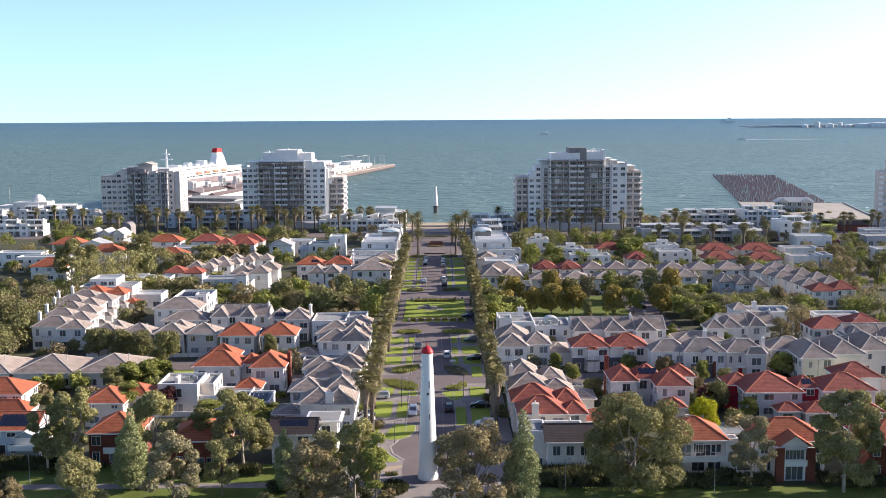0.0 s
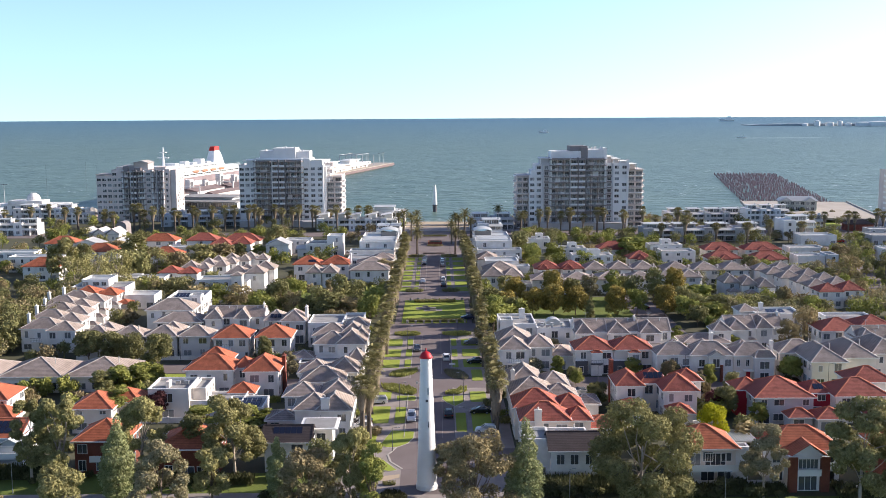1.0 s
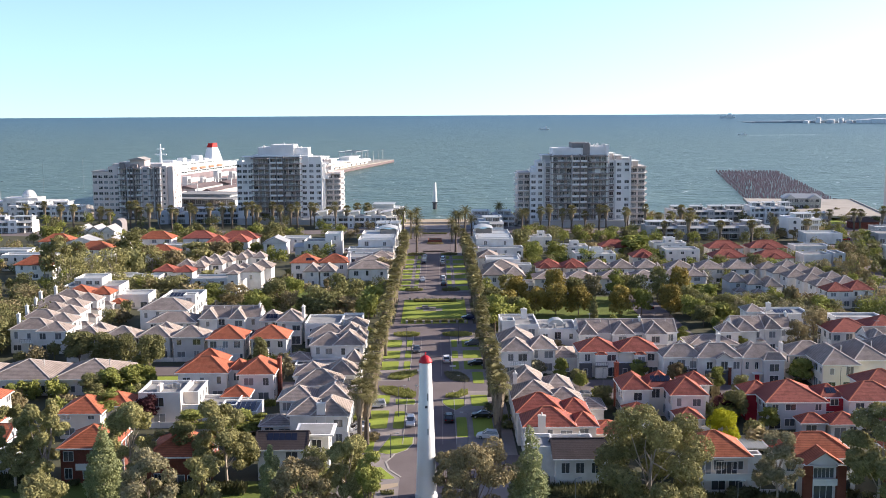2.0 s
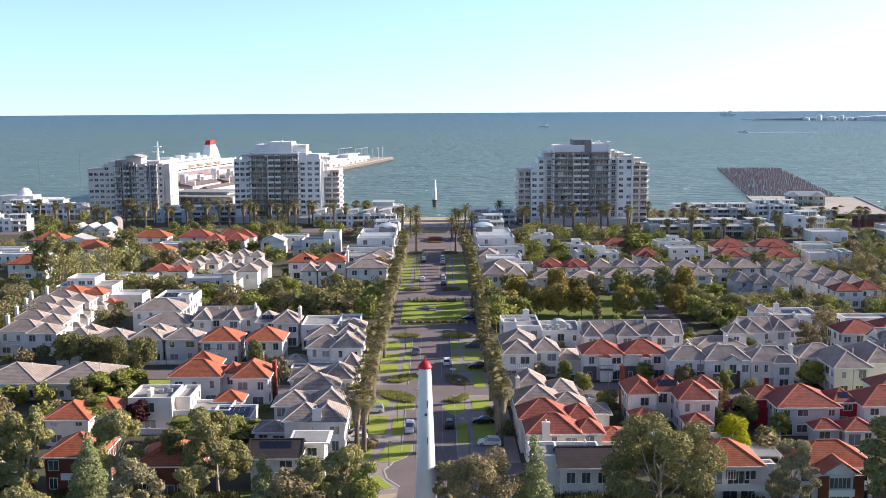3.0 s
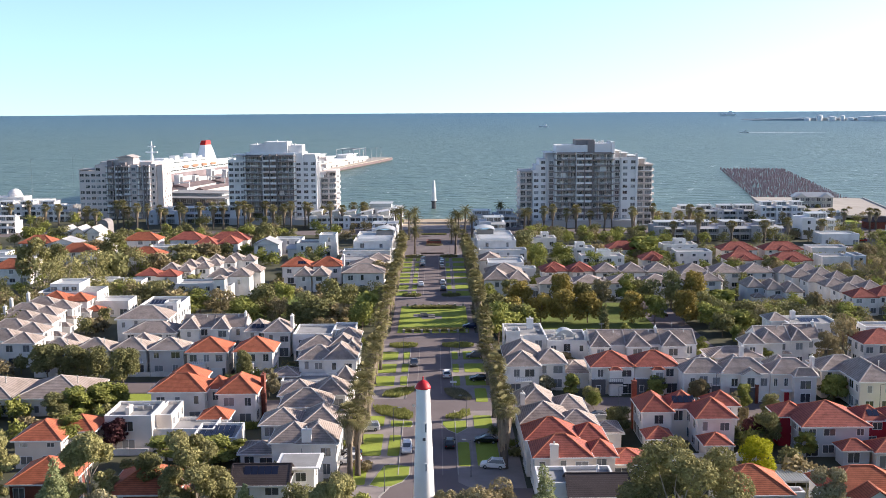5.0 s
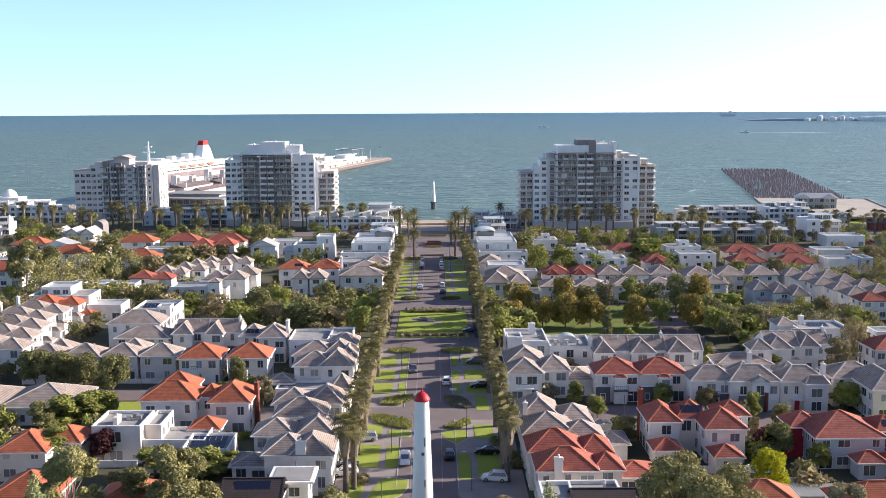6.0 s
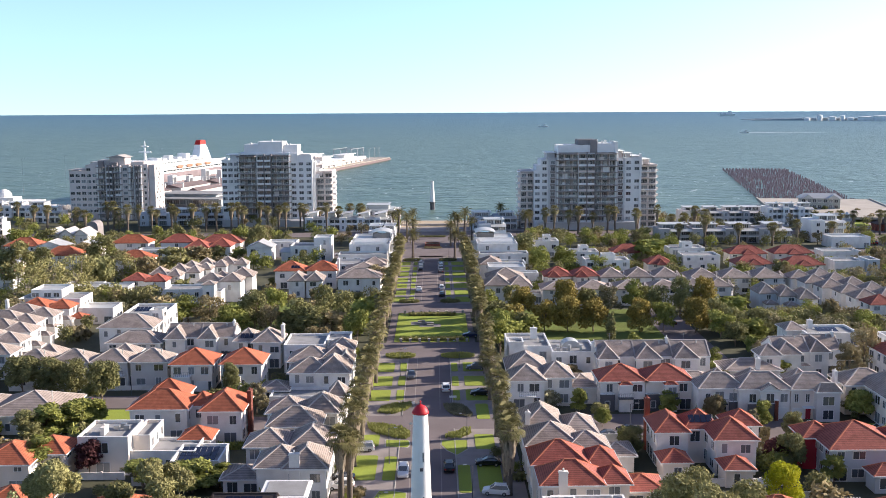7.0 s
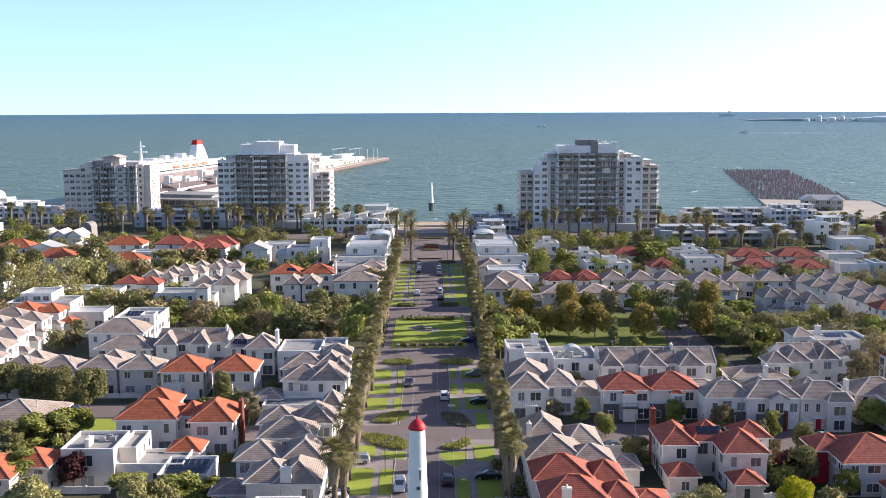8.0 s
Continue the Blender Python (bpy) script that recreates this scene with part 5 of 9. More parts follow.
# middle distance, right
h = House("house", 23, 196, "white two-storey house with many grey tiled hips beside palms")
h.block(16, 23.5, 190, 200, 6.2, 'hip', 3.0, 'y', WHITE, win='SW')
h.block(23.5, 30, 188.5, 199, 6.0, 'hip', 2.8, 'x', WHITE)
h.block(17, 29, 200, 212, 6.4, 'hip', 3.0, 'x', WHITE)
h.block(30, 34, 190, 197, 3.0, 'flat', wall=WHITE, tile=FLAT)
h = House("house", 25, 222, "white flat-roofed house with parapet beside palms")
h.block(18.5, 31, 222, 233, 6.6, 'flat', wall=WHITE, tile=METALR)
h.block(28, 35, 216, 222, 5.4, 'flat', wall=WHITE, tile=METALR)
villa('W', "long white stepped house with louvred roofs and a bowed pale roof")
h = House("house", 24, 240, "white low house with a flat roof and a gabled porch")
h.block(16.5, 24, 240, 252, 5.2, 'hip', 2.2, 'y', WHITE, win='SW')
h.block(24, 33, 242, 252, 4.8, 'flat', wall=WHITE, tile=FLAT, win='SW')
for x0, x1, wl_ in ((36.5, 45.2, WHITE), (45.8, 54, CREAM)):
    House("house", (x0 + x1) / 2, 214, "white house with a red tiled roof behind park trees", "house", "red-roofed pair behind the park").block(x0, x1, 209, 218, 5.9, 'hip', 2.6, 'x', wl_, TILE_R, CAP_R).block(x0 + 1.0, x0 + 4.6, 207.6, 211, 5.8, 'hip', 1.9, 'y', wl_, TILE_R, CAP_R, 'S', 0.3)
terrace("two-storey white terrace house with grey hips behind park trees", 55, 82, 209, 219, 3, 'y', 5.9, 2.8, link=1.0)
terrace("two-storey white terrace house with grey hips behind park trees", 33.5, 78, 188, 198, 4, 'x', 5.6, 2.4, link=1.0)
terrace("two-storey white terrace house with grey hips", 84, 116, 206, 217, 3, 'y', 5.9, 2.8, link=1.2)
terrace("two-storey white terrace house with grey hips", 78, 94, 190, 199, 2, 'y', 5.9, 2.4, link=1.0)
for k, (xw, y0) in enumerate(((97.6, 176.5), (102.8, 173.5), (107.6, 170.5))):
    h = House("house", xw + 3, y0, "two-storey pale terrace house with cascading grey hip roofs", "house", "cascading terrace by the lane")
    h.block(xw, xw + 5.4, y0, y0 + 9.5, 5.5 - 0.3 * k, 'hip', 2.5, 'y', BLUEW if k == 0 else WHITE, win='SW', over=0.3)
    h.block(xw + 1.0, xw + 4.4, y0 - 3.6, y0, 3.0, 'hip', 1.1, 'y', WHITE, win='', over=0.2)
for k, (xw, y0) in enumerate(((116.8, 204.8), (118.2, 195.4), (120.3, 186.6), (122.6, 177.4), (123.3, 168.0), (123.6, 158.4))):
    tl, cpm = (TILE_R, CAP_R) if k == 5 else (TILE_G, CAP_G)
    h = House("house", xw + 6, y0, "two-storey white terrace house with a red hip roof" if k == 5 else "two-storey white terrace house with stepped grey hips", "house", "terrace stepping down the lane")
    h.block(xw, xw + 7.5, y0, y0 + 7.6, 5.4, 'hip', 2.3, 'x', WHITE, tl, cpm, 'SW', 0.3)
    h.block(xw + 7.5, xw + 14.5, y0 + 0.8, y0 + 8.6, 5.7, 'hip', 2.5, 'x', WHITE, tl, cpm, 'S', 0.3)
for x0, y0, w, tl in ((114.3, 266, 14, TILE_R), (109, 239.5, 13, TILE_R), (131.6, 266, 15, TILE_R), (125.6, 236.5, 14, TILE_R), (77.5, 241, 9, TILE_R), (70, 272, 14, TILE_R)):
    House("house", x0 + w / 2, y0, "cream house with a wide red tiled roof", "house", "red-roofed houses towards the sea").block(x0, x0 + w, y0, y0 + 9, 4.9, 'hip', 2.7, 'x', CREAM, tl, CAP_R).block(x0 + w * 0.35, x0 + w * 0.7, y0 - 1.2, y0 + 4, 4.7, 'hip', 1.8, 'y', CREAM, tl, CAP_R, 'S', 0.3)
for x0, y0, w, hh in ((94, 257, 14, 5.2), (55, 243, 16, 5.6), (41, 292, 10, 6.6), (52, 270, 12, 5.0), (152, 270, 15, 4.6), (146, 243, 11, 4.8), (188, 259, 18, 5.4), (92, 272, 14, 6.0)):
    h = House("house", x0 + w / 2, y0, "white flat-roofed house with parapet and roof terrace", "house", "white flat-roofed houses")
    h.block(x0, x0 + w, y0, y0 + 10, hh, 'flat', wall=WHITE, tile=FLAT)
    if x0 < 93:
        h.block(x0 + w * 0.4, x0 + w * 0.7, y0 + 3, y0 + 8, hh + 1.8, 'flat', wall=WHITE, tile=METALR, win='S', z0=hh)

h = House("house", 160, 241, "grey flat-roofed wing beside a white house")
h.block(157.4, 161.5, 240.5, 250, 5.6, 'flat', wall=BLUEW, tile=FLAT, win='S')
h = House("shop", 181, 318, "low white shop with a broad pale metal roof", "shop")
h.block(173, 190, 316, 328, 4.4, 'flat', wall=WHITE, tile=METALR, win='S')
h = House("house", 215, 318, "grey-green flat-roofed house behind street trees")
h.block(207, 232, 316, 330, 4.2, 'flat', wall=GREYD, tile=FLAT, win='S')
h.block(212, 226, 331, 340, 5.6, 'flat', wall=GREYD, tile=METALR, win='S')
h = House("shelter", 226, 380, "dark red timber shelter at the end of the promenade", "shelter")
h.block(219, 233, 376, 384, 3.4, 'hip', 2.0, 'x', BRICK, SHEDT, SHEDT, '')

# ---- apartment towers and sea front ----
def curve_plan(x0, x1, y0, deep, n=10, grow=0.0):
    """The plan of a bowed balcony that stands out to the front of y0."""
    cx, w = (x0 + x1) / 2, (x1 - x0) / 2 + grow
    pts = [(cx - w, y0 + 0.3)]
    for k in range(n + 1):
        a = math.pi * k / n
        pts.append((cx - w * math.copysign(abs(math.cos(a)) ** 0.6, math.cos(a)), y0 - (deep + grow) * math.sin(a) ** 0.6))
    pts.append((cx + w, y0 + 0.3))
    return pts


def bowed_wall(pts, z0, z1, thick=0.12):
    m = Mesh()
    for (xa, ya), (xb, yb) in zip(pts[:-1], pts[1:]):
        if abs(xa - xb) + abs(ya - yb) > 0.02:
            m.bar((xa, ya, (z0 + z1) / 2), (xb, yb, (z0 + z1) / 2), thick, z1 - z0)
    return m


def face(e, x0, x1, y0, base, n, fh, sides, w=2.3, h=1.55, step=3.6, skip=0.06, x=0.0, y1=0.0):
    """Rows of wide two-light windows on a plain bay, some with a drawn blind."""
    m = max(1, int(round((x1 - x0) / step)))
    for k in range(1, n):
        for i in range(m):
            if RNG.random() < skip:
                continue
            o = far_window(e, pose(x0 + (x1 - x0) * (i + 0.5) / m, y0, base + k * fh + 0.85), w, h, 1)
            if RNG.random() < 0.38:
                part("blind", BLINDS[RNG.random() < 0.5], None, o, at=pose(RNG.choice((-0.27, 0.27)) * w, 0.0, 0.06))


def tower(x, y, turn, bays, label, fh=3.05, base=0.6):
    """An apartment tower of joined upright bays. A bay: x0, x1, y0, y1, floors, kind (b: railed balconies, c: bowed balconies, w: windowed wall, s: stair bay), wall."""
    e = thing("apartment_tower", pose(x, y, 0, 0, 0, turn), label, "apartment tower")
    for x0, x1, y0, y1, n, kind, wall in bays:
        top = base + n * fh
        if kind in 'ws':
            wl_ = Mesh().box(x0, x1, y0, y1, 0, top).box(x0, x1, y0, y0 + 0.2, top, top + 0.9).box(x0, x1, y1 - 0.2, y1, top, top + 0.9)
            wl_.box(x0, x0 + 0.2, y0 + 0.2, y1 - 0.2, top, top + 0.9).box(x1 - 0.2, x1, y0 + 0.2, y1 - 0.2, top, top + 0.9)
            part("wall", wl_, wall, e)
            if kind == 'w':
                face(e, x0, x1, y0, base, n, fh, '')
                fx, sd = (x1, 'E') if x < 0 else (x0, 'W')
                for k in range(1, n):
                    far_window(e, pose(fx, y0 + (y1 - y0) * 0.3, base + k * fh + 0.9, 0, 0, SIDES[sd][0]), 1.7, 1.5, 1)
            else:
                part("pilaster", Mesh().box(x0, x0 + 0.9, y0 - 0.7, y0, 0, top + 0.6), TOWERG, e)
                part("pilaster", Mesh().box(x1 - 0.9, x1, y0 - 0.7, y0, 0, top + 0.6), TOWERG, e)
                for k in range(n):
                    part("spandrel", Mesh().box(x0 + 0.9, x1 - 0.9, y0 - 0.4, y0, base + k * fh - 0.5, base + k * fh + 0.5), TOWERD, e)
                    far_window(e, pose((x0 + x1) / 2, y0, base + k * fh + 0.8), x1 - x0 - 2.4, 1.7, 1)
        elif kind == 'c':
            dp = 2.2
            part("wall", Mesh().box(x0, x1, y0, y1, 0, top + 0.5), wall, e)
            out = 1 if x < 0 else (1 if x0 > 0 else -1)
            for k in range(n + 1):
                z = base + k * fh
                o = part("balcony", Mesh().poly(curve_plan(x0, x1, y0, dp), z - 0.25, z), TOWERB, e)
                if k < n:
                    part("railing", bowed_wall(curve_plan(x0, x1, y0, dp, 10, -0.1), z, z + 0.5), TOWERP if k % 3 else TOWERW, o)
                    part("handrail", bowed_wall(curve_plan(x0, x1, y0, dp, 10, -0.1), z + 0.95, z + 1.03, 0.07), TRIM, o)
                fx = x1 if out > 0 else x0 - 1.5
                o = part("balcony", Mesh().box(fx, fx + 1.5, y0 + 2.5, y0 + 8.5, z - 0.22, z), TOWERW, e)
                if k < n:
                    part("railing", Mesh().box(fx + (1.4 if out > 0 else 0), fx + (1.5 if out > 0 else 0.1), y0 + 2.5, y0 + 8.5, z, z + 0.95).box(fx, fx + 1.5, y0 + 2.5, y0 + 2.6, z, z + 0.95), TOWERW, o)
                    m = max(2, int((x1 - x0) / 3.4))
                    for i in range(m):
                        far_window(e, pose(x0 + (x1 - x0) * (i + 0.5) / m, y0, z + 0.08), (x1 - x0) / m - RNG.uniform(0.7, 1.3), 2.2, RNG.choice((1, 2, 3)))
        else:
            dp = 2.2
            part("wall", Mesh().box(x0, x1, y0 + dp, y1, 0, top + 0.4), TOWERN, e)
            mid = (x0 + x1) / 2
            w5 = (x1 - x0) / 2
            for fx, fw, mt in ((x0, 0.5, TOWERW), (mid - w5 * 0.30, 0.5, TOWERG), (mid - 0.25, 0.6, TOWERD), (mid + w5 * 0.26, 0.5, TOWERD), (x1 - 0.5, 0.5, TOWERW)):
                part("fin_wall", Mesh().box(fx, fx + fw, y0 - 0.05, y0 + dp, 0, top + 0.7), mt, e)
            for q in (0.5, 0.76):
                for sg in (-1, 1):
                    fx = mid + sg * q * w5
                    part("post", Mesh().box(fx - 0.14, fx + 0.14, y0 + 0.15, y0 + 0.45, 0, top), TOWERP if q > 0.4 else TOWERW, e)
            for k in range(n + 1):
                z = base + k * fh
                for a_, b_ in ((x0 - 0.7, mid - w5 * 0.30), (mid + w5 * 0.26 + 0.5, x1 + 0.7)):
                    bow = [(a_ + 0.8, y0 - 1.2), (b_ - 0.8, y0 - 1.2), (b_, y0 - 0.2), (b_, y0 + dp), (a_, y0 + dp), (a_, y0 - 0.2)]
                    o = part("balcony", Mesh().poly(bow, z - 0.5, z), TOWERD, e)
                    if k < n:
                        r = Mesh().box(a_ + 0.8, b_ - 0.8, y0 - 1.16, y0 - 1.10, z + 0.98, z + 1.06)
                        xx = a_ + 0.9
                        while xx < b_ - 0.9:
                            r.box(xx, xx + 0.09, y0 - 1.15, y0 - 1.11, z, z + 1.0)
                            xx += 0.55
                        part("railing", r, TRIM, o)
                        if RNG.random() < 0.5:
                            wq = RNG.uniform(1.2, 3.2)
                            sx = RNG.uniform(a_ + 1, b_ - wq - 1)
                            part("screen", Mesh().box(sx, sx + wq, y0 + 0.5, y0 + 0.56, z, z + RNG.choice((1.0, 1.3, 2.7))), RNG.choice((TOWERP, TOWERW, TOWERG)), o)
                o = part("balcony", Mesh().box(mid - w5 * 0.30, mid + w5 * 0.26 + 0.5, y0 + 0.1, y0 + dp, z - 0.3, z), TOWERG, e)
                if k < n:
                    part("railing", Mesh().box(mid - w5 * 0.28, mid + w5 * 0.26, y0 + 0.12, y0 + 0.18, z, z + 0.9), TOWERW if k % 3 else TOWERP, o)
                    m = max(2, int((x1 - x0) / 3.6))
                    for i in range(m):
                        w = (x1 - x0) / m - RNG.uniform(1.1, 2.3)
                        o = far_window(e, pose(x0 + (x1 - x0) * (i + 0.5) / m, y0 + dp, z + 0.08), w, 2.25, RNG.choice((2, 3, 4)))
                        if RNG.random() < 0.4:
                            part("blind", CURT, None, o, at=pose(RNG.uniform(-0.22, 0.22) * w, -0.02, 0.05))
    return e


# darker than the other tower walls: recess shade is put into the colour
TOWERN = mat("tower_shaded_brown_recess", (0.34, 0.285, 0.26), 0.85, 0.15, 0.35, 3.0)
TOWERD = mat("tower_dark_concrete", (0.26, 0.235, 0.23), 0.85, 0.06, 0.25, 5.0)
TOWERP = mat("tower_pinkish_render", (0.62, 0.55, 0.52), 0.85, 0.06, 0.3, 5.0, per_object=0.1)
CURT = Mesh().box(-0.6, 0.6, -0.01, 0.0, 0, 2.0).data("blind", CURTAIN)
BLINDS = [Mesh().box(-0.5, 0.5, -0.03, -0.02, 0, 1.42).data("blind", CURTAIN), Mesh().box(-0.5, 0.5, -0.03, -0.02, 0.7, 1.42).data("blind", CURTAIN)]

right_bays = [(-34.4, -27.8, 5.5, 22, 9, 'c', TOWERP), (-27.8, -20.6, 3, 24, 9, 'w', TOWERW), (-24.2, -20.6, 3.4, 24, 10, 'w', TOWERW), (-20.6, -16.2, 1.4, 24, 11, 's', TOWERG),
              (-16.2, 13.7, 0, 24, 12, 'b', TOWERW), (13.7, 18.1, 1.4, 24, 11, 's', TOWERW), (18.1, 26.4, 2.0, 26, 11, 'w', TOWERW), (26.4, 35.0, 5, 24, 10, 'c', TOWERP)]
tw = tower(78.3, 392, 0, right_bays[:2] + right_bays[3:], "pale twelve-storey apartment tower with brown-grey balcony bays", 3.16)
part("wall", Mesh().box(-24.2, -20.6, 3.4, 22, 28.9, 35.4).box(-26.4, -24.2, 4.2, 22, 28.9, 32.2), TOWERW, tw)
for z_ in (29.9, 33.0):
    far_window(tw, pose(-22.4, 3.4, z_), 2.0, 1.5, 1)
part("penthouse", Mesh().box(-15.6, 0.6, 3, 20, 38.5, 42.6).box(4.2, 13.0, 3, 20, 38.5, 43.4).box(13.0, 14.6, 2, 18, 34, 44.3), TOWERW, tw)
part("lift_tower", Mesh().box(-5.2, 4.2, 5, 18, 38.5, 45.4).box(0.6, 4.2, 2.6, 5, 38.5, 44.6), TOWERD, tw)
for px_, py_, hh_ in ((2.8, 6, 1.6), (4.9, 8, 1.2), (9.5, 10, 0.9), (12.2, 4, 0.7), (7.4, 7, 0.6)):
    part("roof_vent", Mesh().box(px_ - 0.5, px_ + 0.5, py_, py_ + 1.2, 43.4, 43.4 + hh_ + 0.6), TRIM, tw)
for x0, x1, z0, z1 in ((-21.6, -16.4, 35.4, 38.6), (14.8, 17.8, 35.4, 39.4), (18.4, 21.8, 35.4, 38.2), (22.2, 26.2, 35.4, 36.8), (27.2, 31.2, 32.2, 35.2)):
    rt = part("roof_terrace", Mesh().box(x0 + 0.4, x1 - 0.4, 5, 18, z0, z1), TOWERG if x0 < 14 else TOWERP, tw)
    part("canopy", Mesh().box(x0 - 0.5, x1 + 0.5, 3.0, 18, z1, z1 + 0.28), TRIM, rt)
    for i in range(2):
        part("post", Mesh().box(x0 + i * (x1 - x0 - 0.3), x0 + i * (x1 - x0 - 0.3) + 0.3, 3.1, 3.4, z0, z1), TRIM, rt)
part("pilaster", Mesh().box(25.6, 26.6, 1.2, 4, 0, 38.2), TOWERW, tw)
part("podium", Mesh().box(-26, 24, -2.4, 1.4, 0, 3.4).box(-26.5, 24.5, -2.8, 1.4, 3.4, 3.9), TOWERG, tw)

left_bays = [(-22.5, -13.2, 3, 26, 11, 'w', TOWERW), (-13.2, 13.7, 0, 26, 12, 'b', TOWERW), (13.7, 25.5, 2, 28, 11, 'w', TOWERW), (27.0, 35.5, 7, 28, 9, 'c', TOWERP)]
tw = tower(-90.0, 415, 0, left_bays, "white twelve-storey apartment tower with shaded balcony bays", 3.05)
part("penthouse", Mesh().box(-13.5, 13.6, 2.2, 22, 37.2, 38.6).box(-10.5, -0.5, 4, 20, 38.6, 43.0).box(-3.0, 9.8, 3.2, 20, 38.6, 44.4).box(9.8, 17.5, 5, 18, 38.0, 42.6), TOWERW, tw)
for px_, hh_ in ((3.6, 45.4), (-7.5, 43.9), (9.0, 45.0), (11.6, 43.6), (13.2, 43.3)):
    part("roof_vent", Mesh().box(px_ - 0.4, px_ + 0.4, 7, 8, 42.4, hh_), TRIM, tw)
part("wall", Mesh().box(13.7, 18.0, 1.6, 24, 33, 38.4).box(18.0, 25.0, 3, 22, 34.2, 37.4).box(18.6, 24.6, 2.4, 12, 37.4, 37.8).box(25.5, 27.0, 4, 26, 0, 33.6), TOWERW, tw)
for k in range(9):
    zz = 27.0 + 1.25 * k
    part("roof_terrace", Mesh().box(25.2 + 0.9 * (k % 3), 27.6 + 1.3 * ((k + 1) % 3), 3.6 + k * 0.8, 12 + k, zz - 2.0, zz), (TOWERW, TOWERP, TRIM)[k % 3], tw)
part("canopy", Mesh().box(-20.6, -14.6, 4, 18, 37.4, 37.7).box(-20.2, -19.9, 4.2, 4.5, 34.2, 37.4).box(-15.0, -14.7, 4.2, 4.5, 34.2, 37.4).box(-19, -15, 8, 18, 34.2, 37.4), TRIM, tw)
part("podium", Mesh().box(-22, 24, -2.4, 2.0, 0, 3.6).box(14, 22, -5, -2.4, 0, 3.2), TOWERG, tw)

block_bays = [(-26.0, -16.5, 1.5, 20, 8, 'w', TOWERP), (-16.5, -10, 0.8, 20, 9, 'w', TOWERP), (-10, 3.0, 0, 20, 9, 'b', TOWERP), (3.0, 7.5, 1, 20, 9, 'w', TOWERP), (7.5, 14.4, 0.6, 20, 9, 'b', TOWERP)]
tw = tower(-177.5, 446, 0, block_bays, "pinkish nine-storey apartment block with brown balcony bays", 3.3)
part("wall", Mesh().box(14.4, 17.6, 2.0, 22, 0, 31.4).box(18.1, 21.2, 3.0, 22, 0, 31.0).box(17.6, 18.1, 3.4, 22, 0, 30.6), TOWERP, tw)
for k in range(1, 9):
    for yy in (7.0, 13.0, 18.5):
        far_window(tw, pose(21.2, yy, 0.6 + k * 3.3 + 0.9, 0, 0, 90), 1.8, 1.5, 1)
    far_window(tw, pose(16.0, 2.0, 0.6 + k * 3.3 + 0.9), 1.2, 1.5, 0)
    part("balcony", Mesh().box(21.2, 22.4, 9.0, 11.6, k * 3.3 + 0.4, k * 3.3 + 0.6).box(22.3, 22.4, 9.0, 11.6, k * 3.3 + 0.6, k * 3.3 + 1.5), TOWERW, tw)
part("penthouse", Mesh().box(-4, 4.5, 4, 16, 30.3, 35.0).box(-11, -4, 5, 16, 30.3, 33.6).box(-14, -10, 2, 14, 30.3, 32.8).box(8.0, 15, 4, 18, 30.3, 32.6), TOWERP, tw)
part("canopy", Mesh().add([(-6, 2, 35.0), (1, 2, 36.6), (6, 2, 35.0), (6, 16, 35.0), (1, 16, 36.6), (-6, 16, 35.0)], [(0, 1, 4, 5), (1, 2, 3, 4), (0, 2, 1), (3, 5, 4), (0, 5, 3, 2)]).box(-26.4, -16, 1, 18, 28.2, 28.6), TOWERB, tw)
part("roof_terrace", Mesh().box(-9.6, -6.8, 1.0, 3.4, 30.3, 33.2).box(-3.2, 0.8, 1.2, 4, 30.3, 32.4), TOWERD, tw)


edge_bays = [(-14.0, -8.0, 4, 22, 10, 'c', TOWERP), (-8.0, -2.0, 2, 24, 12, 'w', TOWERP), (-2.0, 16.0, 0, 24, 13, 'b', TOWERP)]
tw = tower(263.5, 388, 0, edge_bays, "pinkish apartment tower with rounded balconies at the sea front", 3.0)
part("penthouse", Mesh().box(-1.0, 14.0, 3, 20, 39.6, 43.0), TOWERP, tw)


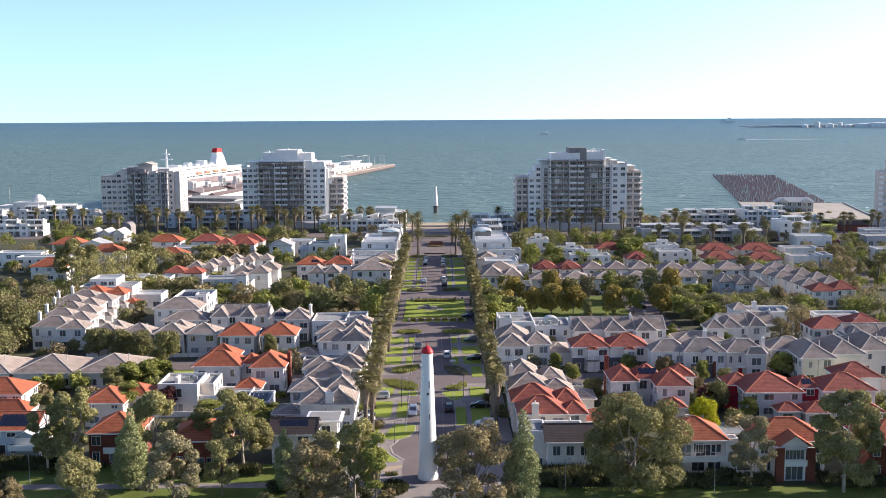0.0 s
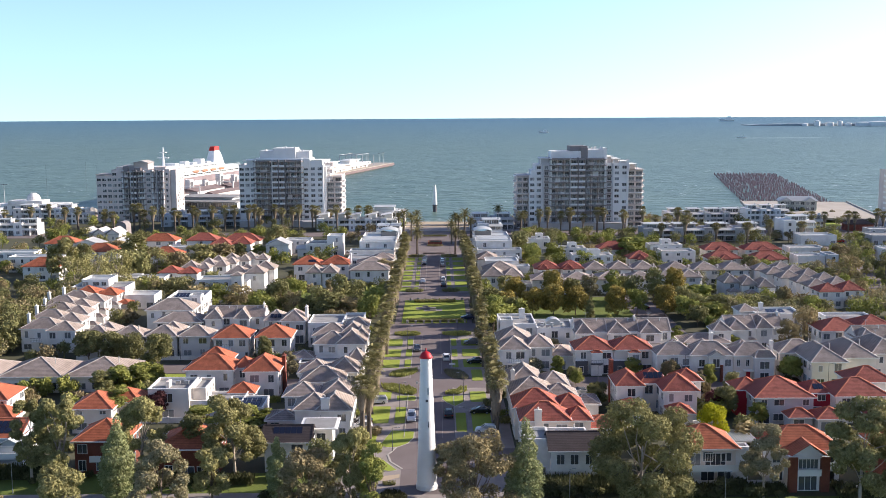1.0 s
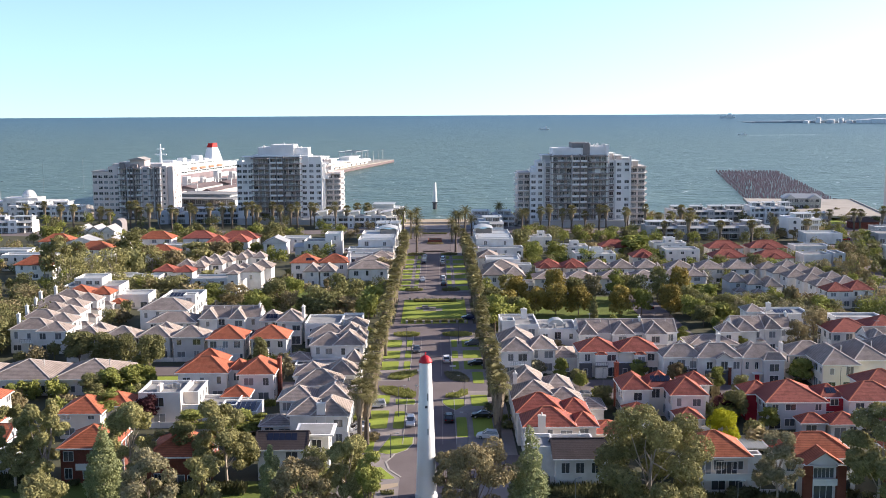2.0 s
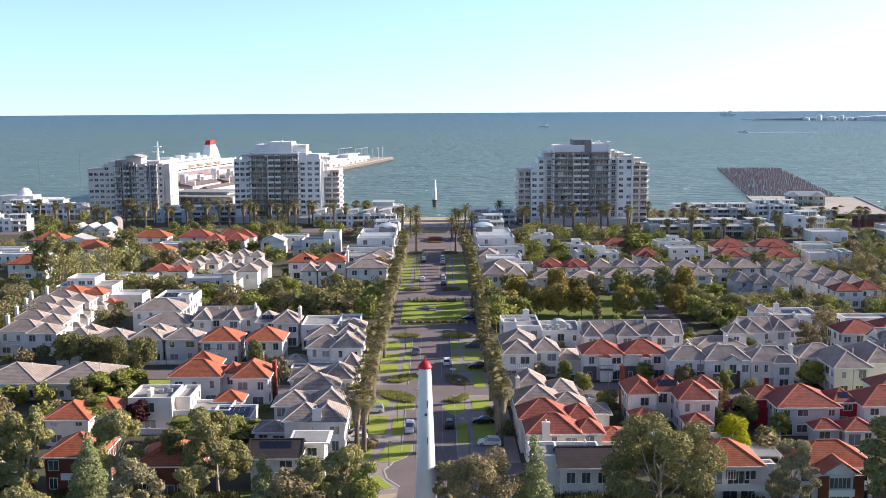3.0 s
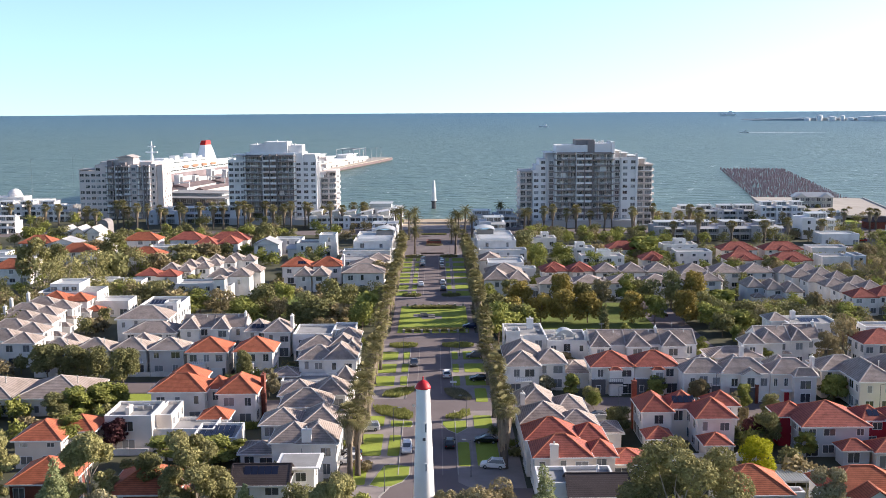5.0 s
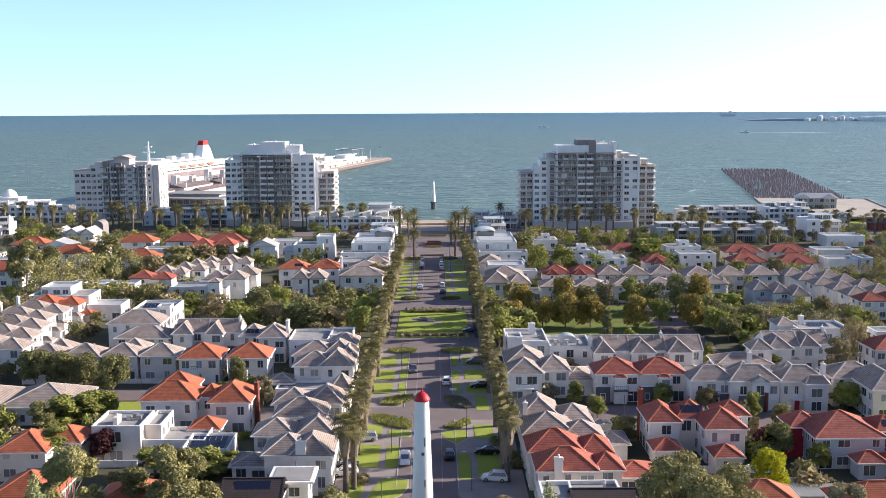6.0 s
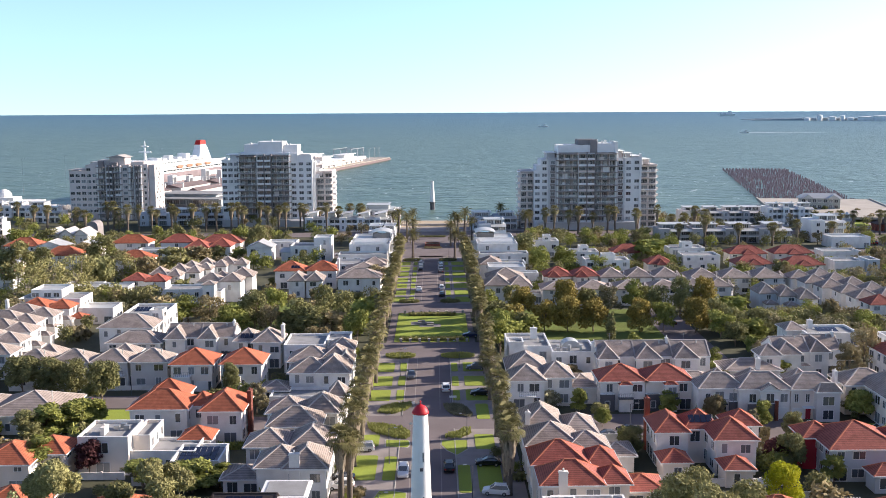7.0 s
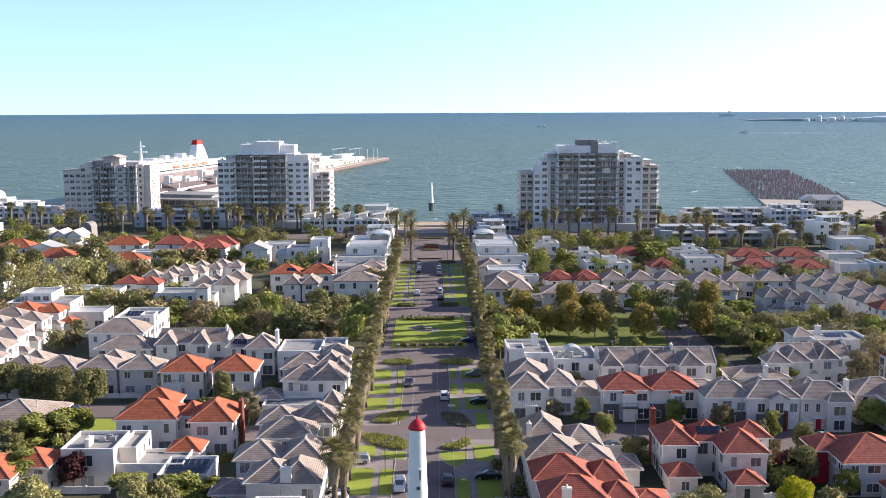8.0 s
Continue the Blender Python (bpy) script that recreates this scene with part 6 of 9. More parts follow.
def lowrise(x0, x1, y0, y1, floors, label, wall=GREYW, bay=14.0, glassy=True):
    """A long low apartment row: plain piers, deep glazed recesses with awnings, and light roof rooms set back."""
    e = thing("apartment_block", pose((x0 + x1) / 2, y0, 0), label, "apartment block")
    cx = (x0 + x1) / 2
    n = max(1, int(round((x1 - x0) / bay)))
    w = (x1 - x0) / n
    top = floors * 3.1
    d = y1 - y0
    for i in range(n):
        a = x0 + i * w - cx
        p = w * RNG.uniform(0.34, 0.44)
        part("wall", Mesh().box(a, a + p, 0, d, 0, top + 0.6), wall, e)
        part("wall", Mesh().box(a + p, a + w, 2.4, d, 0, top - 0.1), wall, e)
        part("fin_wall", Mesh().box(a + (p + w) / 2 - 0.15, a + (p + w) / 2 + 0.15, 0.4, 2.4, 0, top - 0.3), TRIM if i % 2 else wall, e)
        part("canopy", Mesh().add([(a + p, -0.5, top - 0.5), (a + w, -0.5, top - 0.5), (a + w, 2.6, top + 0.35), (a + p, 2.6, top + 0.35), (a + p, -0.5, top - 0.7), (a + w, -0.5, top - 0.7), (a + w, 2.6, top + 0.15), (a + p, 2.6, top + 0.15)],
                                  [(0, 1, 2, 3), (4, 7, 6, 5), (0, 4, 5, 1), (1, 5, 6, 2), (0, 3, 7, 4)]), METALR, e)
        for k in range(floors):
            if k:
                o = part("balcony", Mesh().box(a + p, a + w, 0.1, 2.4, k * 3.1 - 0.25, k * 3.1), TRIM, e)
                part("railing", Mesh().box(a + p + 0.05, a + w - 0.05, 0.12, 0.18, k * 3.1, k * 3.1 + 0.9), wall if k % 2 else TRIM, o)
            far_window(e, pose(a + p * 0.5, 0, k * 3.1 + 0.9), RNG.choice((1.0, 1.4, 1.8)), 1.5, 1)
            for q in (0.26, 0.75):
                far_window(e, pose(a + p + (w - p) * q, 2.4, k * 3.1 + 0.25), (w - p) * 0.40, 2.3, 3)
        if glassy:
            r0, r1 = a + w * RNG.uniform(0.1, 0.3), a + w * RNG.uniform(0.75, 0.95)
            rr = part("roof_room", Mesh().box(r0, r1, 4.5, d - 2, top - 0.1, top + 2.2), wall, e)
            part("roof", Mesh().box(r0 - 0.8, r1 + 0.8, 3.2, d - 1.4, top + 2.2, top + 2.42), METALR, rr)
            for q in (0.28, 0.72):
                far_window(rr, pose(r0 + (r1 - r0) * q, 4.5, top + 0.3), (r1 - r0) * 0.38, 1.7, 3)
            part("chimney", Mesh().box(r1 - 0.9, r1 - 0.3, 6, 7, top + 2.4, top + 3.2), wall, rr)
    return e


lowrise(101.5, 162, 334, 348, 2, "grey apartment row with deep glazed recesses and light roof rooms", GREYD, 14.6)
lowrise(131, 185, 414, 428, 2, "pale grey apartment row with glazed balconies at the sea front", GREYW, 11)
lowrise(172, 196, 400, 412, 3, "pale three-storey apartment block with wide terraces", TOWERW, 8)
lowrise(172, 188, 338, 352, 3, "pale three-storey apartment block with balconies", TOWERW, 16)
lowrise(188, 206, 372, 384, 2, "pale low house beside the reserve", WHITE, 9)
e = lowrise(-66, -22, 392, 408, 2, "white low sea front building with canopied roof terraces", TOWERW, 8.8, False)
for k in range(5):
    x_ = -18 + k * 8.8
    o = part("roof_terrace", Mesh().box(x_ - 2.2, x_ + 2.2, 3, 10, 6.2, 8.8), WHITE, e)
    part("canopy", Mesh().add([(x_ - 4, -0.6, 8.4), (x_ + 2.8, -0.6, 9.6), (x_ + 2.8, 11, 9.6), (x_ - 4, 11, 8.4), (x_ - 4, -0.6, 8.2), (x_ + 2.8, -0.6, 9.4), (x_ + 2.8, 11, 9.4), (x_ - 4, 11, 8.2)],
                              [(0, 1, 2, 3), (4, 7, 6, 5), (0, 4, 5, 1), (1, 5, 6, 2), (2, 6, 7, 3), (3, 7, 4, 0)]), TRIM, o)
e = thing("sea_front_house", pose(-27, 404, 0), "white sea front house with a pale barrel roof", "house")
part("wall", Mesh().box(-9, 9, 0, 16, 0, 9.4), TOWERW, e)
part("roof", Mesh().poly(rect(-9.6, 6, -0.6, 16.6), 9.4, 9.7).box(-8, 3, 2, 14, 9.7, 11.6).box(-8.6, 3.6, 1.2, 14.6, 11.6, 11.85), METALR, e)
for k in range(4):
    for z_ in (0.8, 3.9, 6.7):
        far_window(e, pose(-6.8 + k * 4.4, 0, z_), 3.0, 1.9, 2)
lowrise(-30, -18, 334, 352, 2, "white corner apartment house behind date palms", TOWERW, 6)
e = lowrise(18, 42, 392, 408, 2, "pale blue low sea front building", BLUEW, 12)
lowrise(20, 32, 330, 345, 3, "pale blue three-storey apartment house with balconies", BLUEW, 12)
lowrise(-158, -112, 418, 434, 2, "grey low commercial building with long roof terraces", BLUEW, 15)
lowrise(-262, -224, 466, 482, 2, "white curved-front apartment house by the sea", WHITE, 13)
lowrise(-300, -262, 440, 456, 2, "grey and white apartment house by the sea", BLUEW, 13)
lowrise(-225, -206, 436, 450, 2, "white apartment house by the sea", WHITE, 10)
lowrise(-250, -214, 378, 390, 2, "white town houses beside the sea front road", WHITE, 12)
e = thing("arched_house", pose(-163, 360, 0) @ Matrix.Diagonal((0.42, 0.7, 0.9, 1)), "grey house with a round-topped gable near the sea front", "house")
part("wall", Mesh().add([(6.4 * math.cos(math.pi * k / 12), yy, 7.0 + 3.0 * math.sin(math.pi * k / 12)) for yy in (0, 12) for k in range(13)] + [(6.4, 0, 0), (-6.4, 0, 0), (6.4, 12, 0), (-6.4, 12, 0)],
                        [tuple(range(13)) + (27, 26), (13, 0, 26, 28)] + [(k, k + 13, k + 14, k + 1) for k in range(12)] + [(12, 25, 29, 27), tuple(range(25, 12, -1)) + (28, 29)]), TOWERD, e)
for x0 in (-173, -166.5, -160):
    House("house", x0 + 3, 326, "white gabled town house with a blue-grey metal roof", "house", "white gabled town houses").block(x0, x0 + 6.2, 326, 338, 6.4, 'gable', 2.6, 'y', WHITE, METALR, CAP_G)

# tall light masts and the pale rock wall at the shore
for x_, y_ in ((-289.3, 639.7), (-312.8, 615.7)):
    e = thing("light_mast", pose(x_, min(y_, 520), 0), "tall slender grey light mast at the shore", "light mast", "shore light masts")
    part("mast", Mesh().tube([(0, 0, -0.2), (0, 0, 18)], [0.32, 0.18], 8), STEEL, e)
    part("lamp_bar", Mesh().box(-2.6, 2.6, -0.25, 0.25, 18, 18.4), STEEL, e)
rk = Mesh()
rrng = random.Random(9)
for k in range(170):
    q = k / 169
    bx, by = -262 + 57 * q + rrng.uniform(-2.5, 2.5), (534 - 4 * q if q < 0.4 else 532 - 82 * (q - 0.4)) + rrng.uniform(-2.5, 2.5)
    w_ = rrng.uniform(0.7, 1.7)
    rk.tube([(bx, by, -0.6), (bx + 0.1, by, w_ * 0.5), (bx, by + 0.1, w_ * 0.95)], [w_, w_ * 0.85, w_ * 0.35], 5)
tagged(part("rock_wall", rk, KERB), "pale boulders of a rock wall at the shore", "rocks", kind="stuff")

# white domed building
e = thing("domed_building", pose(-262, 500, -4), "white building with a shallow dome by the sea", "building")
part("wall", Mesh().box(-24, 22, -6, 8, 0, 11).box(-14, 8, -7, 6, 11, 13.2), WHITE, e)
dm = Mesh()
prof = [(4.4, 13.2), (4.3, 14.4), (3.8, 15.8), (2.9, 16.9), (1.5, 17.7), (0.2, 18.0)]
for (r0, z0), (r1, z1) in zip(prof[:-1], prof[1:]):
    for k in range(20):
        a, b_ = 2 * math.pi * k / 20, 2 * math.pi * (k + 1) / 20
        dm.add([(r0 * math.cos(a), r0 * math.sin(a), z0), (r0 * math.cos(b_), r0 * math.sin(b_), z0), (r1 * math.cos(b_), r1 * math.sin(b_), z1), (r1 * math.cos(a), r1 * math.sin(a), z1)], [(0, 1, 2, 3)])
part("dome", dm, WHITE, e, "smooth white dome")
for i in range(9):
    for k in range(3):
        far_window(e, pose(-21 + i * 5, -6, 1 + k * 3.4), 2.0, 2.0, 1)

# ---- piers, ship and beacons ----
PD = Vector((0.2015, 0.9795, 0))        # the piers' direction
PN = Vector((0.9795, -0.2015, 0))


def pier_frame(x, y):
    return Matrix(((PN.x, PD.x, 0, x), (PN.y, PD.y, 0, y), (0, 0, 1, 0), (0, 0, 0, 1)))


SHEDR = mat("weathered_brown_roofing", (0.13, 0.10, 0.10), 0.85, 0.12, 0.4, 5.0, per_object=0.5)
e = thing("passenger_pier", pier_frame(-192, 500), "long concrete pier with white passenger sheds", "pier")
part("deck", Mesh().box(-12, 14, -30, 280, 1.2, 2.4).box(-26, 7, 280, 600, 1.2, 2.4).box(-18, 6.6, 600, 652, 1.2, 2.4), DECK, e)
part("fender", Mesh().box(7.0, 7.5, 280, 600, -0.8, 2.0).box(6.6, 7.1, 600, 652, -0.8, 2.0), SHEDR, e)
pl = Mesh()
for k in range(56):
    for x in (-8, 2, 12) if k < 24 else (-22, -12, -2, 6):
        pl.box(x - 0.4, x + 0.4, -20 + k * 12, -19.2 + k * 12, -2.4, 1.2)
tagged(part("pile_row", pl, PILE, e), kind="stuff")
for x0, x1, y0, y1, hh in ((-22, 0, 300, 470, 9.0), (-20, -2, 478, 560, 7.6)):
    sh = part("shed", Mesh().box(x0, x1, y0, y1, 2.4, hh), TOWERP, e)
    part("roof", Mesh().box(x0 - 1, x1 + 3.0, y0 - 1, y1 + 1, hh, hh + 0.7), TRIM, sh)
    part("gallery", Mesh().box(x1, x1 + 3.4, y0, y1, 5.4, 6.0).box(x1 + 3.3, x1 + 3.4, y0, y1, 6.0, 6.9), TRIM, sh)
    up = part("upper_shed", Mesh().box(x0 + 3, x1 - 4, y0 + 20, y1 - 25, hh + 0.7, hh + 4.0), TOWERW, sh)
    part("upper_roof", Mesh().box(x0 + 2, x1 - 2.4, y0 + 17, y1 - 22, hh + 4.0, hh + 4.7), TRIM, up)
    for k in range(int((y1 - y0) / 9) - 1):
        part("shed_door", Mesh().box(x1, x1 + 0.12, y0 + 4 + k * 9, y0 + 9 + k * 9, 2.5, 5.0), DTRIM if k % 2 else TOWERG, sh)
part("shed", Mesh().box(-20, -6, 330, 420, 13.7, 16.4).box(-21, -5, 326, 424, 16.4, 17.0), TRIM, e)
for y in (566, 600, 626, 646):
    m = Mesh().tube([(-6, y, 2.4), (-6, y, 15)], [0.35, 0.2], 6).box(-8, -4, y - 0.3, y + 0.3, 15, 15.4)
    part("lamp_mast", m, STEEL, e)
for y in (520, 545, 570):
    for x in (-25, -5):
        part("gantry_leg", Mesh().box(x, x + 0.7, y, y + 0.7, 2.4, 16.3), STEEL, e)
    part("gantry_beam", Mesh().box(-25, -4.3, y, y + 0.7, 16.3, 17), STEEL, e)
for x in (-25, -5):
    part("gantry_rail", Mesh().box(x, x + 0.7, 519, 572, 17.0, 17.5), STEEL, e)
for k, (x0, x1, y0, y1, hh, mt) in enumerate(((-9, 4, 30, 62, 9.5, SHEDR), (4, 12, 40, 70, 6.0, TOWERP), (-10, 6, 72, 120, 10.2, SHEDR), (6, 13, 84, 140, 7.4, SHEDR), (-8, 8, 132, 190, 9.4, SHEDR), (-6, 10, 200, 262, 9.4, SHEDR))):
    sh = part("shed", Mesh().box(x0, x1, y0, y1, 2.4, hh - 1.2), TOWERP if k % 2 else TOWERG, e)
    part("roof", Mesh().add([(x0 - 0.6, y0 - 1, hh - 1.2), (x1 + 0.6, y0 - 1, hh - 1.2), (x1 + 0.6, y1 + 1, hh - 1.2), (x0 - 0.6, y1 + 1, hh - 1.2), ((x0 + x1) / 2, y0 - 1, hh + 0.8), ((x0 + x1) / 2, y1 + 1, hh + 0.8)],
                         [(0, 4, 5, 3), (4, 1, 2, 5), (0, 1, 4), (2, 3, 5), (0, 3, 2, 1)]), mt, sh)
    for i in range(3):
        part("shed_door", Mesh().box(x0 + (x1 - x0) * (i + 0.15) / 3, x0 + (x1 - x0) * (i + 0.85) / 3, y0 - 0.15, y0, 2.6, 5.4), DTRIM, sh)
for y in (24, 66, 126, 194):
    for x in (-3, 10):
        part("gantry_leg", Mesh().box(x, x + 0.6, y, y + 0.6, 2.4, 12.4), TRIM, e)
    part("gantry_beam", Mesh().box(-3, 10.6, y, y + 0.6, 12.4, 13), TRIM, e)
# boarding towers and covered ways beside the ship
for y, hh in ((78, 17), (104, 15), (132, 18), (160, 16)):
    bt = part("boarding_tower", Mesh().box(-6.5, -2.5, y, y + 6, 2.4, hh), TRIM, e, "white boarding tower")
    part("covered_way", Mesh().box(-5.6, -3.4, y + 6, y + 22, hh - 4.4, hh - 1.6), TOWERW, bt)
    part("stair_band", Mesh().box(-2.5, -2.3, y + 0.8, y + 5.2, 4.0, hh - 1.5), DTRIM, bt)

e = thing("ferry_terminal", pier_frame(-190, 478), "blue-grey ferry terminal building with glass front", "terminal building")
part("hall", Mesh().box(16, 60, 16, 50, 0, 4.0).box(16, 60, 20, 50, 4.0, 8.6).box(20, 54, 26, 46, 8.6, 10.6), BLUEW, e)
part("roof", Mesh().box(14, 62, 12, 52, 8.6, 9.1).box(18, 56, 24, 48, 10.6, 11.0).box(13, 63, 10, 20, 4.0, 4.4), FLAT, e)
for k in range(10):
    far_window(e, pose(18.5 + k * 4.2, 16, 0.8), 3.6, 2.6, 2)
    far_window(e, pose(18.5 + k * 4.2, 20, 4.9), 3.6, 2.6, 2)

# orange and red dulled: distance haze is put into both paint colours
LIFEB = mat("lifeboat_orange", (0.42, 0.20, 0.12), 0.6, 0.05, 0.2, 3.0)
SHIPH = mat("ship_red_hull_paint", (0.25, 0.20, 0.21), 0.7, 0.3, 0.6, 5.0)
# the ferry: hull, decks, funnel
e = thing("ferry", pier_frame(-211, 547), "large white passenger ferry with a red-topped funnel at the pier", "ship")
secs = [(0, 6, 7, 14), (4, 12, 12.2, 14), (25, 12.6, 12.8, 14), (150, 12.6, 12.8, 14), (172, 9, 12, 14.5), (188, 2.6, 8.4, 15.2), (194, 0.4, 3.2, 15.8)]
hl = Mesh()
for y, wb, wt, zt in secs:
    hl.v += [(-wb, y, -1.5), (wb, y, -1.5), (wt, y, zt), (-wt, y, zt)]
for i in range(len(secs) - 1):
    a = i * 4
    hl.f += [(a, a + 1, a + 5, a + 4), (a + 1, a + 2, a + 6, a + 5), (a + 2, a + 3, a + 7, a + 6), (a + 3, a, a + 4, a + 7)]
hl.f += [(0, 3, 2, 1), tuple(len(hl.v) - 4 + k for k in range(4))]
part("hull", hl, SHIPW, e)
# also stands in for the dark pier clutter before the hull
part("hull_band", Mesh().box(12.95, 13.15, 2, 168, 2.0, 17.0), SHIPH, e, "dull red lower hull band")
pt = Mesh()
for k in range(30):
    for z_ in (7.4, 9.6):
        pt.box(12.72, 12.84, 28 + k * 4, 29.4 + k * 4, z_, z_ + 0.7)
part("porthole_row", pt, GLASS, e)
part("hull_stripe", Mesh().box(12.76, 12.9, 26, 150, 11.4, 12.0), BLUEW, e)
decks = [(10, 178, 12.6, 14, 16.8), (16, 172, 12.4, 16.8, 19.6), (22, 160, 12.2, 19.6, 22.4), (30, 128, 10.6, 22.4, 25.0)]
for i, (y0, y1, w, z0, z1) in enumerate(decks):
    inset = (0.4, 2.2, 0.5, 1.6)[i]
    dk = part("deck", Mesh().box(-w + inset, w - inset, y0, y1, z0, z1 - 0.3).box(-w - 0.3, w + 0.3, y0 - 4, y1 + 2.0, z1 - 0.3, z1), SHIPW, e)
    part("railing", Mesh().box(w + 0.15, w + 0.25, y0 - 4, y1 + 2, z1 + 0.95, z1 + 1.1).box(w + 0.15, w + 0.25, y0 - 4, y1 + 2, z1 + 0.45, z1 + 0.55).box(-w, w, y0 - 4, y0 - 3.9, z1, z1 + 1.0), SHIPW, dk)
    wn_ = Mesh()
    for k in range(int((y1 - y0) / 5) - 1):
        for sx in (-w + inset - 0.03, w - inset - 0.02):
            wn_.box(sx, sx + 0.05, y0 + 3 + k * 5, y0 + 7.0 + k * 5, z0 + 1.1, z0 + 1.9)
    part("window_band", wn_, GLASS, dk)
    for k in range(4):
        part("deck_window", Mesh().box(-w + 1.5 + k * (w * 0.5), -w + 1.5 + k * (w * 0.5) + w * 0.36, y0 - 0.05, y0, z0 + 0.9, z0 + 2.0), GLASS, dk)
for k, (y, hh) in enumerate(((58, 27.5), (66, 26.6), (76, 28.4), (90, 26.8), (104, 29.0), (116, 26.6))):
    part("deck_house", Mesh().box(-5 + (k % 3) * 2, 4, y, y + 6, 25.0, hh), SHIPW, e)
br = part("bridge", Mesh().box(-13.5, 13.5, 28, 40, 22.4, 26.4).box(-14.2, 14.2, 26.8, 41, 26.4, 26.8), SHIPW, e)
part("bridge_window", Mesh().box(-13.2, 13.2, 27.9, 28.0, 24.2, 25.9), GLASS, br)
fn = Mesh()
for z, w, y0, y1 in ((23, 3.6, 128, 150), (31, 2.8, 132, 146), (34.5, 2.3, 133, 143)):
    fn.v += [(-w, y0, z), (w, y0, z), (w, y1, z), (-w, y1, z)]
for i in range(2):
    a = i * 4
    fn.f += [(a, a + 1, a + 5, a + 4), (a + 1, a + 2, a + 6, a + 5), (a + 2, a + 3, a + 7, a + 6), (a + 3, a, a + 4, a + 7)]
fn.f += [(8, 9, 10, 11)]
fu = part("funnel", fn, SHIPW, e)
ft = Mesh()
for z, w, y0, y1 in ((34.4, 2.4, 132.8, 143.2), (37.8, 2.0, 135, 143.5)):
    ft.v += [(-w, y0, z), (w, y0, z), (w, y1, z), (-w, y1, z)]
ft.f += [(0, 1, 5, 4), (1, 2, 6, 5), (2, 3, 7, 6), (3, 0, 4, 7), (4, 5, 6, 7)]
part("funnel_cap", ft, SHIPR, fu, "red funnel top")
part("mast", Mesh().tube([(0, 47, 23), (0, 47, 40)], [1.3, 0.4], 8).box(-4.5, 4.5, 46.5, 47.5, 32, 32.8).box(-2.5, 2.5, 46, 48, 36, 36.6), SHIPW, e)
for y in (70, 86, 102, 118):
    part("lifeboat", Mesh().tube([(12.6, y, 20.9), (12.6, y + 1.5, 20.7), (12.6, y + 8.5, 20.7), (12.6, y + 10, 20.9)], [0.2, 1.0, 1.0, 0.2], 8), LIFEB, e, "dull orange lifeboat")

# the old pier: concrete head and a field of bare piles
e = thing("old_pier", pier_frame(196, 455), "concrete pier head with gatehouse and a field of bare piles", "pier")
part("deck", Mesh().box(-4, 66, -30, 84, 1.4, 2.6), DECK, e)
part("coping", Mesh().box(-4, -3.2, -30, 84, 2.6, 3.2).box(65.2, 66, -30, 84, 2.6, 3.2), KERB, e)
GREENW = mat("grey_green_weatherboard", (0.40, 0.43, 0.40), 0.85, 0.08, 0.25, 3.0, courses=0.25)
gh = part("gatehouse", Mesh().box(14, 36, 16, 26, 2.6, 8.6), GREENW, e, "grey-green two-storey gatehouse with gables")
part("roof", Mesh().add([(13, 15, 8.6), (37, 15, 8.6), (37, 27, 8.6), (13, 27, 8.6), (16, 21, 11.2), (34, 21, 11.2)], [(0, 1, 5, 4), (1, 2, 5), (2, 3, 4, 5), (3, 0, 4), (0, 3, 2, 1)]), METALR, gh)
for gx in (18, 32):
    part("gable", Mesh().add([(gx - 3.6, 14.6, 8.4), (gx + 3.6, 14.6, 8.4), (gx, 14.6, 10.8), (gx - 3.6, 21, 8.4), (gx + 3.6, 21, 8.4), (gx, 21, 10.8)], [(0, 1, 2), (0, 2, 5, 3), (1, 4, 5, 2)]), METALR, gh)
for k in range(7):
    for z_ in (3.2, 6.6):
        far_window(gh, pose(15.8 + k * 3.0, 16, z_ - 0.4), 2.0, 1.8, 1)
pf = Mesh()
prng = random.Random(3)
for j in range(80):
    for i in range(20):
        if prng.random() < 0.12:
            continue
        x, y = 1 + i * 3.1 + prng.uniform(-0.3, 0.3), 88 + j * 4.65 + prng.uniform(-0.4, 0.4)
        w = prng.uniform(0.2, 0.3)
        pf.box(x - w, x + w, y - w, y + w, -3, 1.3 + prng.uniform(-0.7, 0.4))
tagged(part("pile_field", pf, PILE, e), kind="stuff")


